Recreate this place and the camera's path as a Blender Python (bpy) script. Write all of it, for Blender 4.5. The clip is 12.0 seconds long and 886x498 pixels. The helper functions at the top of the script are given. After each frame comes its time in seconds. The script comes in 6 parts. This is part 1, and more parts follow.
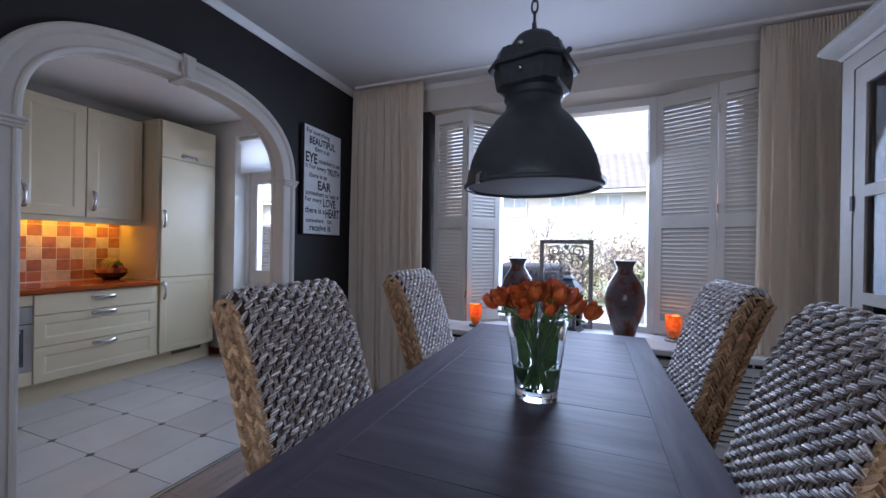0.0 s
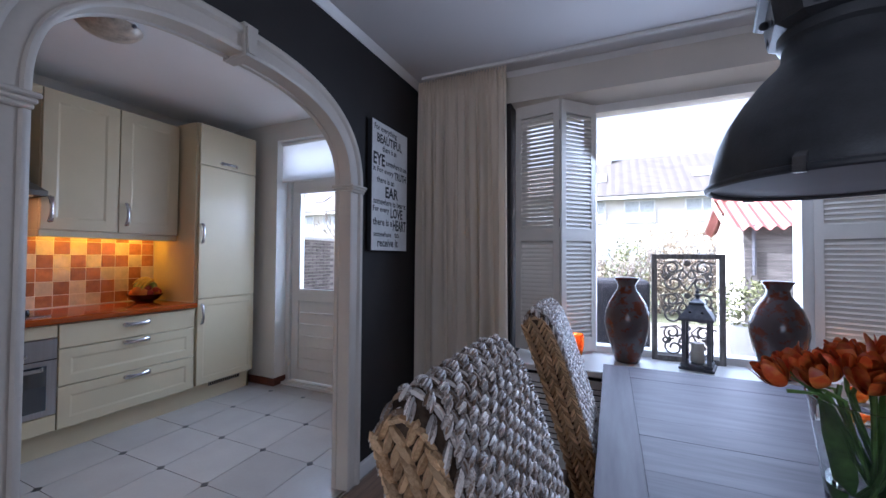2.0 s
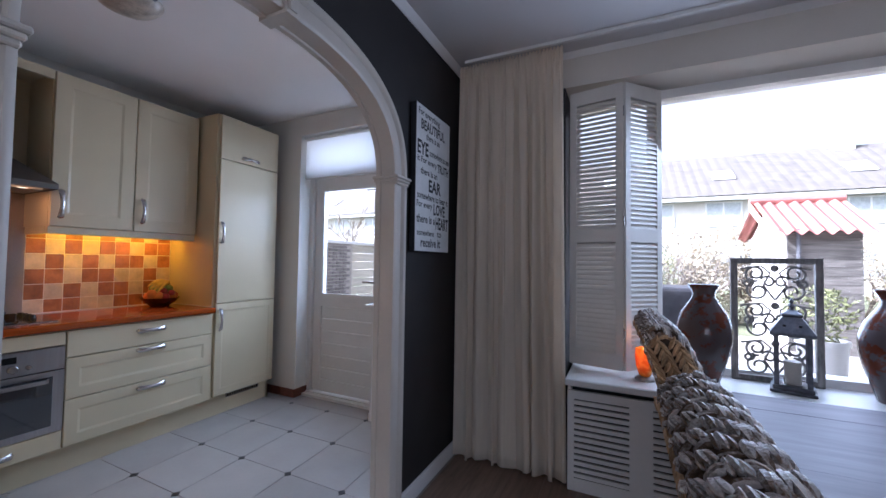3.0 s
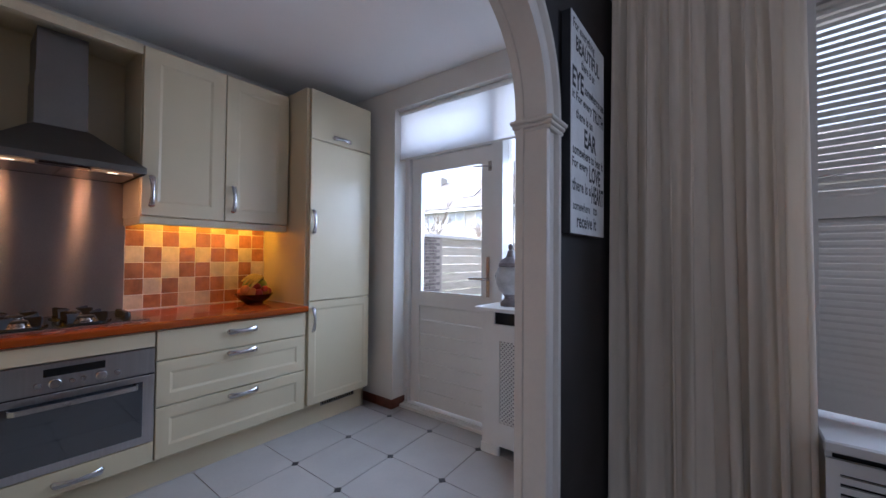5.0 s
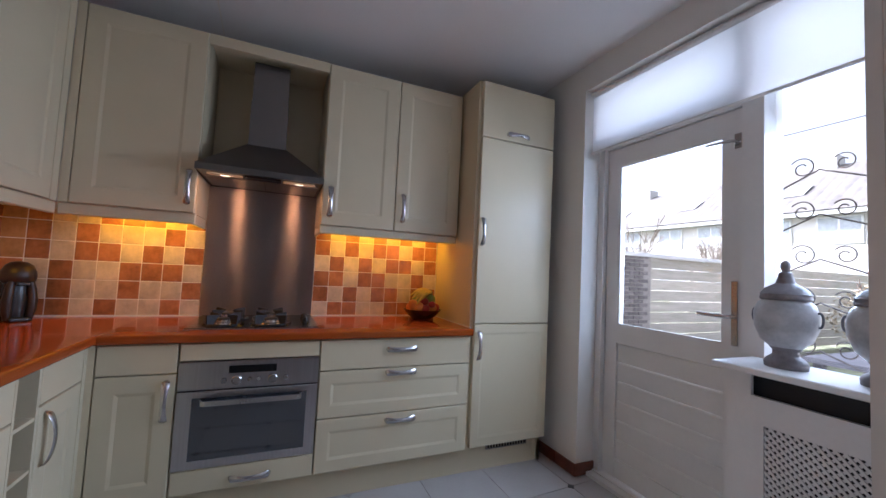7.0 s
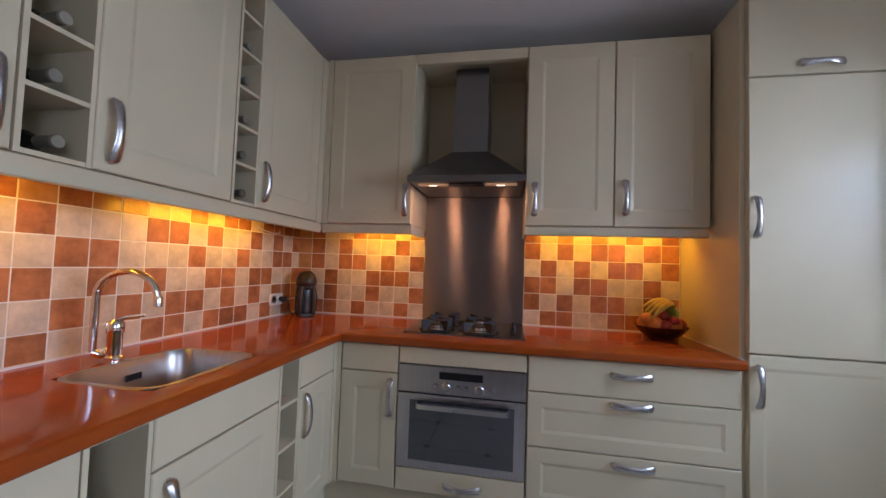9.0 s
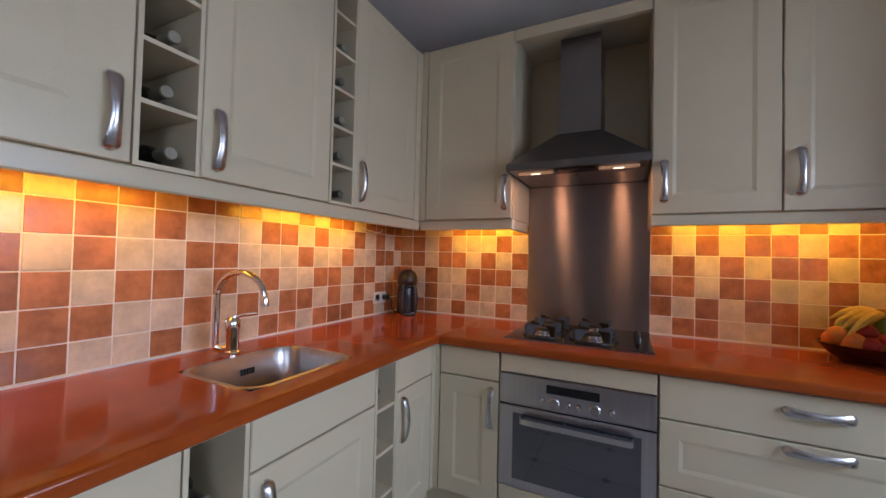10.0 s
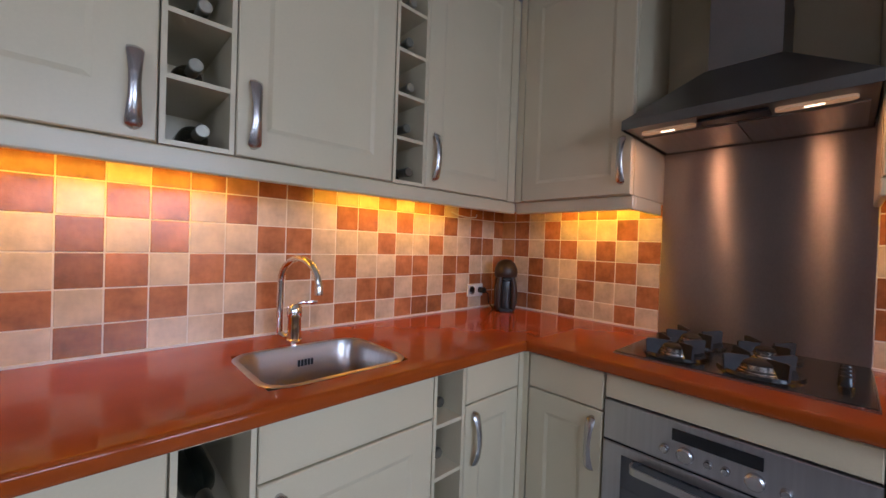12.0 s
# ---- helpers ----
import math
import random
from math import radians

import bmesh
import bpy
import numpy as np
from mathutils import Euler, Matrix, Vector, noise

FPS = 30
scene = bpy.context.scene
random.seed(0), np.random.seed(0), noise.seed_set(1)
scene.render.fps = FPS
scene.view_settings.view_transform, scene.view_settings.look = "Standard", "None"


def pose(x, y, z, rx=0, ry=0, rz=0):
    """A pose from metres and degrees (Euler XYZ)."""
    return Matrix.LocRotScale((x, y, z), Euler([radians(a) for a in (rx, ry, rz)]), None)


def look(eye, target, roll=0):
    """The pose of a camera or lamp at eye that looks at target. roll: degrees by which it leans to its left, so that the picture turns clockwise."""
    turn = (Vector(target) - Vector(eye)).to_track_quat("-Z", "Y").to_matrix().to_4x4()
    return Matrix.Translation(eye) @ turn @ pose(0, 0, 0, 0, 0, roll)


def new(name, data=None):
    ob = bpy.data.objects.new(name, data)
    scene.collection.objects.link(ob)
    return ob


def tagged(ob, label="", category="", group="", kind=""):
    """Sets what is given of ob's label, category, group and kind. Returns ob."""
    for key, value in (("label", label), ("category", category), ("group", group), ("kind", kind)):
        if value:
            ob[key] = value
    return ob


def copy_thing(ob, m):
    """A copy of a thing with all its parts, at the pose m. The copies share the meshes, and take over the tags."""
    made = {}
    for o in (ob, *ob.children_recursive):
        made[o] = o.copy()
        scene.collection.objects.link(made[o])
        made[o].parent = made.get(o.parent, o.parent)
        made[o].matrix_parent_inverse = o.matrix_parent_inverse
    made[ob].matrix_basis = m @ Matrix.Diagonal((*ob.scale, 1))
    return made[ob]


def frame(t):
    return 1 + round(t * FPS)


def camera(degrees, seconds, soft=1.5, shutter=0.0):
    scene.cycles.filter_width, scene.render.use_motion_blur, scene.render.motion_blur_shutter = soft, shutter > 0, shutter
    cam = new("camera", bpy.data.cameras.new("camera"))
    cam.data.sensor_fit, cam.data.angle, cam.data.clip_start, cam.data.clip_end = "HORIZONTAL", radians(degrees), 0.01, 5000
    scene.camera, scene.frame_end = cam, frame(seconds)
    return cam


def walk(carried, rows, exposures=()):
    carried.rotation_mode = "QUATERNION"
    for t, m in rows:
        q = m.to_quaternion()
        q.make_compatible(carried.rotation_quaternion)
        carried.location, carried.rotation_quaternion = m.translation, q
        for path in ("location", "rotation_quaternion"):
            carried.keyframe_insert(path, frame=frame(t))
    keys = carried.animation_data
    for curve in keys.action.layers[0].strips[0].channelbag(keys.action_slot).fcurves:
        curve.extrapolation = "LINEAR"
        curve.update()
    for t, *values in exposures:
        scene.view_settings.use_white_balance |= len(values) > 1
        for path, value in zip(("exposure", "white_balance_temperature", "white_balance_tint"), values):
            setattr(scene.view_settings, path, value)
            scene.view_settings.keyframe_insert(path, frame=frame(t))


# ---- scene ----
cam = camera(99.1, 12.0)
PATH = [
    (0, (4.416, 0.027, 1.212), (3.685, 1.889, 1.209), 0.9),
    (0.5, (4.287, 0.089, 1.216), (3.549, 1.948, 1.222), 0.9),
    (1, (4.119, 0.162, 1.231), (3.362, 2.013, 1.242), 1.2),
    (1.5, (3.962, 0.235, 1.253), (3.18, 2.076, 1.275), 0.7),
    (2, (3.796, 0.311, 1.266), (2.982, 2.137, 1.309), 0.4),
    (2.5, (3.633, 0.388, 1.26), (2.8, 2.205, 1.324), 0.6),
    (4.5, (3.068, 0.747, 1.222), (1.989, 2.43, 1.264), 0.8),
    (5, (2.955, 0.867, 1.22), (1.735, 2.451, 1.258), 0.5),
    (5.5, (2.862, 0.988, 1.21), (1.49, 2.443, 1.258), 0.6),
    (6, (2.763, 1.113, 1.191), (1.226, 2.391, 1.257), 1.1),
    (6.5, (2.69, 1.213, 1.184), (0.997, 2.273, 1.284), 1.9),
    (7, (2.618, 1.293, 1.203), (0.785, 2.084, 1.318), 2.8),
    (7.5, (2.558, 1.366, 1.195), (0.626, 1.867, 1.323), 3.1),
    (9.5, (2.278, 1.438, 1.22), (0.385, 0.797, 1.286), 1.5),
    (10, (2.195, 1.421, 1.226), (0.406, 0.528, 1.273), 1.4),
    (10.5, (2.117, 1.41, 1.227), (0.428, 0.338, 1.251), 1.5),
    (11, (2.02, 1.413, 1.227), (0.434, 0.194, 1.225), 1.4),
    (11.5, (1.926, 1.428, 1.225), (0.441, 0.088, 1.208), 1.5),
    (12, (1.836, 1.444, 1.221), (0.473, -0.019, 1.196), 2.0),
]
walk(cam, [(t, look(eye, target, roll)) for t, eye, target, roll in PATH], [(0, 2.05, 5200, 17), (5, 2.05, 5230, 17), (9, 2.08, 5480, 18), (12, 2.08, 5480, 18)])

# ---- world, sun, exposure ----
world = bpy.data.worlds.new("sky")
scene.world = world
world.use_nodes = True
_wt = world.node_tree
_sky = _wt.nodes.new("ShaderNodeTexSky")
_sky.sky_type, _sky.sun_disc = "NISHITA", False
_sky.sun_elevation, _sky.sun_rotation = radians(38), radians(250)
_sky.dust_density = 9.0
_haze = _wt.nodes.new("ShaderNodeHueSaturation")
_haze.inputs["Saturation"].default_value, _haze.inputs["Value"].default_value = 0.22, 1.0
_wt.links.new(_sky.outputs[0], _haze.inputs["Color"])
_wt.links.new(_haze.outputs[0], _wt.nodes["Background"].inputs[0])
_wt.nodes["Background"].inputs[1].default_value = 0.15
sun = new("sun", bpy.data.lights.new("sun", "SUN"))
sun.data.energy, sun.data.angle, sun.data.color = 3.0, radians(0.5), (1.0, 0.94, 0.86)
sun.matrix_world = look((0, 0, 0), (0.72, 0.34, -0.62))


def area(name, at, target, w, h, power, colour):
    d = bpy.data.lights.new(name, "AREA")
    d.shape, d.size, d.size_y, d.energy, d.color = "RECTANGLE", w, h, power, colour
    o = new(name, d)
    o.matrix_world = look(at, target)
    return o


# daylight in the openings
area("daylight_window", (4.25, 3.36, 1.52), (4.20, 1.2, 0.2), 1.1, 1.5, 9.0, (0.76, 0.87, 1.0))
area("daylight_door", (1.2, 3.66, 1.60), (1.15, 2.60, 0.12), 0.75, 0.95, 7.0, (0.72, 0.86, 1.0))
area("daylight_side", (2.0, 3.66, 1.62), (1.85, 2.60, 0.12), 0.62, 0.95, 4.6, (0.72, 0.86, 1.0))
area("daylight_fanlight", (1.58, 3.40, 2.20), (1.58, 3.0, 2.18), 1.48, 0.26, 0.5, (0.72, 0.86, 1.0))
# fill lamp added behind the walker, at an assumed opening in the unseen wall
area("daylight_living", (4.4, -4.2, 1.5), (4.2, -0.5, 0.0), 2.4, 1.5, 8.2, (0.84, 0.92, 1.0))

# ---- materials ----


def mat(name, base, rough=0.5, metal=0.0, var=0.12, scale=6.0, bump=0.0, bscale=80.0, rnd=0.0, island=0.0, stretch=(1, 1, 1), second=None, mixpow=1.0, coat=0.0, spec=0.5, emit=None, power=0.0, trans=0.0, lo=0.32, hi=0.68):
    """A principled material: base colour mottled at two scales, fine bump, optional spread per object or per island."""
    m = bpy.data.materials.new(name)
    m.use_nodes = True
    t = m.node_tree
    n, l = t.nodes, t.links
    b = n["Principled BSDF"]
    b.inputs["Roughness"].default_value, b.inputs["Metallic"].default_value = rough, metal
    b.inputs["Coat Weight"].default_value = coat
    b.inputs["Specular IOR Level"].default_value = spec
    b.inputs["Transmission Weight"].default_value = trans
    tc = n.new("ShaderNodeTexCoord")
    mp = n.new("ShaderNodeMapping")
    mp.inputs["Scale"].default_value = stretch
    l.new(tc.outputs["Object"], mp.inputs[0])
    big = n.new("ShaderNodeTexNoise")
    big.inputs["Scale"].default_value, big.inputs["Detail"].default_value = scale, 5
    fine = n.new("ShaderNodeTexNoise")
    fine.inputs["Scale"].default_value, fine.inputs["Detail"].default_value = bscale, 3
    l.new(mp.outputs[0], big.inputs[0]), l.new(mp.outputs[0], fine.inputs[0])
    if rnd or island:
        off = n.new("ShaderNodeVectorMath")
        src = n.new("ShaderNodeObjectInfo").outputs["Random"] if rnd else n.new("ShaderNodeNewGeometry").outputs["Random Per Island"]
        sc = n.new("ShaderNodeMath")
        sc.operation, sc.inputs[1].default_value = "MULTIPLY", 37.0
        l.new(src, sc.inputs[0]), l.new(mp.outputs[0], off.inputs[0]), l.new(sc.outputs[0], off.inputs[1])
        l.new(off.outputs[0], big.inputs[0])
    mix = n.new("ShaderNodeMix")
    mix.data_type = "RGBA"
    two = second or tuple(max(0.0, c * (1 - 2.2 * var)) for c in base)
    one = base if second else tuple(min(1.0, c * (1 + var)) for c in base)
    mix.inputs["A"].default_value, mix.inputs["B"].default_value = (*one, 1), (*two, 1)
    fac = n.new("ShaderNodeMapRange")
    fac.inputs["From Min"].default_value, fac.inputs["From Max"].default_value = lo, hi
    blend = n.new("ShaderNodeMath")
    blend.operation = "MULTIPLY_ADD"
    blend.inputs[1].default_value = 0.25
    l.new(fine.outputs[0], blend.inputs[0])
    sub = n.new("ShaderNodeMath")
    sub.operation, sub.inputs[1].default_value = "MULTIPLY", 0.75
    l.new(big.outputs[0], sub.inputs[0]), l.new(sub.outputs[0], blend.inputs[2])
    l.new(blend.outputs[0], fac.inputs[0]), l.new(fac.outputs[0], mix.inputs["Factor"])
    col = mix.outputs["Result"]
    if rnd or island:
        hsv = n.new("ShaderNodeHueSaturation")
        mr = n.new("ShaderNodeMapRange")
        a = rnd or island
        mr.inputs["To Min"].default_value, mr.inputs["To Max"].default_value = 1 - a, 1 + a
        l.new(src, mr.inputs[0]), l.new(mr.outputs[0], hsv.inputs["Value"]), l.new(col, hsv.inputs["Color"])
        col = hsv.outputs[0]
    l.new(col, b.inputs["Base Color"])
    rr = n.new("ShaderNodeMapRange")
    rr.inputs["To Min"].default_value, rr.inputs["To Max"].default_value = max(0.02, rough * (1 - min(0.12, var))), min(1, rough * (1 + min(0.12, var)))
    l.new(big.outputs[0], rr.inputs[0]), l.new(rr.outputs[0], b.inputs["Roughness"])
    if bump:
        bp = n.new("ShaderNodeBump")
        bp.inputs["Strength"].default_value, bp.inputs["Distance"].default_value = bump, 0.004
        l.new(fine.outputs[0], bp.inputs["Height"]), l.new(bp.outputs[0], b.inputs["Normal"])
    if emit:
        b.inputs["Emission Color"].default_value, b.inputs["Emission Strength"].default_value = (*emit, 1), power
    return m


def glass(name, tint=(1, 1, 1), rough=0.0, ior=1.45):
    m = bpy.data.materials.new(name)
    m.use_nodes = True
    b = m.node_tree.nodes["Principled BSDF"]
    b.inputs["Base Color"].default_value = (*tint, 1)
    b.inputs["Roughness"].default_value, b.inputs["Transmission Weight"].default_value, b.inputs["IOR"].default_value = rough, 1, ior
    return m


def pane_glass(name):
    """Thin window glass: mostly clear, with a weak mirror."""
    m = bpy.data.materials.new(name)
    m.use_nodes = True
    n, l = m.node_tree.nodes, m.node_tree.links
    out = n["Material Output"]
    tr, gl, mx, fr = n.new("ShaderNodeBsdfTransparent"), n.new("ShaderNodeBsdfGlossy"), n.new("ShaderNodeMixShader"), n.new("ShaderNodeFresnel")
    gl.inputs["Roughness"].default_value = 0.01
    fr.inputs[0].default_value = 1.3
    l.new(fr.outputs[0], mx.inputs[0]), l.new(tr.outputs[0], mx.inputs[1]), l.new(gl.outputs[0], mx.inputs[2]), l.new(mx.outputs[0], out.inputs[0])
    return m




def sheer(m, share, colour, own=False):
    """Lets part of the light through a cloth."""
    n, l = m.node_tree.nodes, m.node_tree.links
    out, old = n["Material Output"], n["Principled BSDF"]
    tl, mx = n.new("ShaderNodeBsdfTranslucent"), n.new("ShaderNodeMixShader")
    tl.inputs[0].default_value, mx.inputs[0].default_value = (*colour, 1), share
    if own:
        l.new(old.inputs["Base Color"].links[0].from_socket, tl.inputs[0])
    l.new(old.outputs[0], mx.inputs[1]), l.new(tl.outputs[0], mx.inputs[2]), l.new(mx.outputs[0], out.inputs[0])
    return m


def brushed(m, amount, turn):
    b = m.node_tree.nodes["Principled BSDF"]
    b.inputs["Anisotropic"].default_value, b.inputs["Anisotropic Rotation"].default_value = amount, turn
    t = m.node_tree.nodes.new("ShaderNodeTangent")
    t.direction_type, t.axis = "RADIAL", "Z"
    m.node_tree.links.new(t.outputs[0], b.inputs["Tangent"])
    return m


M_WALL = mat("white_wall_paint", (0.74, 0.71, 0.66), 0.8, var=0.03, scale=2, bump=0.12, bscale=140)
M_BEIGE = mat("beige_wall_paint", (0.58, 0.53, 0.46), 0.8, var=0.03, scale=2, bump=0.12, bscale=140)
M_DARK = mat("anthracite_wall_paint", (0.0185, 0.0152, 0.0146), 0.62, var=0.10, scale=3, bump=0.15, bscale=160, spec=0.42)
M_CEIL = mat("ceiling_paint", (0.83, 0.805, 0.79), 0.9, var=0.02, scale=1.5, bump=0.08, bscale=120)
# Same white paint as above, darkened: the dining room's dimmer light in the colour.
M_CEIL_DIM = mat("dimmed_ceiling_paint", (0.66, 0.635, 0.625), 0.9, var=0.02, scale=1.5, bump=0.08, bscale=120)
M_TRIM = mat("white_gloss_trim", (0.74, 0.72, 0.69), 0.35, var=0.03, scale=4, bump=0.03, bscale=60)
M_CREAM = mat("cream_cabinet_lacquer", (0.645, 0.555, 0.375), 0.30, var=0.03, scale=2.5, bump=0.04, bscale=200)
M_ARCH = mat("cream_white_casing_paint", (0.55, 0.50, 0.435), 0.40, var=0.04, scale=4, bump=0.05, bscale=70)
# White paint darkened and warmed: the cabinet's shade put into the colour.
M_SHADEDW = mat("shaded_white_furniture_paint", (0.37, 0.325, 0.27), 0.55, var=0.06, scale=5, bump=0.06, bscale=60)
M_TOP = mat("terracotta_worktop", (0.34, 0.063, 0.007), 0.11, var=0.05, scale=9, bscale=240, spec=0.32)
M_TILE_L = mat("cream_wall_tile", (0.68, 0.55, 0.41), 0.24, var=0.13, scale=13, bump=0.14, bscale=60, rnd=0.08)
M_TILE_D = mat("terracotta_wall_tile", (0.43, 0.170, 0.070), 0.24, var=0.20, scale=13, bump=0.14, bscale=60, rnd=0.20)
M_TILE_M = mat("ochre_wall_tile", (0.52, 0.28, 0.12), 0.26, var=0.14, scale=13, bump=0.14, bscale=60, rnd=0.12)
M_GROUT = mat("tile_grout", (0.84, 0.77, 0.67), 0.85, var=0.05, scale=20)
M_FLOOR = mat("limestone_floor_tile", (0.46, 0.43, 0.40), 0.24, var=0.035, scale=4, bscale=60, rnd=0.055)
M_FGROUT = mat("floor_grout", (0.36, 0.32, 0.28), 0.85, var=0.08, scale=20)
M_INSET = mat("black_floor_inset", (0.02, 0.017, 0.015), 0.3, var=0.1, scale=30)
M_WOODF = mat("grey_oak_plank", (0.23, 0.15, 0.105), 0.42, var=0.16, scale=5, stretch=(9, 0.8, 1), bump=0.08, bscale=30, rnd=0.12)
M_TABLE = mat("dark_stained_table_wood", (0.112, 0.092, 0.116), 0.50, var=0.14, scale=4, stretch=(7, 0.7, 1), bump=0.07, bscale=14, spec=0.28, rnd=0.06)
M_TABLEX = mat("dark_stained_cross_wood", (0.112, 0.092, 0.116), 0.50, var=0.14, scale=4, stretch=(0.7, 7, 1), bump=0.07, bscale=14, spec=0.28, rnd=0.06)
M_OVEN = mat("dark_brushed_steel", (0.52, 0.51, 0.52), 0.30, 1.0, var=0.05, scale=6, stretch=(1, 14, 0.3), bump=0.02, bscale=120)
M_STEEL = mat("brushed_steel", (0.50, 0.47, 0.45), 0.30, 1.0, var=0.05, scale=6, stretch=(1, 14, 0.3), bump=0.02, bscale=120)
M_SPLASH = mat("steel_splashback", (0.46, 0.42, 0.41), 0.33, 1.0, var=0.08, scale=3, stretch=(1, 1, 0.6), bscale=180, bump=0.02)
M_HOOD = mat("satin_hood_steel", (0.23, 0.22, 0.215), 0.36, 1.0, var=0.05, scale=5, bscale=150)
M_CHROME = mat("satin_chrome", (0.56, 0.54, 0.535), 0.27, 1.0, var=0.04, scale=20)
M_POLISH = mat("polished_chrome", (0.82, 0.80, 0.79), 0.07, 1.0, var=0.02, scale=20)
M_BLACK = mat("black_enamel", (0.012, 0.012, 0.013), 0.18, var=0.1, scale=20)
M_IRON = mat("cast_iron", (0.03, 0.03, 0.034), 0.5, var=0.15, scale=40, bump=0.2, bscale=200)
M_PLASTIC = mat("black_plastic", (0.018, 0.018, 0.020), 0.25, var=0.08, scale=30)
M_OVENGL = mat("dark_oven_glass", (0.03, 0.034, 0.042), 0.05, var=0.1, scale=8, spec=1.0, coat=1.0)
M_LAMP = mat("dark_grey_hammered_lamp", (0.052, 0.055, 0.060), 0.45, var=0.14, scale=18, bump=0.18, bscale=240)
M_LAMPIN = mat("pale_lamp_inside", (0.55, 0.56, 0.58), 0.5, var=0.04, scale=6)
M_CURT = mat("natural_linen_curtain", (0.93, 0.84, 0.71), 0.9, var=0.06, scale=5, stretch=(6, 6, 0.5), bump=0.3, bscale=260)
M_SHUT = mat("painted_shutter", (0.66, 0.62, 0.56), 0.42, var=0.03, scale=5)
M_BLIND = mat("roller_blind_fabric", (0.74, 0.73, 0.71), 0.85, var=0.03, scale=8, bump=0.1, bscale=300)
M_WEAVE = mat("grey_white_woven_cord", (0.78, 0.72, 0.67), 0.46, var=0.3, scale=9, bump=0.45, bscale=320, island=0.50, second=(0.20, 0.125, 0.075), lo=0.45, hi=0.56)
# Core colour: shade between the cords, put into the surface behind them.
M_WEAVEGAP = mat("dark_weave_gap_shade", (0.095, 0.064, 0.044), 1.0, spec=0.05, var=0.3, scale=40, bump=0.3, bscale=150)
M_RATTAN = mat("natural_plaited_seagrass", (0.70, 0.48, 0.27), 0.6, var=0.2, scale=9, bump=0.4, bscale=240, island=0.34, second=(0.34, 0.19, 0.085), lo=0.44, hi=0.60)
M_LEG = mat("dark_chair_leg_wood", (0.07, 0.045, 0.03), 0.4, var=0.15, scale=20)
M_VASE = mat("mottled_glazed_ceramic", (0.088, 0.064, 0.062), 0.17, var=0.2, scale=15, second=(0.110, 0.024, 0.010), bscale=70, lo=0.50, hi=0.56, bump=0.08)
M_ZINC = mat("dark_zinc", (0.15, 0.15, 0.17), 0.42, 0.5, var=0.2, scale=25, bump=0.1)
M_GREYWOOD = mat("weathered_grey_frame", (0.30, 0.275, 0.255), 0.7, var=0.25, scale=18, stretch=(3, 3, 0.6), bump=0.3, bscale=60)
M_SCROLL = mat("grey_cut_scroll_panel", (0.36, 0.335, 0.31), 0.7, var=0.2, scale=25)
M_CANDLE = mat("ivory_candle", (0.62, 0.57, 0.49), 0.5, var=0.03)
M_AMBER = mat("amber_glass", (0.95, 0.50, 0.08), 0.12, var=0.3, scale=32, second=(0.75, 0.23, 0.022), lo=0.42, hi=0.60)
M_STONE = mat("pale_candle_foot", (0.45, 0.40, 0.35), 0.6, var=0.15, scale=40)
M_TULIP = mat("orange_tulip_petal", (0.56, 0.075, 0.014), 0.45, var=0.2, scale=45, second=(0.66, 0.20, 0.035), island=0.36, lo=0.42, hi=0.62)
M_STEM = mat("tulip_green", (0.17, 0.31, 0.075), 0.42, var=0.25, scale=20, island=0.3)
M_WATERG = glass("vase_glass", (0.97, 1.0, 0.985), 0.0, 1.45)
M_WATER = glass("vase_water", (0.90, 0.97, 0.90), 0.0, 1.33)
M_PANE = pane_glass("window_glass")
M_CABGL = pane_glass("cabinet_glass")
M_PICW = mat("white_sign_board", (0.70, 0.70, 0.69), 0.6, var=0.06, scale=10, bump=0.1)
# Black for print and hinges; also stands in for shade inside hollows.
M_FLATBLACK = mat("flat_black_and_shade", (0.015, 0.015, 0.018), 0.6, var=0.1, scale=10)
M_SKIRT = mat("red_brown_skirting_tile", (0.16, 0.045, 0.025), 0.3, var=0.15, scale=20, rnd=0.1)
M_URNW = mat("white_urn_glaze", (0.47, 0.46, 0.46), 0.32, var=0.14, scale=14)
M_URNG = mat("grey_urn_glaze", (0.22, 0.19, 0.19), 0.45, var=0.2, scale=16)
M_BULB = mat("lit_lamp_cover", (0.85, 0.68, 0.48), 0.3, var=0.02, emit=(1.0, 0.50, 0.20), power=0.035)
M_FILAMENT = mat("lit_halogen_bulb", (0.9, 0.8, 0.6), 0.3, var=0.02, emit=(1.0, 0.70, 0.38), power=0.9)
M_SHELL = mat("dark_brown_machine_shell", (0.030, 0.018, 0.014), 0.38, var=0.08, scale=20)
M_KIWI = mat("brown_kiwi_skin", (0.12, 0.075, 0.035), 0.8, var=0.2, scale=40, bump=0.3)
M_STRIP = mat("under_cabinet_tube", (0.9, 0.8, 0.6), 0.4, var=0.02, emit=(1.0, 0.50, 0.10), power=0.6)
M_BOTTLE = mat("dark_bottle_glass", (0.012, 0.014, 0.010), 0.12, var=0.1)
M_FOIL = mat("bottle_foil", (0.30, 0.28, 0.22), 0.35, 0.5, var=0.1, rnd=0.5)
M_WHITEP = mat("white_plastic", (0.72, 0.71, 0.69), 0.35, var=0.02)
M_BOWL = mat("dark_red_fruit_bowl", (0.06, 0.012, 0.008), 0.2, var=0.15)
M_BANANA = mat("banana", (0.62, 0.43, 0.05), 0.5, var=0.15, scale=20)
M_GRAPE = mat("green_fruit", (0.28, 0.36, 0.06), 0.35, var=0.2, rnd=0.2)
M_ORANGE = mat("orange_fruit", (0.68, 0.21, 0.02), 0.5, var=0.12, bump=0.2, rnd=0.15)
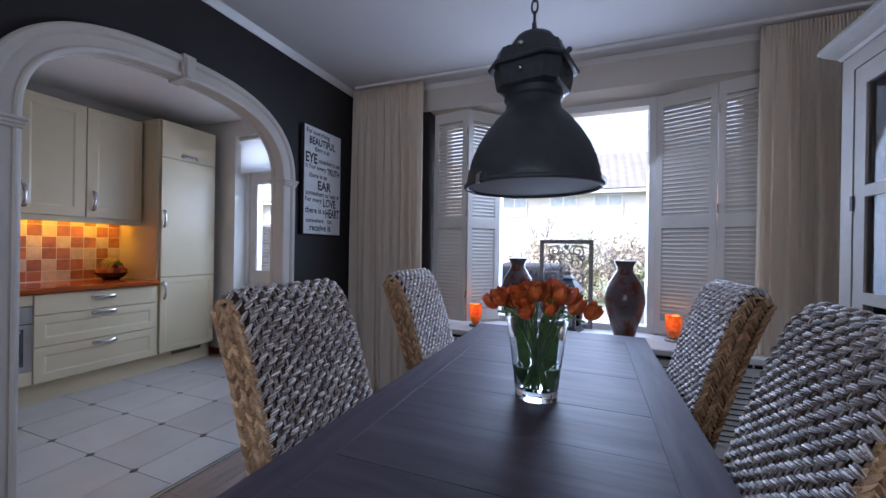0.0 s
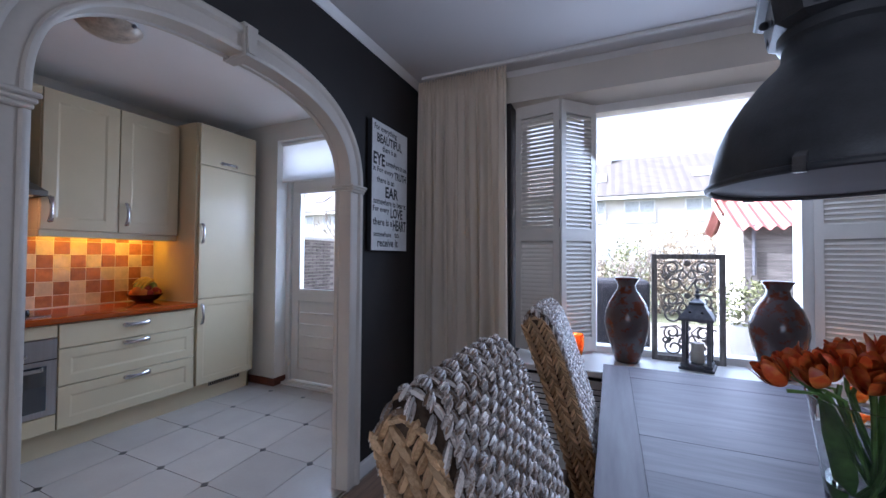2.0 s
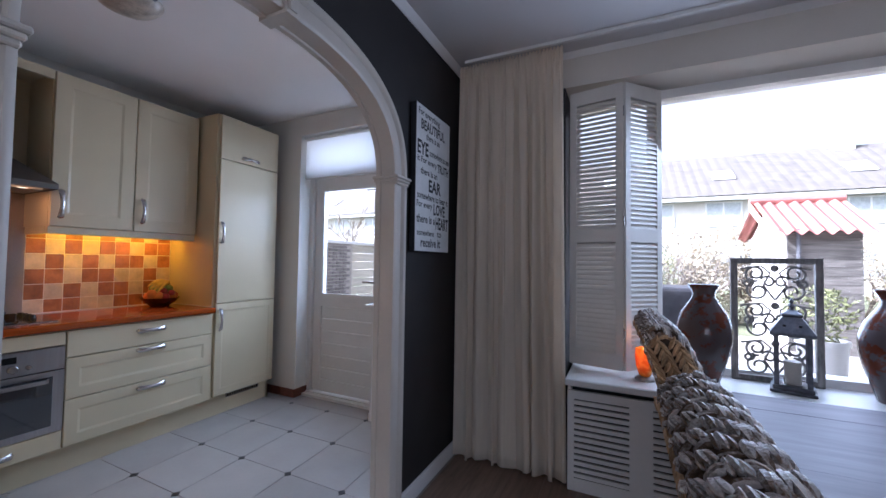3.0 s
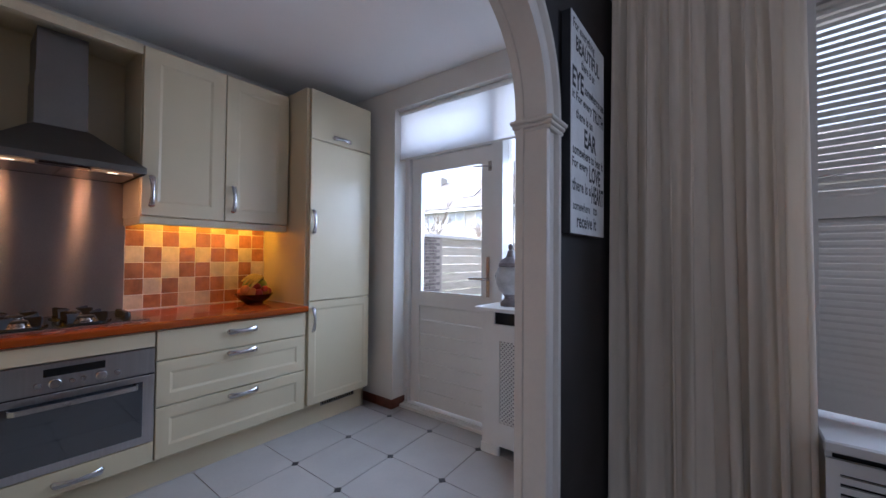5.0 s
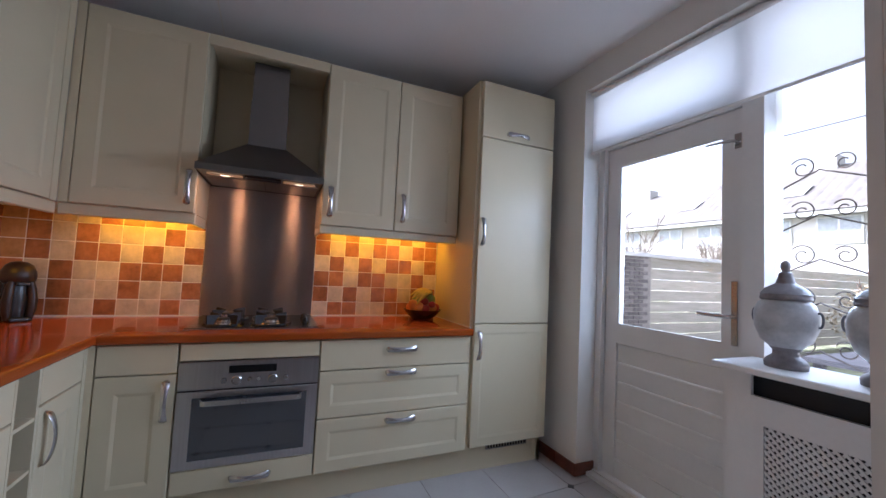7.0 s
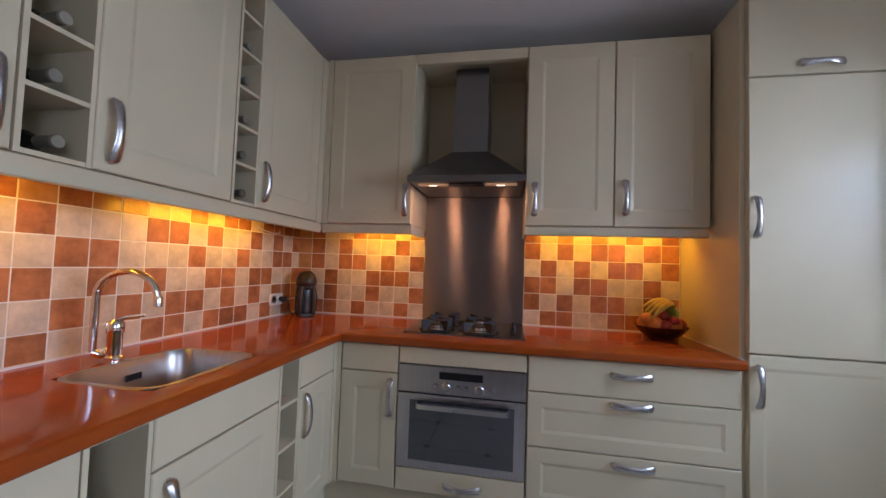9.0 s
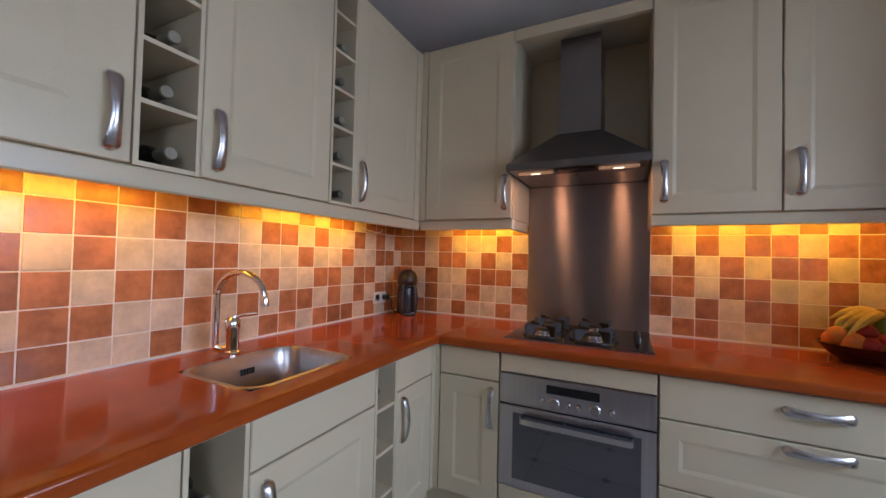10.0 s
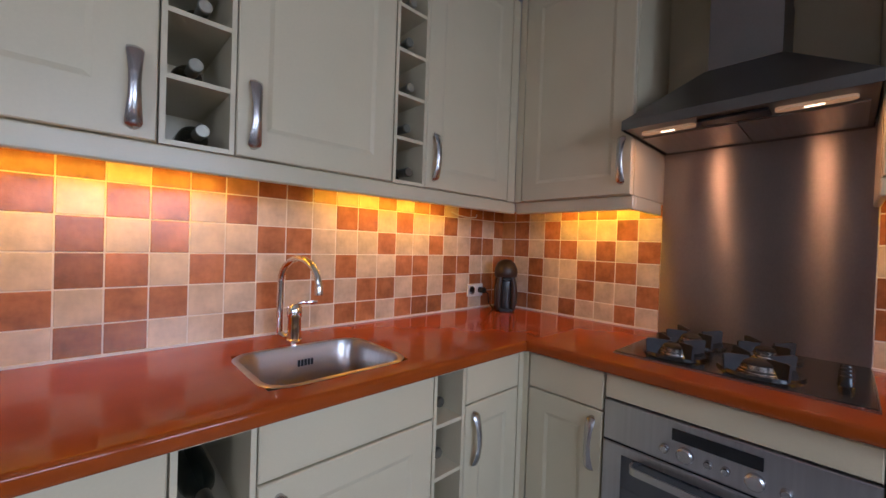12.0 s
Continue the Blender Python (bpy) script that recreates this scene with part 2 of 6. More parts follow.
M_APPLE = mat("red_apple", (0.38, 0.03, 0.02), 0.3, var=0.25, rnd=0.2)
sheer(M_BLIND, 0.9, (0.97, 0.97, 0.98))
sheer(M_CURT, 0.50, (0.93, 0.84, 0.72))
sheer(M_AMBER, 0.5, (1.0, 0.42, 0.06), True)
brushed(M_SPLASH, 0.97, 0.25)
# outdoors
M_PAVE = mat("garden_paving", (0.30, 0.27, 0.24), 0.9, var=0.15, scale=3, bump=0.3, bscale=40)
M_BRICK = mat("grey_brown_brick", (0.205, 0.185, 0.178), 0.9, var=0.2, scale=10, bump=0.3, bscale=60, rnd=0.25)
M_MORTAR = mat("mortar", (0.36, 0.33, 0.30), 0.95, var=0.1)
M_FENCE = mat("pale_fence_plank", (0.56, 0.52, 0.46), 0.8, var=0.22, scale=4, stretch=(0.6, 0.6, 5), bump=0.3, rnd=0.15, second=(0.40, 0.38, 0.30))
M_SHED = mat("grey_shed_board", (0.155, 0.14, 0.13), 0.8, var=0.25, scale=4, stretch=(0.7, 0.7, 6), bump=0.3, rnd=0.15)
M_REDROOF = mat("red_corrugated_sheet", (0.40, 0.16, 0.14), 0.6, var=0.12, scale=4)
M_HOUSE = mat("pale_house_render", (0.58, 0.55, 0.52), 0.9, var=0.06, scale=1)
M_ROOFT = mat("grey_roof_tile", (0.135, 0.120, 0.108), 0.85, var=0.14, scale=2)
M_WINDK = mat("distant_window_pane", (0.42, 0.44, 0.47), 0.2, var=0.1)
M_LEAF = mat("shrub_leaf", (0.17, 0.18, 0.075), 0.6, var=0.3, scale=3, island=0.5)
M_TWIG = mat("bare_twig", (0.46, 0.39, 0.28), 0.85, var=0.2, scale=20, island=0.3)
M_TRUNK = mat("tree_bark", (0.28, 0.23, 0.19), 0.9, var=0.2, bump=0.4)
M_RATTANDK = mat("dark_garden_box", (0.035, 0.035, 0.045), 0.6, var=0.2, scale=10)
M_POT = mat("white_plant_pot", (0.66, 0.66, 0.66), 0.4, var=0.04)
M_WIRE = mat("rusty_trellis_iron", (0.07, 0.055, 0.045), 0.7, var=0.2)
M_LAWN = mat("lawn_ground", (0.14, 0.15, 0.08), 0.95, var=0.25, scale=2, bump=0.4)

# ---- building helpers ----
ORG = {}


def thing(name, label, category, at=(0, 0, 0), group="", kind=""):
    """An empty at the thing's base; its parts are given in world places and set off from there."""
    o = new(name)
    o.location = at
    o.empty_display_size = 0.05
    ORG[o] = Vector(at)
    return tagged(o, label, category, group, kind)


def part(name, bm, material, parent, label="", smooth=False, local=False, loc=None):
    """Links a bmesh as one mesh object under a thing or part."""
    me = bpy.data.meshes.new(name)
    if not local:
        org = ORG[parent]
        for v in bm.verts:
            v.co -= org
    bmesh.ops.recalc_face_normals(bm, faces=bm.faces)
    bm.to_mesh(me)
    bm.free()
    for p in me.polygons:
        p.use_smooth = smooth
    if smooth:
        me.set_sharp_from_angle(angle=radians(40))
    me.materials.append(material)
    o = new(name, me)
    o.parent = parent
    if loc:
        o.location = loc
    ORG[o] = ORG.get(parent, Vector((0, 0, 0)))
    if label:
        tagged(o, label)
    return o


def solid(name, bm, material, label="", category="", kind="", smooth=False, at=(0, 0, 0), group=""):
    """A top-level mesh, its origin at its base."""
    me = bpy.data.meshes.new(name)
    for v in bm.verts:
        v.co -= Vector(at)
    bmesh.ops.recalc_face_normals(bm, faces=bm.faces)
    bm.to_mesh(me)
    bm.free()
    for p in me.polygons:
        p.use_smooth = smooth
    if smooth:
        me.set_sharp_from_angle(angle=radians(40))
    me.materials.append(material)
    o = new(name, me)
    o.location = at
    ORG[o] = Vector(at)
    return tagged(o, label, category, group, kind)


def box(bm, x0, x1, y0, y1, z0, z1, b=0.0, seg=1):
    vs = [bm.verts.new((x, y, z)) for x in (x0, x1) for y in (y0, y1) for z in (z0, z1)]
    f = [bm.faces.new([vs[i] for i in q]) for q in ((0, 1, 3, 2), (4, 6, 7, 5), (0, 4, 5, 1), (2, 3, 7, 6), (0, 2, 6, 4), (1, 5, 7, 3))]
    if b:
        es = list({e for q in f for e in q.edges})
        bmesh.ops.bevel(bm, geom=es, offset=b, segments=seg, affect="EDGES", profile=0.5)
    return bm


def boxes(*rows, b=0.0):
    bm = bmesh.new()
    for r in rows:
        box(bm, *r, b=b)
    return bm


def B(*r, b=0.0, seg=1):
    return box(bmesh.new(), *r, b=b, seg=seg)


def lathe(prof, c=(0, 0, 0), n=32, bm=None, squash=(1, 1)):
    """A turned solid from (radius, height) pairs."""
    bm = bm or bmesh.new()
    rings = []
    for r, z in prof:
        if r < 1e-6:
            rings.append([bm.verts.new((c[0], c[1], c[2] + z))])
        else:
            rings.append([bm.verts.new((c[0] + squash[0] * r * math.cos(2 * math.pi * i / n), c[1] + squash[1] * r * math.sin(2 * math.pi * i / n), c[2] + z)) for i in range(n)])
    for a, b in zip(rings, rings[1:]):
        for i in range(n):
            j = (i + 1) % n
            q = [a[i % len(a)], a[j % len(a)], b[j % len(b)], b[i % len(b)]]
            q = list(dict.fromkeys(q))
            if len(q) > 2:
                bm.faces.new(q)
    return bm


def tube(pts, r, n=8, bm=None, closed=False, radii=None, flat=1.0, caps=True):
    """A round or flattened bar swept along points."""
    bm = bm or bmesh.new()
    pts = [Vector(p) for p in pts]
    rings, up = [], None
    m = len(pts)
    for i, p in enumerate(pts):
        a = pts[(i - 1) % m] if (closed or i) else p
        b = pts[(i + 1) % m] if (closed or i < m - 1) else p
        d = (b - a).normalized()
        if up is None:
            up = d.orthogonal().normalized()
        up = (up - d * up.dot(d)).normalized()
        side = d.cross(up)
        rr = radii[i] if radii else r
        rings.append([bm.verts.new(p + rr * (math.cos(2 * math.pi * k / n) * up + flat * math.sin(2 * math.pi * k / n) * side)) for k in range(n)])
    for i in range(m if closed else m - 1):
        a, b = rings[i], rings[(i + 1) % m]
        for k in range(n):
            bm.faces.new((a[k], a[(k + 1) % n], b[(k + 1) % n], b[k]))
    if caps and not closed:
        bm.faces.new(rings[0]), bm.faces.new(rings[-1])
    return bm


def extrude_poly(pts, vec, bm=None):
    """A prism: a flat outline moved along vec."""
    bm = bm or bmesh.new()
    a = [bm.verts.new(p) for p in pts]
    b = [bm.verts.new(Vector(p) + Vector(vec)) for p in pts]
    n = len(a)
    bm.faces.new(a), bm.faces.new(b[::-1])
    for i in range(n):
        bm.faces.new((a[i], b[i], b[(i + 1) % n], a[(i + 1) % n]))
    return bm


def ball(c, r, bm=None, seg=12, s=(1, 1, 1)):
    prof = [(r * math.sin(math.pi * k / (seg // 2)), -r * math.cos(math.pi * k / (seg // 2))) for k in range(seg // 2 + 1)]
    prof[0], prof[-1] = (0, -r * s[2]), (0, r * s[2])
    return lathe([(a, b * s[2] if 0 < i < len(prof) - 1 else b) for i, (a, b) in enumerate(prof)], c, seg, bm, s[:2])


def structure(name, bm, material, label=""):
    return solid(name, bm, material, label, kind="structure")

# ---- the shell of the two rooms ----
KC, DC = 2.57, 2.55          # ceiling heights: kitchen, dining room
structure("trim_ceiling_seam", extrude_poly([(0.0, 0.893, 2.5685), (2.40, 0.955, 2.5685), (2.40, 0.959, 2.5685), (0.0, 0.897, 2.5685)], (0, 0, 0.0015)), M_GROUT, "fine board joint in the ceiling")
structure("ceiling_kitchen", B(-0.2, 2.41, -0.2, 3.4, KC, KC + 0.15), M_CEIL, "white plastered kitchen ceiling")
structure("ceiling_dining", B(2.465, 6.2, -4.7, 3.4, DC, DC + 0.17), M_CEIL_DIM, "white plastered dining room ceiling")
floor_k = structure("floor_kitchen", B(-0.2, 2.47, -0.2, 3.4, -0.15, -0.004), M_FGROUT, "pale stone tile floor with small black corner insets")
floor_d = structure("floor_dining", B(2.47, 6.2, -4.7, 3.4, -0.15, -0.012), M_FGROUT, "grey-brown wooden plank floor")
wall_hob = structure("wall_hob", B(-0.2, 0.0, -0.2, 3.4, 0, KC), M_WALL, "white kitchen wall behind the hob")
wall_sink = structure("wall_sink", B(0.0, 2.40, -0.2, 0.0, 0, KC), M_WALL, "white kitchen wall behind the sink")
structure("wall_door", boxes((0.0, 0.79, 3.03, 3.4, 0, KC), (0.79, 2.40, 3.03, 3.4, 2.40, KC), (1.66, 2.40, 3.2, 3.4, 0, 0.80)), M_WALL, "white kitchen outer wall with door and window opening")
structure("wall_right", B(6.0, 6.2, -4.7, 3.4, 0, DC), M_BEIGE, "beige dining room side wall")
# Opening added for the fill lamp; this wall is never in view.
structure("wall_back", boxes((2.5, 3.0, -4.7, -4.5, 0, DC), (5.6, 6.0, -4.7, -4.5, 0, DC), (3.0, 5.6, -4.7, -4.5, 0, 0.7), (3.0, 5.6, -4.7, -4.5, 2.3, DC)), M_BEIGE, "plain beige unseen wall with an added opening for the fill lamp")
structure("wall_window", boxes((3.16, 5.42, 2.88, 3.4, 2.34, DC), (5.42, 6.0, 2.88, 3.4, 0, DC), (3.16, 5.42, 3.26, 3.4, 0, 0.63), (2.475, 3.16, 2.88, 3.4, 2.34, DC)), M_BEIGE, "beige window wall of the dining room")
structure("wall_window_pier", B(2.475, 3.16, 2.88, 3.4, 0, 2.34), M_DARK, "anthracite painted pier beside the window")

A0, A1, SPR, RISE = 0.734, 1.985, 1.64, 0.415      # arch opening, springing, rise


def arch_path(n=40):
    """The opening's edge as (y, z) with outward normals, from one foot over the top to the other."""
    c, a = (A0 + A1) / 2, (A1 - A0) / 2
    pts = [(A1, 0.0), (A1, 0.8), (A1, SPR - 0.02)]
    for k in range(n + 1):
        t = math.pi * k / n
        u, w = math.cos(t), math.sin(t)
        e = 2 / (2.5 if u > 0 else 2.8)
        pts.append((c + a * math.copysign(abs(u) ** e, u), SPR + RISE * abs(w) ** e))
    return pts + [(A0, SPR - 0.02), (A0, 0.8), (A0, 0.0)]


def arch_wall(x0, x1, y0, y1, top):
    pts = [(y0, 0), (y0, top), (y1, top), (y1, 0)] + arch_path(32)
    return extrude_poly([(x0, y, z) for y, z in pts], (x1 - x0, 0, 0))


structure("wall_arch", arch_wall(2.42, 2.475, -4.7, 2.88, DC), M_DARK, "anthracite painted wall with a wide arch")
structure("wall_arch_kitchen_side", arch_wall(2.40, 2.42, 0.0, 3.2, KC), M_WALL, "white kitchen side of the arch wall")


def sweep_arch(profile):
    bm = bmesh.new()
    pts = arch_path(48)
    rings = []
    for i, (y, z) in enumerate(pts):
        a, b = pts[max(i - 1, 0)], pts[min(i + 1, len(pts) - 1)]
        dy, dz = b[0] - a[0], b[1] - a[1]
        d = math.hypot(dy, dz)
        ny, nz = dz / d, -dy / d
        rings.append([bm.verts.new((x, y + ny * u, z + nz * u)) for u, x in profile])
    m = len(profile)
    for r, s in zip(rings, rings[1:]):
        for k in range(m):
            bm.faces.new((r[k], r[(k + 1) % m], s[(k + 1) % m], s[k]))
    bm.faces.new(rings[0]), bm.faces.new(rings[-1])
    return bm


trim = thing("arch_trim", "cream-white painted moulded wooden arch casing with keystone", "door frame", (2.45, 1.372, 0), kind="structure")
part("casing", sweep_arch([(-0.004, 2.392), (-0.004, 2.408), (-0.010, 2.411), (-0.010, 2.421), (-0.004, 2.424), (-0.004, 2.498), (0.004, 2.503), (0.012, 2.503), (0.018, 2.495), (0.062, 2.495), (0.066, 2.501), (0.074, 2.508), (0.094, 2.508), (0.102, 2.501), (0.104, 2.478), (-0.001, 2.478), (-0.001, 2.398), (0.09, 2.398), (0.09, 2.392)]), M_ARCH, trim, smooth=True)
for y0, y1, s in ((A1 - 0.018, A1 + 0.118, 1), (A0 - 0.118, A0 + 0.018, -1)):
    bm = bmesh.new()
    for dz, o in ((0.0, 0.0), (0.014, 0.005), (0.028, 0.011)):
        box(bm, 2.386 - o, 2.512 + o, y0 + 0.012 - o, y1 - 0.012 + o, SPR - 0.022 + dz, SPR - 0.008 + dz, b=0.004)
    part("capital", bm, M_ARCH, trim)
part("keystone", extrude_poly([(2.386, 1.311, 2.04), (2.386, 1.358, 2.04), (2.386, 1.366, 2.165), (2.386, 1.303, 2.165)], (0.128, 0, 0)), M_ARCH, trim)
part("keystone_face", extrude_poly([(2.514, 1.320, 2.052), (2.514, 1.349, 2.052), (2.514, 1.356, 2.152), (2.514, 1.313, 2.152)], (0.008, 0, 0)), M_ARCH, trim)
structure("baseboard_arch_wall", boxes((2.475, 2.491, A1 + 0.112, 2.878, 0, 0.075), (2.475, 2.487, A1 + 0.112, 2.878, 0.075, 0.083), (2.475, 2.491, -4.5, A0 - 0.112, 0, 0.08)), M_TRIM, "white painted baseboard")
cove = bmesh.new()
extrude_poly([(2.475, -4.5, DC - 0.045), (2.481, -4.5, DC - 0.045), (2.492, -4.5, DC - 0.026), (2.505, -4.5, DC - 0.006), (2.505, -4.5, DC), (2.475, -4.5, DC)], (0, 7.38, 0), cove)
structure("trim_cove", cove, M_TRIM, "white ceiling cove along the dark wall")
structure("trim_threshold", boxes((2.462, 2.478, A0, A1, -0.004, 0.004), (2.486, 2.50, A0, A1, -0.004, 0.004)), M_STEEL, "metal threshold strips under the arch")
structure("trim_cove_window", extrude_poly([(2.56, 2.88, DC - 0.03), (2.56, 2.85, DC - 0.004), (2.56, 2.85, DC), (2.56, 2.88, DC)], (3.44, 0, 0)), M_TRIM, "white ceiling cove above the window")
structure("curtain_rail", B(2.56, 5.9, 2.69, 2.715, DC - 0.018, DC), M_TRIM, "white ceiling curtain rail")
sk = structure("skirting_kitchen", B(0.60, 0.79, 3.018, 3.03, 0, 0.07), M_GROUT, "red-brown tile skirting")
for k in range(2):
    part("skirting_tile", B(0.45 + 0.175 * k, 0.62 + 0.175 * k, 3.008, 3.02, 0.002, 0.076, b=0.003), M_SKIRT, sk)
part("skirting_tile", B(0.791, 0.803, 3.010, 3.17, 0.002, 0.076, b=0.003), M_SKIRT, sk)

# ---- kitchen outer door, window, blind ----
DY = 3.19                     # inner face of the door leaf
frame_k = structure("window_kitchen_frame", boxes((0.79, 0.835, 3.16, 3.30, 0, 2.40), (0.835, 1.615, 3.18, 3.30, 2.02, 2.08), (1.615, 1.70, 3.16, 3.30, 0, 2.40), (2.335, 2.40, 3.16, 3.30, 0.80, 2.40), (1.70, 2.335, 3.18, 3.30, 0.80, 0.87), (0.79, 2.40, 3.18, 3.30, 2.35, 2.40)), M_TRIM, "white painted door and window frame")
part("door_stop", boxes((0.835, 0.85, 3.215, 3.24, 0.03, 2.02), (1.60, 1.615, 3.215, 3.24, 0.03, 2.02)), M_TRIM, frame_k)
for x0, x1, z0, z1 in ((1.70, 2.335, 0.87, 2.35), (0.835, 1.615, 2.08, 2.35)):
    p = part("pane", B(x0, x1, 3.245, 3.251, z0, z1), M_PANE, frame_k, "clear window glass")
    p.visible_shadow = False
structure("threshold_door", boxes((0.79, 1.66, 3.10, 3.30, -0.01, 0.022), (0.80, 1.66, 3.145, 3.165, 0.022, 0.03)), M_TRIM, "white door sill on the tile floor")
door = thing("door_1", "white painted half-glazed back door with boarded lower panel", "door", (1.22, DY, 0.035), kind="structure")
part("leaf", boxes((0.84, 0.925, DY, DY + 0.045, 0.035, 2.015), (1.525, 1.61, DY, DY + 0.045, 0.035, 2.015), (0.925, 1.525, DY, DY + 0.045, 1.905, 2.015), (0.925, 1.525, DY, DY + 0.045, 0.82, 0.925), (0.925, 1.525, DY + 0.004, DY + 0.045, 0.035, 0.14)), M_TRIM, door)
for k in range(6):
    part("board", B(0.925, 1.525, DY + 0.010, DY + 0.035, 0.143 + 0.113 * k, 0.253 + 0.113 * k, b=0.006), M_TRIM, door)
part("glazing_bead", boxes((0.925, 0.937, DY + 0.004, DY + 0.02, 0.925, 1.905), (1.513, 1.525, DY + 0.004, DY + 0.02, 0.925, 1.905), (0.937, 1.513, DY + 0.004, DY + 0.02, 0.925, 0.937), (0.937, 1.513, DY + 0.004, DY + 0.02, 1.893, 1.905)), M_TRIM, door)
p = part("pane", B(0.926, 1.524, DY + 0.022, DY + 0.028, 0.926, 1.904), M_PANE, door, "clear door glass")
p.visible_shadow = False
part("door_handle", tube([(1.572, DY, 1.06), (1.572, DY - 0.045, 1.06), (1.555, DY - 0.052, 1.06), (1.44, DY - 0.052, 1.062)], 0.009, 10), M_CHROME, door, "satin metal lever handle", smooth=True)
part("lock_plate", boxes((1.558, 1.586, DY - 0.005, DY, 0.93, 1.22), (1.568, 1.576, DY - 0.009, DY - 0.005, 0.955, 0.975), b=0.002), M_CHROME, door, "satin metal lock plate")
part("stay", tube([(1.585, DY, 1.86), (1.585, DY - 0.03, 1.86), (1.56, DY - 0.035, 1.862), (1.46, DY - 0.03, 1.868)], 0.007, 8), M_CHROME, door, "grey metal window stay", smooth=True)
part("stay_plate", B(1.57, 1.60, DY - 0.006, DY, 1.83, 1.90, b=0.002), M_CHROME, door)

blind = thing("roller_blind", "half-lowered translucent white roller blind over door and window", "blind", (1.58, 3.09, 1.99))
part("fabric", B(0.80, 2.38, 3.088, 3.090, 2.005, 2.375), M_BLIND, blind)
part("bottom_bar", tube([(0.80, 3.089, 2.0), (2.38, 3.089, 2.0)], 0.008, 8), M_TRIM, blind, smooth=True)
part("roller", tube([(0.795, 3.085, 2.378), (2.385, 3.085, 2.378)], 0.018, 12), M_TRIM, blind, smooth=True)

# ---- kitchen cabinets ----
HOB = lambda u, v, w: (w, u, v)
SINK = lambda u, v, w: (u, w, v)


def mapped_box(bm, P, u0, u1, v0, v1, w0, w1):
    a, b = P(u0, v0, w0), P(u1, v1, w1)
    return box(bm, a[0], b[0], a[1], b[1], a[2], b[2])


def front(P, u0, u1, v0, v1, w, shaker=True, th=0.0265, fr=0.075, slant=0.014):
    """A cabinet front; a shaker one has a sunk field with sloped shoulders."""
    bm = bmesh.new()
    g = 0.0019
    u0, u1, v0, v1 = u0 + g, u1 - g, v0 + g, v1 - g
    ring = lambda i, d: [bm.verts.new(P(*p, d)) for p in ((u0 + i, v0 + i), (u1 - i, v0 + i), (u1 - i, v1 - i), (u0 + i, v1 - i))]
    rings = [ring(0, w - th), ring(0, w - 0.003), ring(0.003, w)]
    if shaker:
        rings += [ring(fr, w), ring(fr + slant, w - 0.0045)]
    for a, b in zip(rings, rings[1:]):
        for k in range(4):
            bm.faces.new((a[k], a[(k + 1) % 4], b[(k + 1) % 4], b[k]))
    bm.faces.new(rings[0]), bm.faces.new(rings[-1])
    return bm


def grip(P, u, v, w, length=0.18, upright=True):
    """A bowed strap handle, broad at its ends."""
    bm = bmesh.new()
    n, rings = 28, []
    for k in range(n + 1):
        s = k / n
        a = (s - 0.5) * length
        lift = 0.030 * math.sin(math.pi * s) ** 0.55 + (0.004 if 0 < k < n else 0)
        hw = 0.0112 + 0.0068 * abs(2 * s - 1) ** 1.7
        e = min(s, 1 - s) * length
        if e < 0.015:
            hw *= math.sqrt(max(0.06, 1 - ((0.015 - e) / 0.015) ** 2))
        cs = [(-hw, lift - 0.0025), (-hw * 0.6, lift + 0.002), (0, lift + 0.0035), (hw * 0.6, lift + 0.002), (hw, lift - 0.0025), (0, lift - 0.004)]
        rings.append([bm.verts.new(P(u + c, v + a, w + d) if upright else P(u + a, v + c, w + d)) for c, d in cs])
    for a, b in zip(rings, rings[1:]):
        for k in range(6):
            bm.faces.new((a[k], a[(k + 1) % 6], b[(k + 1) % 6], b[k]))
    bm.faces.new(rings[0]), bm.faces.new(rings[-1])
    return bm


def cabinet(name, label, P, u0, u1, v0, v1, w, fronts, back=0.004, cat="cabinet", group="kitchen cabinets"):
    """A closed unit. fronts: (name, v0, v1, shaker, grips, frame) with grips as (u, v, upright, length)."""
    c = thing(name, label, cat, P((u0 + u1) / 2, v0, w / 2), group)
    bm = bmesh.new()
    mapped_box(bm, P, u0 + 0.001, u1 - 0.001, v0, v1, back, w - 0.028)
    part("body", bm, M_CREAM, c)
    for nm, a, b, sh, grips, uu in fronts:
        f = part(nm, front(P, uu[0], uu[1], a, b, w, sh, fr=uu[2] if len(uu) > 2 else 0.075), M_CREAM, c)
        for gu, gv, up, ln in grips:
            part("handle", grip(P, gu, gv, w, ln, up), M_CHROME, f, "satin chrome bow handle", smooth=True)
    return c


def open_rack(name, label, P, u0, u1, v0, v1, w, shelves, back=0.004):
    c = thing(name, label, "wine rack", P((u0 + u1) / 2, v0, w / 2), "wine racks")
    t = 0.012
    for nm, r in (("side_panel", (u0, u0 + t, v0, v1, back, w)), ("side_panel", (u1 - t, u1, v0, v1, back, w)), ("back_panel", (u0 + t, u1 - t, v0, v1, back, back + 0.01))):
        part(nm, mapped_box(bmesh.new(), P, *r), M_CREAM, c)
    for k in range(shelves + 1):
        z = v0 + (v1 - v0 - t) * k / shelves
        part("shelf", mapped_box(bmesh.new(), P, u0 + t, u1 - t, z, z + t, back + 0.01, w - 0.002), M_CREAM, c)
    return c


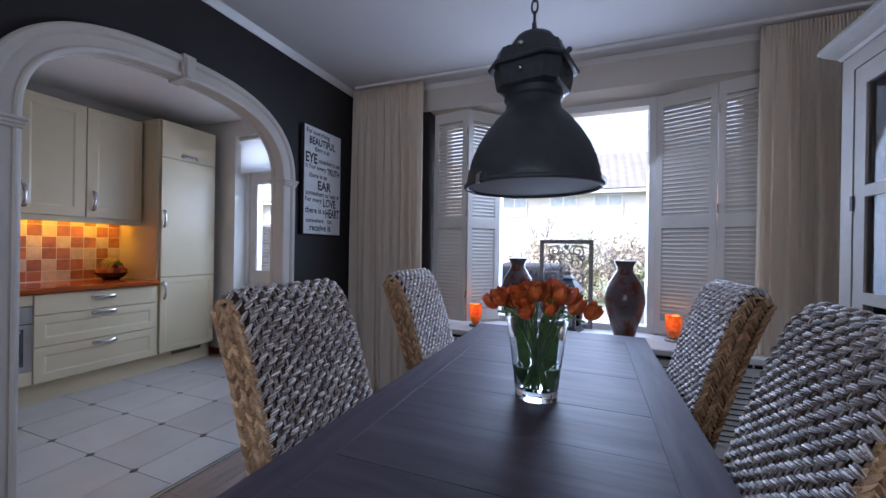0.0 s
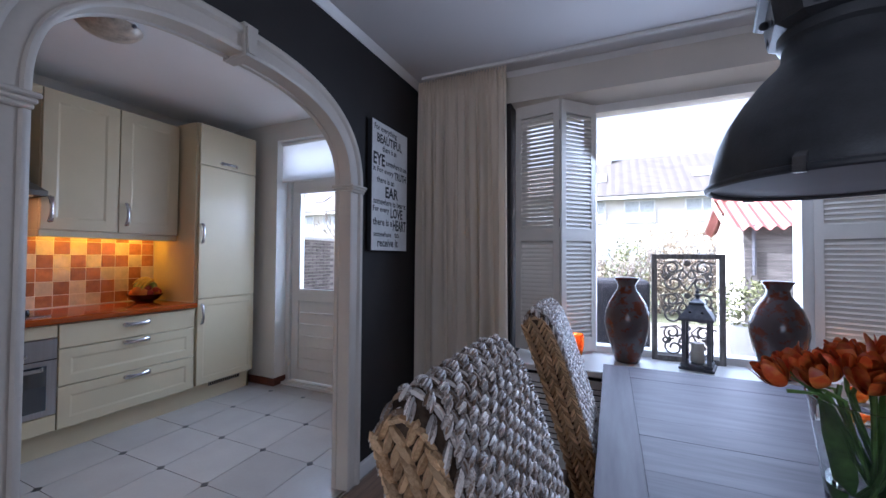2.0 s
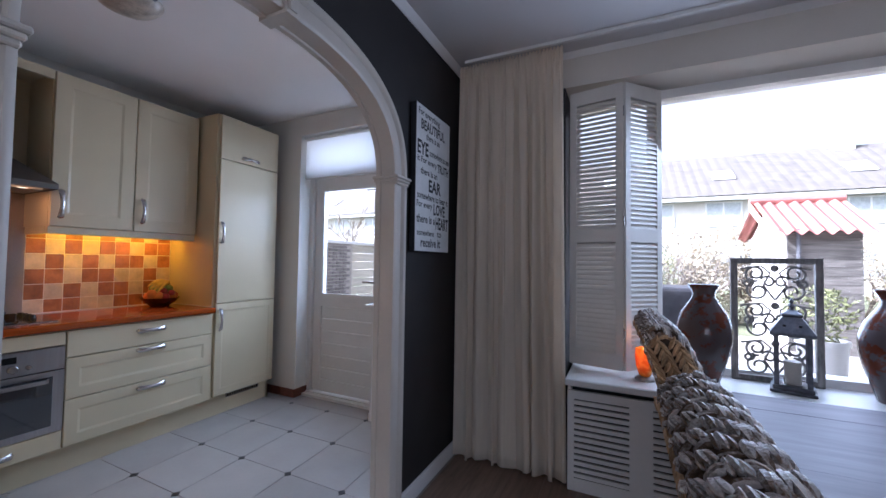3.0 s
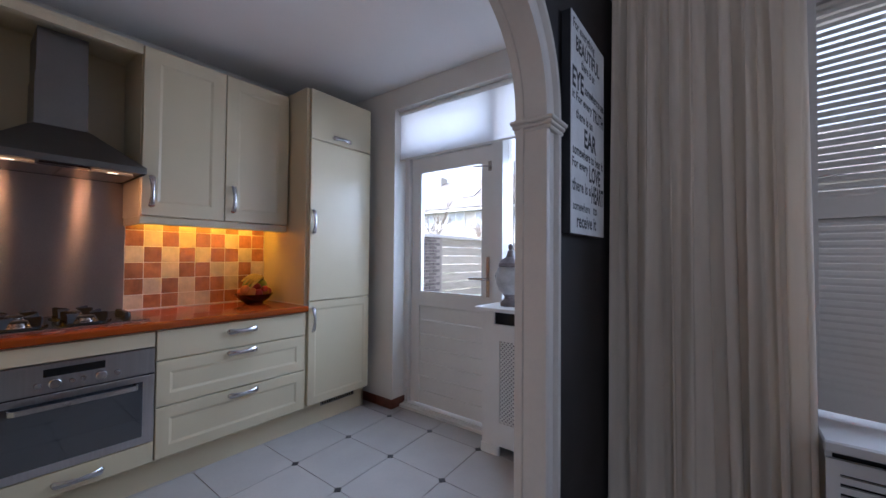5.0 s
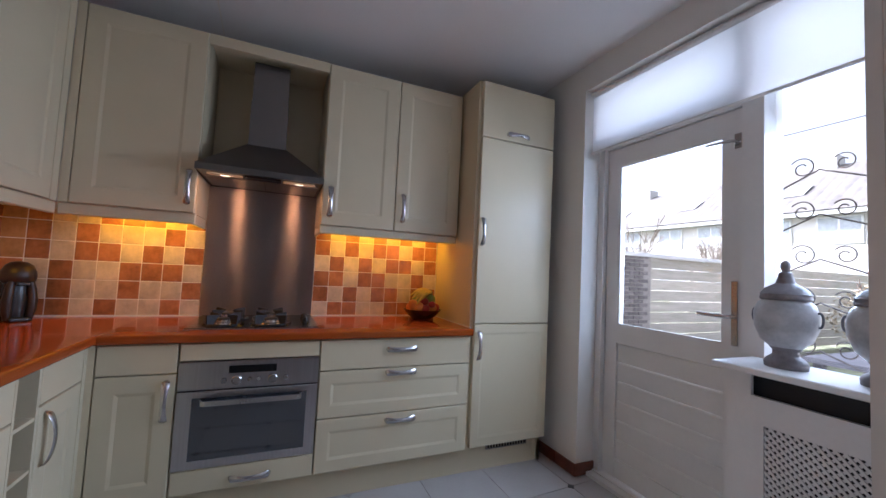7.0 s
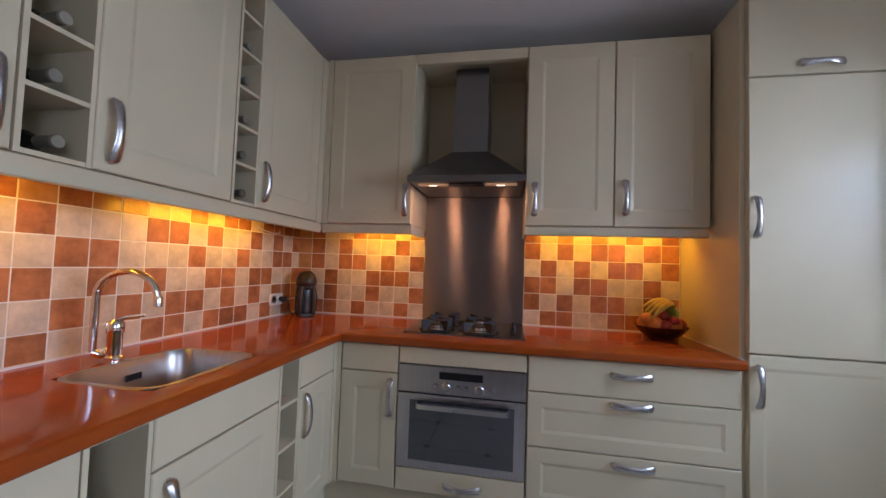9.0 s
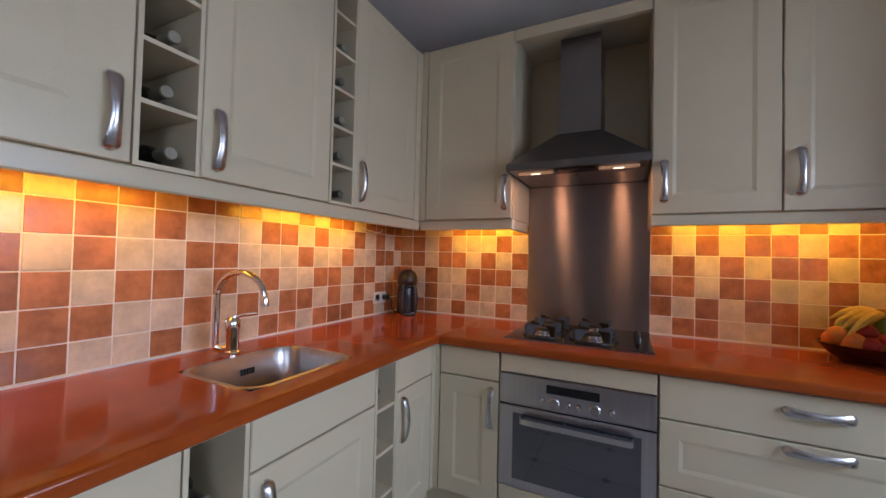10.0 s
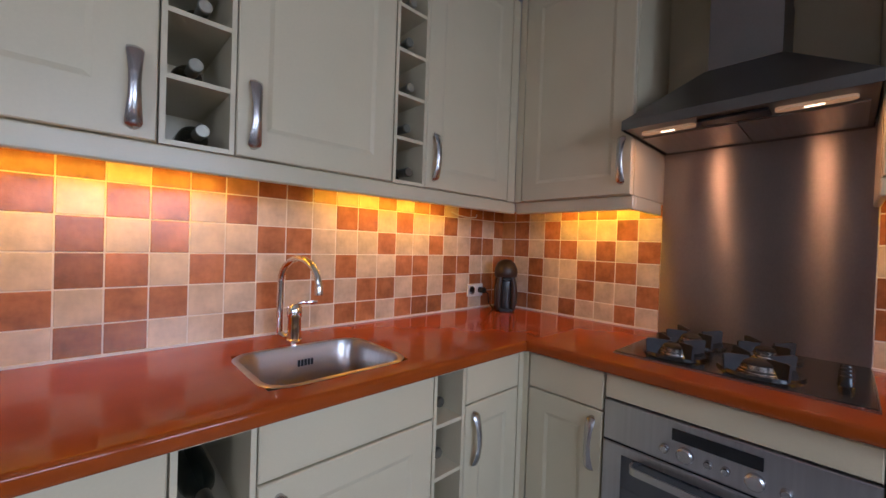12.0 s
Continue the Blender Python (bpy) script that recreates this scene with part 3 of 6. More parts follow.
WT, WB = 0.868, 0.828         # worktop, top and underside
F, Z0 = 0.60, 0.152           # base fronts, plinth height
cabinet("corner_base_cabinet", "cream shaker base cabinet with narrow door and drawer", HOB, 0.622, 0.915, Z0, WB - 0.002, F,
        [("drawer_front", 0.692, WB - 0.006, False, [], (0.625, 0.913)), ("door", Z0 + 0.004, 0.690, True, [(0.878, 0.575, True, 0.185)], (0.625, 0.913, 0.07))])
cabinet("oven_housing", "cream oven housing with top panel and pan drawer", HOB, 0.915, 1.515, Z0, WB - 0.002, F,
        [("top_panel", 0.742, WB - 0.006, False, [], (0.917, 1.513)), ("drawer_front", Z0 + 0.004, 0.262, False, [(1.235, 0.206, False, 0.18)], (0.917, 1.513))])
cabinet("drawer_unit", "wide cream three-drawer unit with chrome bow handles", HOB, 1.515, 2.372, Z0, WB - 0.002, F,
        [("drawer_front", 0.665, WB - 0.006, False, [(1.948, 0.765, False, 0.18)], (1.517, 2.370)),
         ("drawer_front", 0.425, 0.663, True, [(1.950, 0.640, False, 0.18)], (1.517, 2.370, 0.06)),
         ("drawer_front", Z0 + 0.004, 0.423, True, [(1.958, 0.388, False, 0.18)], (1.517, 2.370, 0.06))])
cabinet("tall_fridge_cabinet", "tall cream built-in fridge cabinet with two doors and top flap", HOB, 2.374, 2.945, Z0 + 0.01, 2.405, F,
        [("door", Z0 + 0.012, 0.892, True, [(2.425, 0.765, True, 0.18)], (2.392, 2.943, 0.05)),
         ("door", 0.895, 2.045, False, [(2.418, 1.455, True, 0.18)], (2.392, 2.943)),
         ("flap", 2.048, 2.403, False, [(2.655, 2.088, False, 0.17)], (2.392, 2.943))], cat="fridge")
structure("plinth_hob_wall", boxes((0.5, 0.54, 0.54, 2.945, 0, Z0), (0.0, 0.54, 2.925, 2.945, 0, Z0)), M_CREAM, "cream cabinet plinth")
pv = thing("plinth_vent", "bronze louvred fridge vent in the plinth", "vent", (0.542, 2.69, 0.115))
part("frame", boxes((0.541, 0.547, 2.54, 2.84, 0.115, 0.121), (0.541, 0.547, 2.54, 2.84, 0.143, 0.149), (0.541, 0.547, 2.54, 2.546, 0.121, 0.143), (0.541, 0.547, 2.834, 2.84, 0.121, 0.143)), M_GREYWOOD, pv)
for k in range(14):
    part("slat", B(0.541, 0.546, 2.553 + 0.0205 * k, 2.563 + 0.0205 * k, 0.121, 0.143), M_FLATBLACK, pv)
structure("filler_corner", boxes((0.58, F, 0.58, 0.622, Z0, WB - 0.002), (0.6005, 0.628, 0.56, F - 0.001, Z0, WB - 0.002)), M_CREAM, "cream corner filler strip")
cabinet("narrow_base_cabinet", "cream base cabinet with small drawer and door", SINK, 0.630, 0.925, Z0, WB - 0.002, F,
        [("drawer_front", 0.690, WB - 0.006, False, [], (0.632, 0.923)), ("door", Z0 + 0.004, 0.688, True, [(0.882, 0.57, True, 0.185)], (0.632, 0.923, 0.07))])
rack_a = open_rack("base_wine_rack", "narrow open cream rack between base cabinets", SINK, 0.925, 1.062, Z0, WB - 0.002, F - 0.002, 4)
cabinet("sink_base_cabinet", "cream sink cabinet with blank panel and door", SINK, 1.062, 1.570, Z0, 0.70, F,
        [("door", Z0 + 0.004, 0.686, True, [(1.522, 0.565, True, 0.18)], (1.064, 1.568))])
part("top_panel", front(SINK, 1.064, 1.568, 0.689, WB - 0.006, F, False), M_CREAM, bpy.data.objects["sink_base_cabinet"])
rack_b = open_rack("base_bottle_rack", "open cream bottle rack under the worktop", SINK, 1.570, 1.722, Z0, WB - 0.002, F - 0.002, 3)
cabinet("end_base_cabinet", "cream shaker base cabinet at the end of the worktop", SINK, 1.722, 2.35, Z0, WB - 0.002, F,
        [("door", Z0 + 0.004, WB - 0.006, True, [], (1.724, 2.348))])
structure("plinth_sink_wall", B(0.54, 2.36, 0.50, 0.54, 0, Z0), M_CREAM, "cream cabinet plinth")
structure("filler_end", B(2.351, 2.399, 0.02, 0.585, 0, WB - 0.002), M_CREAM, "cream end panel")

UB, UT = 1.432, 2.382         # wall units
V = 0.368
cabinet("corner_wall_cabinet", "cream shaker wall cabinet beside the hood", HOB, 0.372, 0.885, UB, UT, V,
        [("door", UB, UT, True, [(0.848, 1.563, True, 0.185)], (0.392, 0.883))])
cabinet("double_wall_cabinet", "cream shaker wall cabinet with two doors", HOB, 1.492, 2.362, UB, UT, V,
        [("door", UB, UT, True, [(1.540, 1.570, True, 0.185)], (1.494, 1.926)), ("door", UB, UT, True, [(1.976, 1.578, True, 0.185)], (1.928, 2.360))])
VS = 0.355
cabinet("short_wall_cabinet", "cream shaker wall cabinet with one door in the corner", SINK, 0.40, 0.928, UB, UT - 0.012, VS,
        [("door", UB, UT - 0.012, True, [(0.884, 1.552, True, 0.185)], (0.425, 0.926))])
rack_c = open_rack("wall_wine_rack", "tall narrow cream wine rack between wall cabinets", SINK, 0.928, 1.072, UB, UT - 0.012, VS, 6)
cabinet("middle_wall_cabinet", "cream shaker wall cabinet with one door", SINK, 1.072, 1.570, UB, UT - 0.012, VS,
        [("door", UB, UT - 0.012, True, [(1.525, 1.547, True, 0.185)], (1.074, 1.568))])
rack_d = open_rack("wall_wine_rack", "tall cream wine rack with lying bottles", SINK, 1.570, 1.727, UB, UT - 0.012, VS, 6)
cabinet("end_wall_cabinet", "cream shaker wall cabinet at the end of the row", SINK, 1.727, 2.23, UB, UT - 0.012, VS,
        [("door", UB, UT - 0.012, True, [(1.773, 1.544, True, 0.185)], (1.729, 2.228, 0.11))])
structure("wall_unit_corner_post", boxes((0.348, V, VS + 0.002, 0.390, UB, UT), (V + 0.002, 0.423, 0.33, VS, UB, UT - 0.012)), M_CREAM, "cream corner post between wall cabinets")
structure("trim_pelmet", boxes((0.318, 0.345, 0.348, 0.885, 1.378, UB - 0.001), (0.03, 0.3175, 0.866, 0.885, 1.378, UB - 0.001), (0.318, 0.352, 1.492, 2.362, 1.385, UB - 0.001), (0.03, 0.3175, 1.492, 1.510, 1.385, UB - 0.001), (0.347, 2.23, 0.318, 0.345, 1.378, UB - 0.001), b=0.004), M_CREAM, "cream light pelmet under the wall cabinets")
structure("trim_hood_niche", boxes((0.004, 0.012, 0.886, 1.491, 1.66, UT), (0.012, V - 0.004, 0.886, 1.491, UT - 0.016, UT), (V - 0.030, V - 0.004, 0.886, 1.491, UT - 0.055, UT - 0.0165)), M_CREAM, "cream back and top panel of the hood niche")

# ---- worktop ----
N = 0.632
top = thing("worktop", "glossy terracotta-red worktop in an L shape", "worktop", (0.3, 0.3, WB))
SX0, SX1, SY0, SY1 = 1.122, 1.532, 0.215, 0.545      # sink cut-out


def slab(x0, x1, y0, y1, edge):
    """A worktop piece with a rounded nose on the side named by edge."""
    r = 0.012
    arc = [(r * math.sin(a), r * math.cos(a)) for a in [math.pi / 2 * k / 5 for k in range(6)]]
    nose = [(-r + s, WT - r + c) for s, c in arc] + [(-r + c, WB + r - s) for s, c in arc]
    bm = bmesh.new()
    if edge == "x":
        pts = [(x0, y0, WT)] + [(x1 + a, y0, z) for a, z in nose] + [(x0, y0, WB)]
        return extrude_poly(pts, (0, y1 - y0, 0), bm)
    pts = [(x0, y0, WT)] + [(x0, y1 + a, z) for a, z in nose] + [(x0, y0, WB)]
    return extrude_poly(pts, (x1 - x0, 0, 0), bm)


part("hob_side", slab(0.002, N, N, 2.372, "x"), M_TOP, top, smooth=True)
part("sink_front", slab(N, 2.398, SY1, N, "y"), M_TOP, top, smooth=True)
for q in ((0.002, SX0, 0.002, SY1), (SX1, 2.398, 0.002, SY1), (SX0, SX1, 0.002, SY0), (0.002, N, SY1, N)):
    part("slab", B(*q, WB, WT), M_TOP, top)
structure("trim_worktop_sealant", boxes((0.009, 0.016, 0.009, 0.885, WT, WT + 0.008), (0.009, 0.016, 1.506, 2.372, WT, WT + 0.008), (0.016, 2.398, 0.009, 0.016, WT, WT + 0.008), (0.009, 0.60, 2.366, 2.373, WT, WT + 0.005)), M_WHITEP, "white sealant joint along the worktop")

# sink and tap
sink = thing("sink", "brushed steel rounded sink bowl set into the worktop", "sink", (1.32, 0.38, WB))


def rounded(x0, x1, y0, y1, r, n=6):
    out = []
    for cx, cy, a0 in ((x1 - r, y1 - r, 0), (x0 + r, y1 - r, 90), (x0 + r, y0 + r, 180), (x1 - r, y0 + r, 270)):
        out += [(cx + r * math.cos(radians(a0 + 90 * k / n)), cy + r * math.sin(radians(a0 + 90 * k / n))) for k in range(n + 1)]
    return out


def rim_loft(levels):
    bm = bmesh.new()
    rings = [[bm.verts.new((x, y, z)) for x, y in rounded(a, b, c, d, r)] for a, b, c, d, r, z in levels]
    for p, q in zip(rings, rings[1:]):
        for k in range(len(p)):
            bm.faces.new((p[k], p[(k + 1) % len(p)], q[(k + 1) % len(p)], q[k]))
    bm.faces.new(rings[-1])
    return bm


part("bowl", rim_loft([(SX0 - 0.010, SX1 + 0.010, SY0 - 0.010, SY1 + 0.010, 0.075, WT + 0.0005), (SX0 - 0.006, SX1 + 0.006, SY0 - 0.006, SY1 + 0.006, 0.07, WT + 0.003), (SX0 + 0.006, SX1 - 0.006, SY0 + 0.006, SY1 - 0.006, 0.065, WT + 0.002), (SX0 + 0.014, SX1 - 0.014, SY0 + 0.014, SY1 - 0.014, 0.065, WT - 0.02), (SX0 + 0.022, SX1 - 0.022, SY0 + 0.022, SY1 - 0.022, 0.065, WT - 0.14), (SX0 + 0.05, SX1 - 0.05, SY0 + 0.05, SY1 - 0.05, 0.06, WT - 0.165)]), M_STEEL, sink, smooth=True)
# Black blocks stand in for the shade inside the overflow slots.
part("overflow", boxes(*[(1.286 + 0.011 * k, 1.292 + 0.011 * k, SY0 + 0.016, SY0 + 0.022, WT - 0.062, WT - 0.042) for k in range(5)]), M_FLATBLACK, sink, "overflow slots filled with black for shade")
part("drain", lathe([(0, 0.004), (0.03, 0.004), (0.04, 0.001), (0.04, 0.0)], (1.32, 0.38, WT - 0.164), 20), M_POLISH, sink, smooth=True)
tap = thing("kitchen_tap", "polished chrome swan-neck mixer tap behind the sink", "tap", (1.335, 0.135, WT))
part("base", lathe([(0, 0), (0.026, 0), (0.026, 0.012), (0.022, 0.016), (0.022, 0.085), (0.025, 0.09), (0.025, 0.12), (0.015, 0.132), (0, 0.132)], (1.325, 0.165, WT), 20), M_POLISH, tap, smooth=True)
neck = [(1.36, 0.125, WT + 0.03), (1.36, 0.125, WT + 0.10), (1.36, 0.125, WT + 0.20)] + [(1.36 - 0.028 * (1 - math.cos(a)), 0.125 + 0.085 * (1 - math.cos(a)), WT + 0.205 + 0.085 * math.sin(a)) for a in [math.pi * k / 12 for k in range(1, 11)]] + [(1.3035, 0.293, WT + 0.222), (1.302, 0.297, WT + 0.206)]
part("spout", tube(neck, 0.011, 12), M_POLISH, tap, smooth=True)
part("aerator", lathe([(0, 0), (0.013, 0), (0.013, 0.03), (0.011, 0.034), (0, 0.034)], (1.302, 0.298, WT + 0.178), 16), M_POLISH, tap, smooth=True)
part("link", tube([(1.325, 0.165, WT + 0.025), (1.345, 0.14, WT + 0.018), (1.36, 0.125, WT + 0.03)], 0.012, 10), M_POLISH, tap, smooth=True)
part("lever", tube([(1.325, 0.165, WT + 0.128), (1.305, 0.18, WT + 0.137), (1.262, 0.205, WT + 0.140)], 0.007, 8, flat=0.7), M_POLISH, tap, smooth=True)

# hob
hob = thing("gas_hob", "black glass gas hob with four cast-iron pan supports", "hob", (0.27, 1.205, WT))
part("glass_plate", B(0.025, 0.515, 0.905, 1.505, WT + 0.0005, WT + 0.009, b=0.003), M_BLACK, hob)
for bx, by, r in ((0.155, 1.055, 0.048), (0.385, 1.055, 0.042), (0.155, 1.265, 0.040), (0.385, 1.275, 0.050)):
    z = WT + 0.009
    R1 = r + 0.050
    bn = part("burner", lathe([(0, 0.024), (r * 0.84, 0.024), (r * 0.86, 0.012), (r, 0.011), (r, 0.004), (r * 1.08, 0.0)], (bx, by, z), 28), M_CHROME, hob, "silver burner crown with dark cap", smooth=True)
    part("cap", lathe([(0, 0.031), (r * 0.80, 0.031), (r * 0.90, 0.028), (r * 0.90, 0.0242)], (bx, by, z), 24), M_IRON, bn, smooth=True)
    part("drip_dish", lathe([(r * 1.02, 0.003), (R1 - 0.02, 0.004), (R1 - 0.004, 0.009), (R1, 0.009), (R1 + 0.004, 0.0)], (bx, by, z), 32), M_BLACK, hob, smooth=True)
    for k in range(4):
        a = math.pi / 4 + math.pi / 2 * k
        c, s = math.cos(a), math.sin(a)
        q = [(R1 + 0.002, 0.004), (R1 + 0.006, 0.050), (R1 - 0.004, 0.053), (r * 0.62, 0.047), (r * 0.60, 0.041), (r * 0.95, 0.036), (R1 - 0.036, 0.012), (R1 - 0.030, 0.004)]
        part("support_finger", extrude_poly([(bx + d * c - 0.0035 * s, by + d * s + 0.0035 * c, z + h) for d, h in q], (0.007 * s, -0.007 * c, 0)), M_IRON, hob)
part("plate_edge", boxes((0.515, 0.518, 0.905, 1.508, WT + 0.0005, WT + 0.007), (0.025, 0.515, 1.505, 1.508, WT + 0.0005, WT + 0.007)), M_CHROME, hob, "thin steel edge")
for k in range(4):
    part("knob", lathe([(0, 0.026), (0.013, 0.026), (0.015, 0.022), (0.017, 0.004), (0.02, 0.0)], (0.30 - 0.055 * k + 0.04, 1.452, WT + 0.009), 16), M_PLASTIC, hob, smooth=True)

# oven
ov = thing("oven", "brushed steel built-in oven with dark glass door", "oven", (0.595, 1.215, 0.265))
part("control_panel", B(0.50, 0.602, 0.918, 1.512, 0.612, 0.738, b=0.003), M_OVEN, ov)
part("door", boxes((0.56, 0.604, 0.918, 1.512, 0.266, 0.606), b=0.003), M_OVEN, ov)
part("window", B(0.604, 0.6065, 0.978, 1.462, 0.305, 0.578), M_OVENGL, ov, "dark reflective oven glass")
# Black bar between door and panel, in place of the joint's shade.
part("gap", B(0.56, 0.5995, 0.918, 1.512, 0.6065, 0.6115), M_FLATBLACK, ov)
part("display", B(0.602, 0.604, 1.115, 1.318, 0.682, 0.716), M_BLACK, ov, "black oven display")
for y, r in ((1.098, 0.012), (1.150, 0.021), (1.205, 0.010), (1.243, 0.010), (1.303, 0.021), (1.362, 0.012)):
    bm = lathe([(0, 0.02), (r * 0.8, 0.02), (r, 0.016), (r, 0)], (0, 0, 0), 20)
    bmesh.ops.rotate(bm, verts=bm.verts, matrix=Matrix.Rotation(math.pi / 2, 3, "Y"))
    bmesh.ops.translate(bm, verts=bm.verts, vec=(0.602, y, 0.652))
    part("knob", bm, M_CHROME, ov, smooth=True)
arc = [(0.604, 1.012)] + [(0.630 + 0.020 * math.sin(a), 1.036 - 0.024 * math.cos(a)) for a in [math.pi / 2 * k / 5 for k in range(6)]]
arc += [(x, 2.45 - y) for x, y in arc[::-1]]
bm = extrude_poly([(x, y, 0.553) for x, y in arc] + [(x - 0.006 if k not in (0, len(arc) - 1) else x, y + (0.006 if y < 1.1 else -0.006) * (1 if x < 0.645 else 0.3), 0.553) for k, (x, y) in reversed(list(enumerate(arc)))], (0, 0, 0.021))
part("handle", bm, M_CHROME, ov, "long satin steel bar handle", smooth=True)

# hood and splashback
splash = solid("steel_splashback", B(0.006, 0.011, 0.885, 1.505, WT + 0.001, 1.70), M_SPLASH, "brushed steel splashback behind the hob", "splashback", at=(0.008, 1.2, WT))
hood = thing("cooker_hood", "dark satin steel chimney cooker hood with lit lamps", "hood", (0.24, 1.187, 1.635))
H0, H1, HX, HY0, HY1 = 1.640, 1.672, 0.485, 0.888, 1.489
bm = bmesh.new()
lv = [(0.012, HX, HY0, HY1, H0), (0.012, HX, HY0, HY1, H1), (0.012, 0.30, 1.085, 1.292, 1.845), (0.012, 0.295, 1.09, 1.287, 1.848)]
rings = [[bm.verts.new(p) for p in ((a, c, z), (b, c, z), (b, d, z), (a, d, z))] for a, b, c, d, z in lv]
for p, q in zip(rings, rings[1:]):
    for k in range(4):
        bm.faces.new((p[k], p[(k + 1) % 4], q[(k + 1) % 4], q[k]))
bm.faces.new(rings[-1])
part("canopy", bm, M_HOOD, hood)
part("underside", B(0.014, HX - 0.004, HY0 + 0.004, HY1 - 0.004, H0 + 0.006, H0 + 0.010), M_HOOD, hood)
part("chimney", boxes((0.012, 0.285, 1.092, 1.285, 1.846, 2.10), (0.012, 0.280, 1.096, 1.281, 2.10, 2.326)), M_HOOD, hood, "satin steel chimney duct")
for y0, y1 in ((0.905, 1.186), (1.191, 1.472)):
    part("grease_filter", B(0.05, 0.33, y0, y1, H0 + 0.001, H0 + 0.006), M_STEEL, hood)
part("switch_strip", B(0.36, 0.43, 1.10, 1.275, H0 - 0.002, H0 + 0.006, b=0.002), M_PLASTIC, hood)
for y0, y1 in ((0.925, 1.09), (1.285, 1.45)):
    cv = part("lamp_cover", extrude_poly([(x, y, H0 - 0.003) for x, y in rounded(0.376, 0.414, y0, y1, 0.018)], (0, 0, 0.008)), M_BULB, hood, "lit warm lamp cover")
    part("bulb", B(0.390, 0.400, (y0 + y1) / 2 - 0.02, (y0 + y1) / 2 + 0.02, H0 - 0.0045, H0 - 0.0031), M_FILAMENT, cv, "bright halogen bulb")
for y in (1.01, 1.365):
    d = area("hood_lamp", (0.395, y, H0 - 0.008), (0.28, y, 0.9), 0.05, 0.05, 0.12, (1.0, 0.45, 0.18))

# under-cabinet light tubes
for nm, a, b, at, w, h, pw in (("tube_light", (0.15, 0.42, 1.412), (0.15, 0.83, 1.412), (0.15, 0.625, 1.404), 0.05, 0.40, 0.62), ("tube_light", (0.15, 1.58, 1.418), (0.15, 2.33, 1.418), (0.15, 1.955, 1.406), 0.05, 0.74, 0.78), ("tube_light", (0.50, 0.15, 1.412), (1.15, 0.15, 1.412), (0.825, 0.15, 1.404), 0.64, 0.05, 0.85), ("tube_light", (1.50, 0.15, 1.412), (2.20, 0.15, 1.412), (1.85, 0.15, 1.404), 0.70, 0.05, 0.85)):
    tl = thing(nm, "warm under-cabinet light tube in a white holder", "lamp", a, "under-cabinet lights")
    part("tube", tube([a, b], 0.008, 8), M_STRIP, tl, smooth=True)
    lo, hi = [min(p) for p in zip(a, b)], [max(p) for p in zip(a, b)]
    part("holder", B(lo[0] - 0.012, hi[0] + 0.012, lo[1] - 0.012, hi[1] + 0.012, lo[2] + 0.0085, UB - 0.0005), M_WHITEP, tl)
    area("tube_glow", at, (0.02, at[1], 1.20) if w < 0.1 else (at[0], 0.02, 1.20), *((h, w) if w < 0.1 else (w, h)), 0.62 * pw, (1.0, 0.45, 0.0))

# ---- dining room: window, shutters, sill, radiator cover ----
fw = structure("window_dining_frame", boxes((3.16, 3.22, 3.14, 3.26, 0.615, 2.34), (3.62, 3.70, 3.14, 3.26, 0.615, 2.34), (4.80, 4.88, 3.14, 3.26, 0.615, 2.34), (5.36, 5.42, 3.14, 3.26, 0.615, 2.34), (3.22, 5.36, 3.15, 3.26, 2.285, 2.34), (3.22, 5.36, 3.15, 3.26, 0.615, 0.66)), M_TRIM, "white painted window frame in three lights")
for x0, x1 in ((3.22, 3.62), (3.70, 4.80), (4.88, 5.36)):
    p = part("pane", B(x0, x1, 3.205, 3.211, 0.66, 2.285), M_PANE, fw, "clear window glass")
    p.visible_shadow = False
structure("window_sill_dining", B(3.19, 5.40, 2.665, 3.26, 0.577, 0.615, b=0.006), M_TRIM, "deep white window sill")
rc = thing("radiator_cover", "white slatted radiator cover under the window sill", "radiator cover", (4.29, 2.6, 0))
part("frame", boxes((3.20, 5.39, 2.70, 2.718, 0.0, 0.07), (3.20, 5.39, 2.70, 2.718, 0.50, 0.545), (3.20, 3.235, 2.70, 2.718, 0.07, 0.50), (3.51, 3.62, 2.70, 2.718, 0.07, 0.50), (4.20, 4.30, 2.70, 2.718, 0.07, 0.50), (4.92, 5.02, 2.70, 2.718, 0.07, 0.50), (5.355, 5.39, 2.70, 2.718, 0.07, 0.50)), M_TRIM, rc)
for x in (3.20, 5.372):
    part("side_panel", B(x, x + 0.018, 2.7185, 3.2, 0, 0.57), M_TRIM, rc)
# Black sheet: the shade behind the slats, put in as a surface.
part("backing", B(3.22, 5.37, 2.76, 2.77, 0.02, 0.57), M_FLATBLACK, rc)
for x0, x1 in ((3.235, 3.51), (3.62, 4.20), (4.30, 4.92), (5.02, 5.355)):
    for k in range(13):
        part("slat", B(x0, x1, 2.703, 2.715, 0.073 + 0.033 * k, 0.0945 + 0.033 * k), M_TRIM, rc)


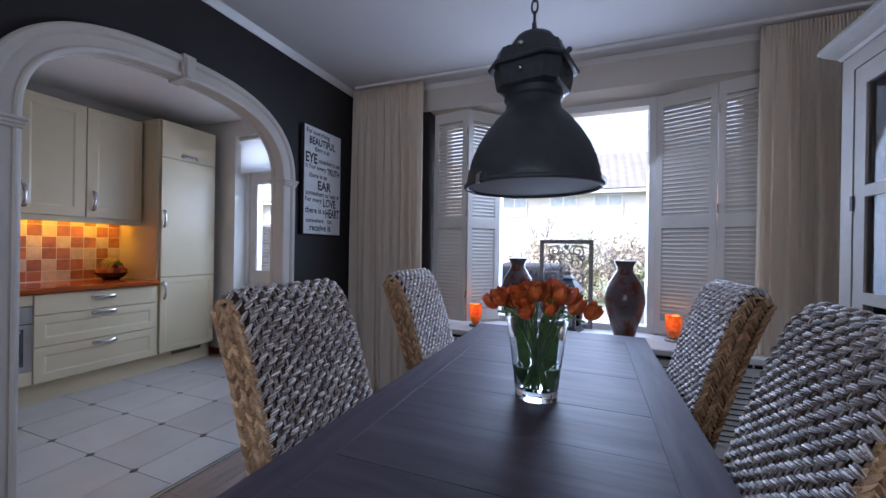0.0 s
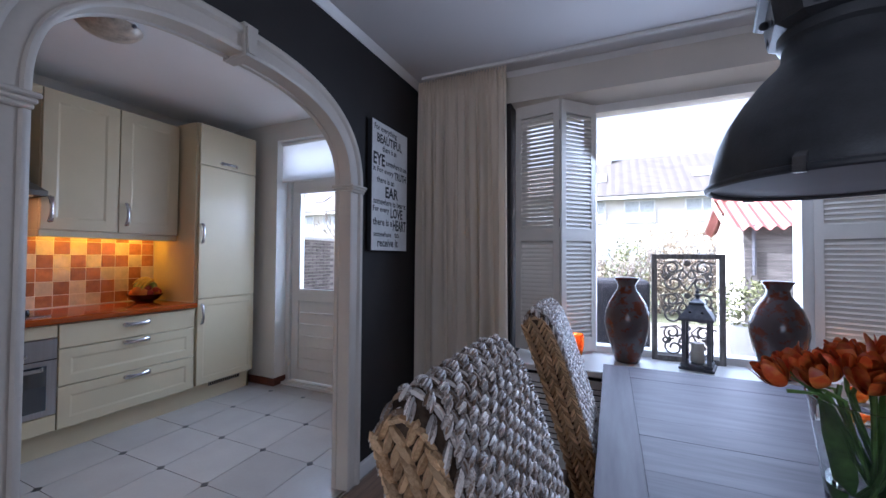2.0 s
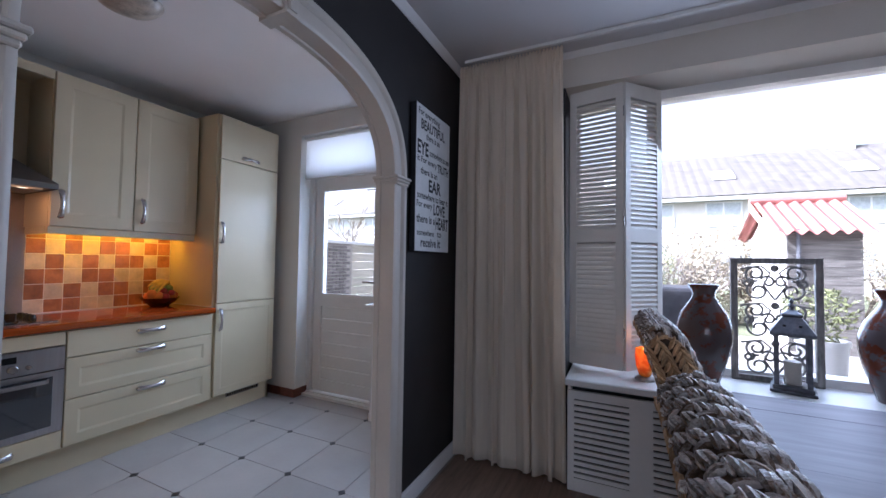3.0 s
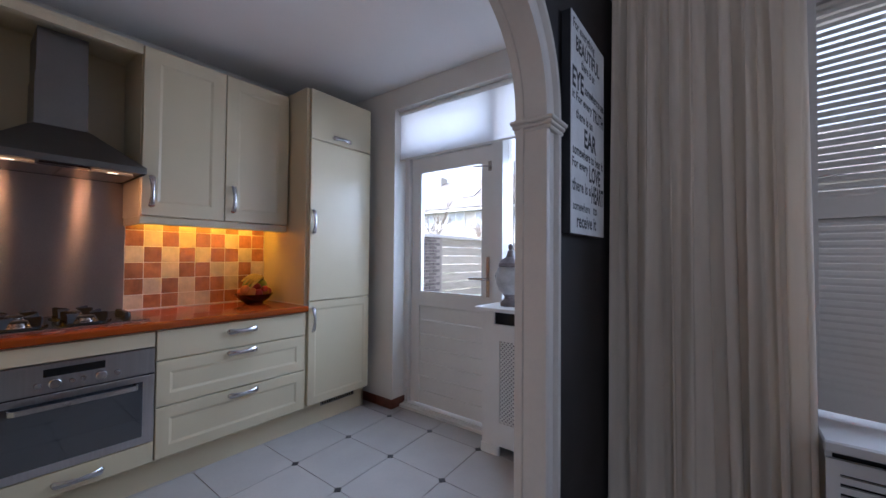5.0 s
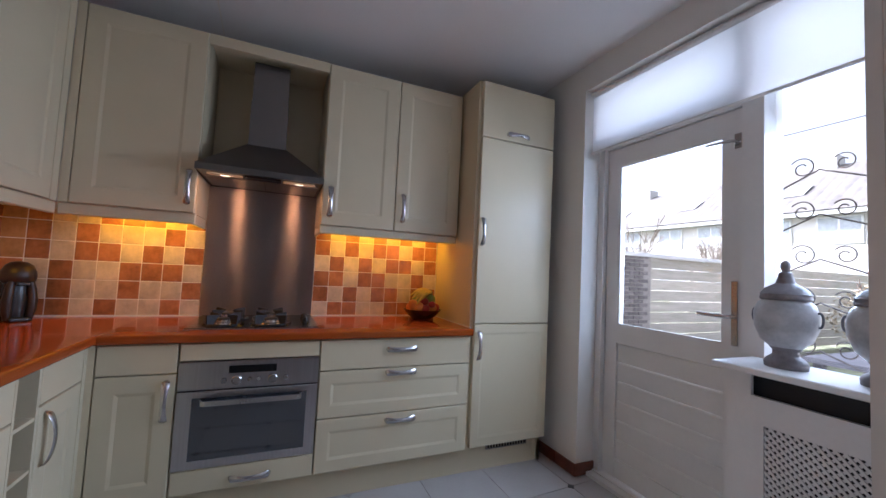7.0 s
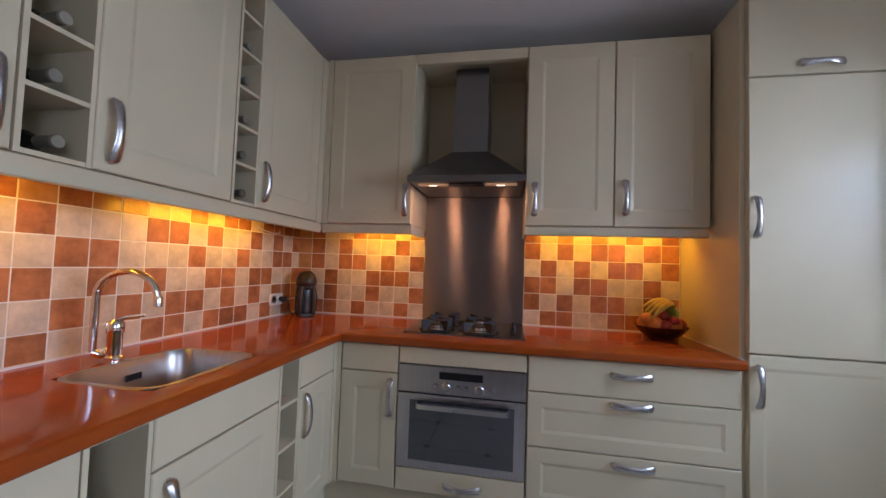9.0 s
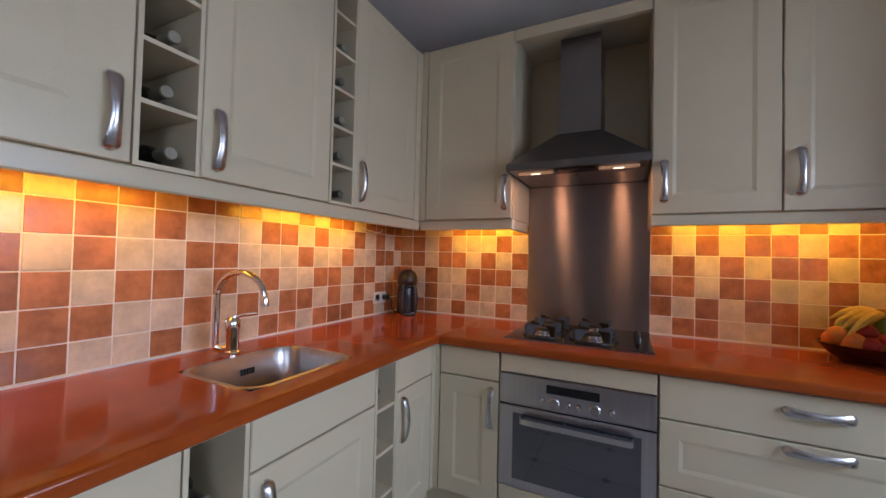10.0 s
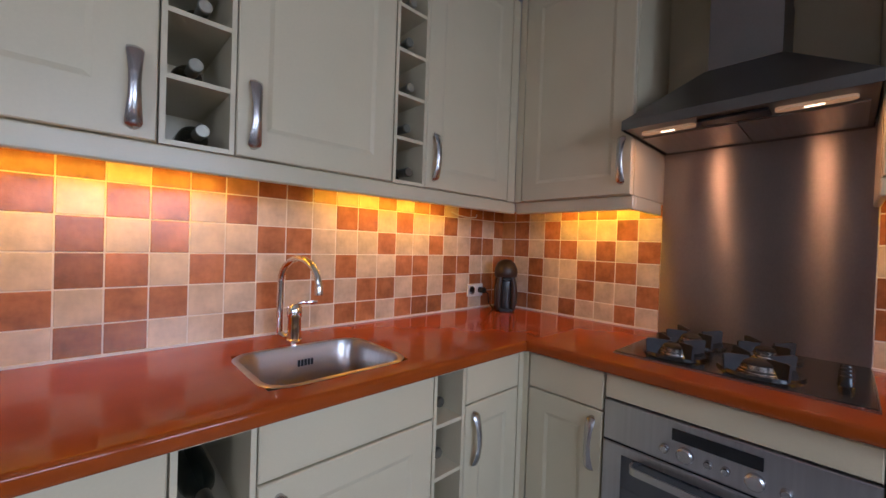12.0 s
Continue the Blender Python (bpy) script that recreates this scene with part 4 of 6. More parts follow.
def shutter_panel(parent, a, b, z0=0.635, z1=2.325, mid=1.42, tilt=52):
    """A louvred leaf between two points of the plan."""
    a, b = Vector((*a, 0)), Vector((*b, 0))
    d = (b - a).normalized()
    nrm = Vector((-d.y, d.x, 0))
    L, th, st = (b - a).length, 0.026, 0.042
    leaf = None

    def bar(u0, u1, v0, v1, w0=-th / 2, w1=th / 2, bm=None):
        bm = bm or bmesh.new()
        vs = [bm.verts.new(a + d * u + nrm * w + Vector((0, 0, v))) for u in (u0, u1) for w in (w0, w1) for v in (v0, v1)]
        for q in ((0, 1, 3, 2), (4, 6, 7, 5), (0, 4, 5, 1), (2, 3, 7, 6), (0, 2, 6, 4), (1, 5, 7, 3)):
            bm.faces.new([vs[i] for i in q])
        return bm
    bm = bmesh.new()
    bar(0.002, st, z0, z1, bm=bm), bar(L - st, L - 0.002, z0, z1, bm=bm)
    for v0, v1 in ((z0, z0 + 0.085), (mid - 0.04, mid + 0.04), (z1 - 0.085, z1)):
        bar(st, L - st, v0, v1, bm=bm)
    leaf = part("leaf", bm, M_SHUT, parent)
    c, s = math.cos(radians(tilt)), math.sin(radians(tilt))
    for v0, v1 in ((z0 + 0.085, mid - 0.04), (mid + 0.04, z1 - 0.085)):
        n = int((v1 - v0) / 0.0285)
        for k in range(n):
            v = v0 + (k + 0.5) * (v1 - v0) / n
            bm = bmesh.new()
            hw, ht = 0.0204, 0.0042
            cs = [(-hw, 0), (-hw * 0.5, ht), (hw * 0.5, ht), (hw, 0), (hw * 0.5, -ht), (-hw * 0.5, -ht)]
            r = [[bm.verts.new(a + d * u + nrm * (p * c - q * s) + Vector((0, 0, v + p * s + q * c))) for p, q in cs] for u in (st, L - st)]
            for i in range(6):
                bm.faces.new((r[0][i], r[0][(i + 1) % 6], r[1][(i + 1) % 6], r[1][i]))
            bm.faces.new(r[0]), bm.faces.new(r[1])
            part("louvre", bm, M_SHUT, leaf)


for lab, pts, tl in (("half-folded white louvred window shutter, slats nearly closed", ((3.690, 3.128), (3.487, 2.905), (3.180, 2.965)), (-54, -48)), ("white louvred window shutter opened against the window side", ((4.845, 3.125), (5.18, 2.985), (5.43, 2.895)), (55, 53))):
    sh = thing("window_shutter", lab, "shutter", (pts[1][0], pts[1][1], 0.635), "window shutters")
    shutter_panel(sh, pts[0], pts[1], tilt=tl[0]), shutter_panel(sh, pts[1], pts[2], tilt=tl[1])
    for z in (0.85, 1.5, 2.15):
        part("hinge", tube([(pts[1][0], pts[1][1] - 0.016, z - 0.03), (pts[1][0], pts[1][1] - 0.016, z + 0.03)], 0.004, 8), M_CHROME, sh)


def curtain(x0, x1, y, z0, z1, folds, seed, label):
    """A pleated curtain: gathered head tape, folds that widen and wander downwards."""
    rng = random.Random(seed)
    c = thing("curtain", label, "curtain", ((x0 + x1) / 2, y, z0), "curtains")
    nx, nz = folds * 18, 46
    ph = [rng.uniform(-0.6, 0.6) for _ in range(folds + 3)]
    am = [rng.uniform(0.25, 1.6) for _ in range(folds + 3)]
    bm = bmesh.new()
    grid = []
    for j in range(nz + 1):
        t = (j / nz) ** 1.25
        z = z1 - (z1 - z0) * t
        row = []
        for i in range(nx + 1):
            s = i / nx * folds
            k = int(s)
            f = s - k
            f = f * f * (3 - 2 * f)
            a = am[k] * (1 - f) + am[k + 1] * f
            p = ph[k] * (1 - f) + ph[k + 1] * f
            head = math.exp(-7.0 * t)
            wave = math.sin(2 * math.pi * s + p * (0.8 + 1.4 * t))
            wave = math.copysign(abs(wave) ** 0.85, wave)
            dy = 0.025 * (1 - 0.8 * head) * a * wave
            dy += 0.011 * (1 - head) * math.exp(-1.3 * t) * math.sin(2 * math.pi * (2.37 * s + p) + 1.5 * t)
            dy += 0.0075 * head * math.sin(2 * math.pi * 3.5 * s + 2 * p) + 0.004 * math.sin(9 * t + 3.1 * s)
            dx = 0.020 * t * math.sin(math.pi * s + p * 3) + 0.008 * (1 - head) * math.sin(4 * math.pi * s + p)
            row.append(bm.verts.new((x0 + (x1 - x0) * i / nx * (1.0 + 0.07 * t) + dx, y + dy, z + 0.006 * math.sin(s * 2.1 + seed) * (t > 0.98))))
        grid.append(row)
    for a, b in zip(grid, grid[1:]):
        for i in range(nx):
            bm.faces.new((a[i], a[i + 1], b[i + 1], b[i]))
    o = part("cloth", bm, M_CURT, c, smooth=True)
    m = o.modifiers.new("thick", "SOLIDIFY")
    m.thickness = 0.003
    bm = bmesh.new()
    for k in range(folds * 4):
        xx = x0 + (x1 - x0) * (k + 0.5) / (folds * 4) + rng.uniform(-0.002, 0.002)
        tube([(xx, y - 0.010, z1 + 0.004), (xx, y - 0.015, z1 - 0.03), (xx + 0.002, y - 0.014, z1 - 0.065), (xx + 0.003, y - 0.006, z1 - 0.11)], 0.006, 6, bm, radii=[0.0075, 0.0055, 0.0062, 0.002])
    part("pleat_tape", bm, M_CURT, c, "gathered curtain heading", smooth=True)
    return c


curtain(2.510, 3.165, 2.745, 0.012, DC - 0.020, 8, 3, "floor-length natural linen curtain drawn aside, hanging in folds")
curtain(5.32, 5.86, 2.765, 0.012, DC - 0.020, 8, 8, "floor-length pale linen curtain beside the shutter")

# ---- dining table ----
TX0, TX1, TY0, TY1, TZ = 3.757, 4.702, 0.42, 2.40, 0.732
tab = thing("dining_table", "dark-stained plank dining table with framed top", "table", (4.23, 1.4, 0))
for x0, x1 in ((TX0, TX0 + 0.115), (TX1 - 0.115, TX1)):
    part("side_board", B(x0 + 0.0006, x1 - 0.0006, TY0, TY1, TZ - 0.042, TZ, b=0.0009), M_TABLE, tab)
ys = (TY1, 2.215, 1.757, 1.615, 1.405, 1.27, 1.008, 0.755, 0.535, TY0)
for k, (y1, y0) in enumerate(zip(ys, ys[1:])):
    part("plank", B(TX0 + 0.1146, TX1 - 0.1146, y0 + 0.0003, y1 - 0.0003, TZ - 0.040, TZ - 0.0003 - 0.0005 * (k % 2), b=0.0007), M_TABLEX, tab)
part("apron", boxes((TX0 + 0.06, TX1 - 0.06, TY0 + 0.06, TY0 + 0.085, 0.60, TZ - 0.043), (TX0 + 0.06, TX1 - 0.06, TY1 - 0.085, TY1 - 0.06, 0.60, TZ - 0.043), (TX0 + 0.06, TX0 + 0.085, TY0 + 0.085, TY1 - 0.085, 0.60, TZ - 0.043), (TX1 - 0.085, TX1 - 0.06, TY0 + 0.085, TY1 - 0.085, 0.60, TZ - 0.043)), M_TABLE, tab)
for x in (TX0 + 0.09, TX1 - 0.09):
    for y in (TY0 + 0.09, TY1 - 0.09):
        part("leg", B(x - 0.045, x + 0.045, y - 0.045, y + 0.045, 0, TZ - 0.043, b=0.006), M_TABLE, tab)


# ---- woven chairs ----
class Lumps:
    """Many small strand-like lumps gathered into one mesh."""

    def __init__(self):
        self.v, self.f = [], []
        n = 6
        self.unit = [(0, 0, -1.0)] + [(math.cos(2 * math.pi * k / n) * r, math.sin(2 * math.pi * k / n) * r, h) for h, r in ((-0.62, 0.78), (0.0, 1.0), (0.62, 0.78)) for k in range(n)] + [(0, 0, 1.0)]
        self.face = [(0, 1 + (k + 1) % n, 1 + k) for k in range(n)]
        for q in range(2):
            self.face += [(1 + q * n + k, 1 + q * n + (k + 1) % n, 1 + (q + 1) * n + (k + 1) % n, 1 + (q + 1) * n + k) for k in range(n)]
        self.face += [(1 + 2 * n + k, 1 + 2 * n + (k + 1) % n, 1 + 3 * n) for k in range(n)]

    def add(self, c, along, out, la, lo, ls):
        """A lump at c, half lengths la along, lo outwards, ls sideways."""
        a, o = Vector(along).normalized(), Vector(out).normalized()
        s = a.cross(o)
        base = len(self.v)
        c = Vector(c)
        self.v += [c + o * (x * lo) + s * (y * ls) + a * (z * la) for x, y, z in self.unit]
        self.f += [tuple(base + i for i in q) for q in self.face]

    def bm(self):
        me = bpy.data.meshes.new("tmp")
        me.from_pydata(self.v, [], self.f)
        bm = bmesh.new()
        bm.from_mesh(me)
        bpy.data.meshes.remove(me)
        return bm


CW = 0.435                     # chair width
LEAN = 0.30


def back_x(z):
    """The front of the backrest: straight, leaning, rolled back near its top."""
    t = max(0.0, (z - 0.95) / 0.16)
    return (1.10 - z) * LEAN - 0.02 * t * t


def along_line(pts, step):
    """Places and outward normals at even steps along a line of (x, z)."""
    out, rest = [], 0.0
    for (xa, za), (xb, zb) in zip(pts, pts[1:]):
        d = math.hypot(xb - xa, zb - za)
        while rest < d:
            f = rest / d
            out.append((xa + (xb - xa) * f, za + (zb - za) * f, (zb - za) / d, -(xb - xa) / d))
            rest += step
        rest -= d
    return out


def shoulder(y, z, h):
    """How far the rounded upper corners of the backrest drop."""
    u = min(0.86, max(0.0, (abs(y) - (h - 0.055)) / 0.055))
    return 0.045 * (1 - math.sqrt(max(0.0, 1 - min(1.0, u) ** 2))) * min(1.0, max(0.0, (z - 0.80) / 0.25))


def chair():
    rng = random.Random(5)
    c = thing("dining_chair", "high-backed woven seagrass dining chair, grey-white weave and natural plaited sides", "chair", (0, 0, 0), "chairs round the table")
    h = CW / 2
    roll = [(-0.018, 1.085), (-0.045, 1.098), (-0.072, 1.088), (-0.088, 1.063)]
    prof = [(back_x(z), z) for z in (0.42, 0.55, 0.70, 0.85, 0.95, 1.02, 1.06)] + roll + [(back_x(z) - 0.092, z) for z in (1.02, 0.9, 0.7, 0.55, 0.42)]
    bm = bmesh.new()
    rings = []
    for k in range(15):
        y = (h - 0.008) * math.sin(math.pi * (k / 14 - 0.5))
        rings.append([bm.verts.new((x, y, z - shoulder(y, z, h))) for x, z in prof])
    for a, b in zip(rings, rings[1:]):
        for i in range(len(a)):
            bm.faces.new((a[i], a[(i + 1) % len(a)], b[(i + 1) % len(a)], b[i]))
    bm.faces.new(rings[0]), bm.faces.new(rings[-1])
    # Plain core, coloured dark so the gaps in the weave look shaded.
    part("backrest", bm, M_WEAVEGAP, c, local=True, smooth=True)
    part("seat", B(0.03, 0.50, -h, h, 0.40, 0.475, b=0.02, seg=2), M_WEAVEGAP, c, local=True)
    w = Lumps()
    cols = 13
    front = [(back_x(z), z) for z in (0.46, 0.70, 0.85, 0.95, 1.0, 1.03, 1.06)] + roll + [(back_x(z) - 0.092, z) for z in (1.02, 0.9)]
    for j, (x, z, ox, oz) in enumerate(along_line(front, 0.0172)):
        n3, t3 = Vector((ox, 0, oz)), Vector((-oz, 0, ox))
        for i in range(-1, 11):
            y0 = -h + 0.012 + 0.0465 * (i + (0.5 if j % 2 else 0.0)) + rng.uniform(-0.0015, 0.0015)
            if abs(y0) < h - 0.002:
                y0 = min(h - 0.014, max(-h + 0.014, y0))
                c3 = Vector((x, y0, z - shoulder(y0, z, h)))
                lift, sl = rng.uniform(0.0015, 0.0040), rng.uniform(0.10, 0.24)
                for q in (-1, 0, 1):
                    a3 = Vector((0, 1, 0)) + t3 * (sl + rng.uniform(-0.06, 0.06) - 0.10 * q)
                    a3.z -= max(-0.7, min(0.7, 100 * (shoulder(y0 + 0.005, z, h) - shoulder(y0 - 0.005, z, h))))
                    w.add(c3 + n3 * (lift - 0.0016 * abs(q)) + t3 * (0.0050 * q) + Vector((0, 0.0022 * q, 0)), a3, n3, 0.0168 - 0.0016 * abs(q), 0.0056, 0.0042)
            yw = y0 + 0.02325
            if abs(yw) < h - 0.012:
                c3 = Vector((x, yw, z - shoulder(yw, z, h)))
                for o in (-0.0045, 0.0, 0.0045):
                    w.add(c3 + Vector((0, o, 0)) - n3 * 0.001, t3, n3, 0.0115, 0.0045, 0.0021)
    for j in range(14):
        for i in range(cols):
            w.add((0.12 + 0.026 * j, -h + 0.02 + (CW - 0.04) * i / (cols - 1), 0.476), (0.1, 1, 0), (0, 0, 1), 0.021, 0.008, 0.010)
    part("woven_front", w.bm(), M_WEAVE, c, "grey, brown and white twisted cord weave", smooth=True, local=True)
    r = Lumps()
    for side in (-1, 1):
        for j in range(44):
            z = 0.42 + 0.0152 * j
            for k in range(5):
                xx = back_x(z) - 0.009 - 0.0188 * k
                up = 1 if k % 2 else -1
                zz = z + 0.0076 * (k % 2) - shoulder(h, z, h)
                if zz > 1.045 and k in (0, 4):
                    continue
                r.add((xx + rng.uniform(-0.0015, 0.0015), side * (h - 0.006 + rng.uniform(-0.001, 0.001)), zz), (0.66 * up - LEAN + rng.uniform(-0.08, 0.08), 0, 1), (0, side, 0), 0.0190, 0.0115, 0.0062)
        for j in range(26):
            r.add((0.04 + 0.018 * j, side * (h - 0.002), 0.43), (0.6 if j % 2 else -0.6, 0, 1), (0, side, 0), 0.025, 0.008, 0.008)
        for x, z, ox, oz in along_line(prof[1:13], 0.011):
            r.add((x - 0.002 * ox, side * (h - 0.007), z - 0.002 * oz - shoulder(h, z, h)), (-oz, side * 0.5, ox), (0.4 * ox, side, 0.4 * oz), 0.011, 0.0075, 0.0058)
    for j in range(44):
        for i in range(15):
            z = 0.43 + 0.0145 * j
            y = -h + 0.02 + (CW - 0.04) * i / 14
            r.add((back_x(z) - 0.094, y, z - shoulder(y, z, h)), (0, 1, 0.5 if j % 2 else -0.5), (-1, 0, 0), 0.017, 0.006, 0.0065)
    part("plaited_side", r.bm(), M_RATTAN, c, "natural straw-coloured plaited edge", smooth=True, local=True)
    for x in (0.0, 0.44):
        for y in (-h + 0.035, h - 0.035):
            part("leg", extrude_poly([(x + 0.02 - 0.02 + 0.06 * (x == 0), y - 0.02, 0.41), (x + 0.04 + 0.06 * (x == 0), y - 0.02, 0.41), (x + 0.04 + 0.06 * (x == 0), y + 0.02, 0.41), (x + 0.06 * (x == 0), y + 0.02, 0.41)], (0.0, 0, -0.41)), M_LEG, c, local=True)
    return c


CHAIRS = [(3.615, 0.918, 0), (3.612, 1.755, 2), (4.862, 1.72, 181), (4.868, 0.99, 178)]
first = chair()
for x, y, r in CHAIRS[1:]:
    copy_thing(first, pose(x, y, 0, 0, 0, r))
first.matrix_basis = pose(CHAIRS[0][0], CHAIRS[0][1], 0, 0, 0, CHAIRS[0][2])

# ---- pendant lamp ----
LX, LY = 4.224, 1.337
pl = thing("pendant_lamp", "large dark grey industrial pendant lamp on a chain", "lamp", (LX, LY, 1.43))
shade = [(0.219, 1.427), (0.223, 1.436), (0.217, 1.47), (0.206, 1.515), (0.187, 1.56), (0.160, 1.605), (0.130, 1.645), (0.102, 1.674), (0.092, 1.690), (0.090, 1.715), (0.098, 1.722), (0.098, 1.742)]
part("shade", lathe(shade, (LX, LY, 0), 56), M_LAMP, pl, "dark grey bell-shaped metal shade", smooth=True)
part("shade_inside", lathe([(r - 0.006, z - 0.001) for r, z in shade[:9]] + [(0.05, 1.686), (0, 1.686)], (LX, LY, 0), 48), M_LAMPIN, pl, "pale enamelled inside", smooth=True)
part("rim", tube([(LX + 0.2245 * math.cos(a), LY + 0.2245 * math.sin(a), 1.425) for a in [2 * math.pi * k / 56 for k in range(56)]], 0.0075, 8, closed=True), M_LAMP, pl, smooth=True)
part("cover_glass", lathe([(0.219, 1.427), (0.16, 1.4245), (0.08, 1.423), (0, 1.4225)], (LX, LY, 0), 48), mat("frosted_cover_glass", (0.30, 0.31, 0.33), 0.65, var=0.03), pl, "pale frosted cover glass", smooth=True)
for a in (235, 355, 115):
    c, s = math.cos(radians(a)), math.sin(radians(a))
    part("clip", extrude_poly([(LX + 0.214 * c - 0.009 * s, LY + 0.214 * s + 0.009 * c, 1.459), (LX + 0.235 * c - 0.009 * s, LY + 0.235 * s + 0.009 * c, 1.443), (LX + 0.238 * c - 0.009 * s, LY + 0.238 * s + 0.009 * c, 1.415), (LX + 0.224 * c - 0.009 * s, LY + 0.224 * s + 0.009 * c, 1.415)], (0.018 * s, -0.018 * c, 0)), M_CHROME, pl, "bright metal rim clip")


def octo(hw, cut, z, rot=-12):
    hw, cut, z = 0.87 * hw, 0.80 * cut, 1.742 + 0.94 * (z - 1.742)
    pts = [(hw, -cut), (hw, cut), (cut, hw), (-cut, hw), (-hw, cut), (-hw, -cut), (-cut, -hw), (cut, -hw)]
    c, s = math.cos(radians(rot)), math.sin(radians(rot))
    return [(LX + x * c - y * s, LY + x * s + y * c, z) for x, y in pts]


def loft(levels):
    bm = bmesh.new()
    rings = [[bm.verts.new(p) for p in q] for q in levels]
    for a, b in zip(rings, rings[1:]):
        for k in range(len(a)):
            bm.faces.new((a[k], a[(k + 1) % len(a)], b[(k + 1) % len(a)], b[k]))
    bm.faces.new(rings[0]), bm.faces.new(rings[-1])
    return bm


part("ballast_box", loft([octo(0.10, 0.07, 1.742), octo(0.122, 0.085, 1.752), octo(0.130, 0.092, 1.80), octo(0.130, 0.092, 1.85), octo(0.118, 0.085, 1.885), octo(0.09, 0.06, 1.90)]), M_LAMP, pl, "dark cast gear housing")
part("flange", loft([octo(0.148, 0.10, 1.818), octo(0.152, 0.104, 1.822), octo(0.152, 0.104, 1.828), octo(0.148, 0.10, 1.832)]), M_LAMP, pl)
for k in range(4):
    a = radians(-12 + 90 * k)
    c, s = math.cos(a), math.sin(a)
    for o in (0.047, -0.047):
        part("rib", extrude_poly([(LX + 0.111 * c - (o - 0.006) * s, LY + 0.111 * s + (o - 0.006) * c, 1.755), (LX + 0.106 * c - (o - 0.006) * s, LY + 0.106 * s + (o - 0.006) * c, 1.765), (LX + 0.106 * c - (o - 0.006) * s, LY + 0.106 * s + (o - 0.006) * c, 1.862), (LX + 0.106 * c - (o - 0.006) * s, LY + 0.106 * s + (o - 0.006) * c, 1.876)], (-0.012 * s, 0.012 * c, 0)), M_LAMP, pl)
    for z in (1.785, 1.862):
        bm = ball((LX + 0.118 * c, LY + 0.118 * s, z), 0.010, seg=10)
        part("bolt", bm, M_CHROME if k == 3 else M_LAMP, pl, smooth=True)
part("dome", lathe([(0.078, 1.885), (0.076, 1.912), (0.062, 1.932), (0.03, 1.941), (0, 1.942)], (LX, LY, 0), 28), M_LAMP, pl, smooth=True)
part("hook", tube([(LX, LY + 0.016, 1.936), (LX, LY + 0.016, 1.975), (LX, LY, 1.99), (LX, LY - 0.016, 1.975), (LX, LY - 0.016, 1.936)], 0.006, 8), M_LAMP, pl, smooth=True)
z, k = 1.975, 0
while z < DC - 0.06:
    a = (0.010, 0.0) if k % 2 else (0.0, 0.010)
    pts = []
    for q in range(16):
        t = 2 * math.pi * q / 16
        pts.append((LX + a[0] * math.cos(t), LY + a[1] * math.cos(t), z + 0.026 + 0.024 * math.sin(t)))
    part("chain_link", tube(pts, 0.0034, 6, closed=True), M_LAMP, pl, smooth=True)
    z, k = z + 0.041, k + 1
part("ceiling_rose", lathe([(0, 0), (0.03, 0), (0.045, 0.012), (0.05, 0.045), (0, 0.045)], (LX, LY, DC - 0.045), 20), M_LAMP, pl, smooth=True)

# ---- tulips in a glass vase ----
VX, VY = 4.254, 1.298
gv = thing("flower_vase", "tall clear glass vase with thick base", "vase", (VX, VY, TZ))
part("glass", lathe([(0, 0), (0.064, 0), (0.068, 0.006), (0.073, 0.06), (0.086, 0.16), (0.1005, 0.265), (0.102, 0.268), (0.099, 0.268), (0.083, 0.16), (0.070, 0.06), (0.062, 0.032), (0, 0.030)], (VX, VY, TZ), 48), M_WATERG, gv, smooth=True)
part("water", lathe([(0, 0.0305), (0.0615, 0.0325), (0.0695, 0.06), (0.0765, 0.105), (0, 0.105)], (VX, VY, TZ), 40), M_WATER, gv, "clear water", smooth=True)
bq = thing("tulip_bouquet", "bunch of orange double tulips with green leaves in a glass vase", "flowers", (VX, VY, TZ + 0.035))
rng = random.Random(11)


def tulip(bm, c, axis, r):
    """A ragged double tulip: three rings of cupped petals."""
    ax = Vector(axis).normalized()
    u = ax.orthogonal().normalized()
    w = ax.cross(u)
    for ring, (rad, lift, num) in enumerate(((1.0, 0.0, 5), (0.74, 0.14, 5), (0.42, 0.10, 4))):
        for k in range(num):
            a = 2 * math.pi * (k + 0.3 * ring) / num + rng.uniform(-0.2, 0.2)
            d = u * math.cos(a) + w * math.sin(a)
            t = w * math.cos(a) - u * math.sin(a)
            cols = []
            for j, (rr, hh, ww) in enumerate(((0.12, -0.95, 0.14), (0.72, -0.60, 0.44), (1.02, 0.0, 0.54), (1.00 + rng.uniform(-0.15, 0.22), 0.66, 0.46), (0.92 + rng.uniform(-0.25, 0.42), 1.12 + rng.uniform(-0.25, 0.18), 0.16))):
                p = Vector(c) + (d * rr * rad + ax * (hh + lift)) * r
                cols.append([bm.verts.new(p - t * ww * r - d * 0.14 * r * (j % 4 > 0)), bm.verts.new(p), bm.verts.new(p + t * ww * r - d * 0.14 * r * (j % 4 > 0))])
            for p, q in zip(cols, cols[1:]):
                bm.faces.new((p[0], p[1], q[1], q[0])), bm.faces.new((p[1], p[2], q[2], q[1]))


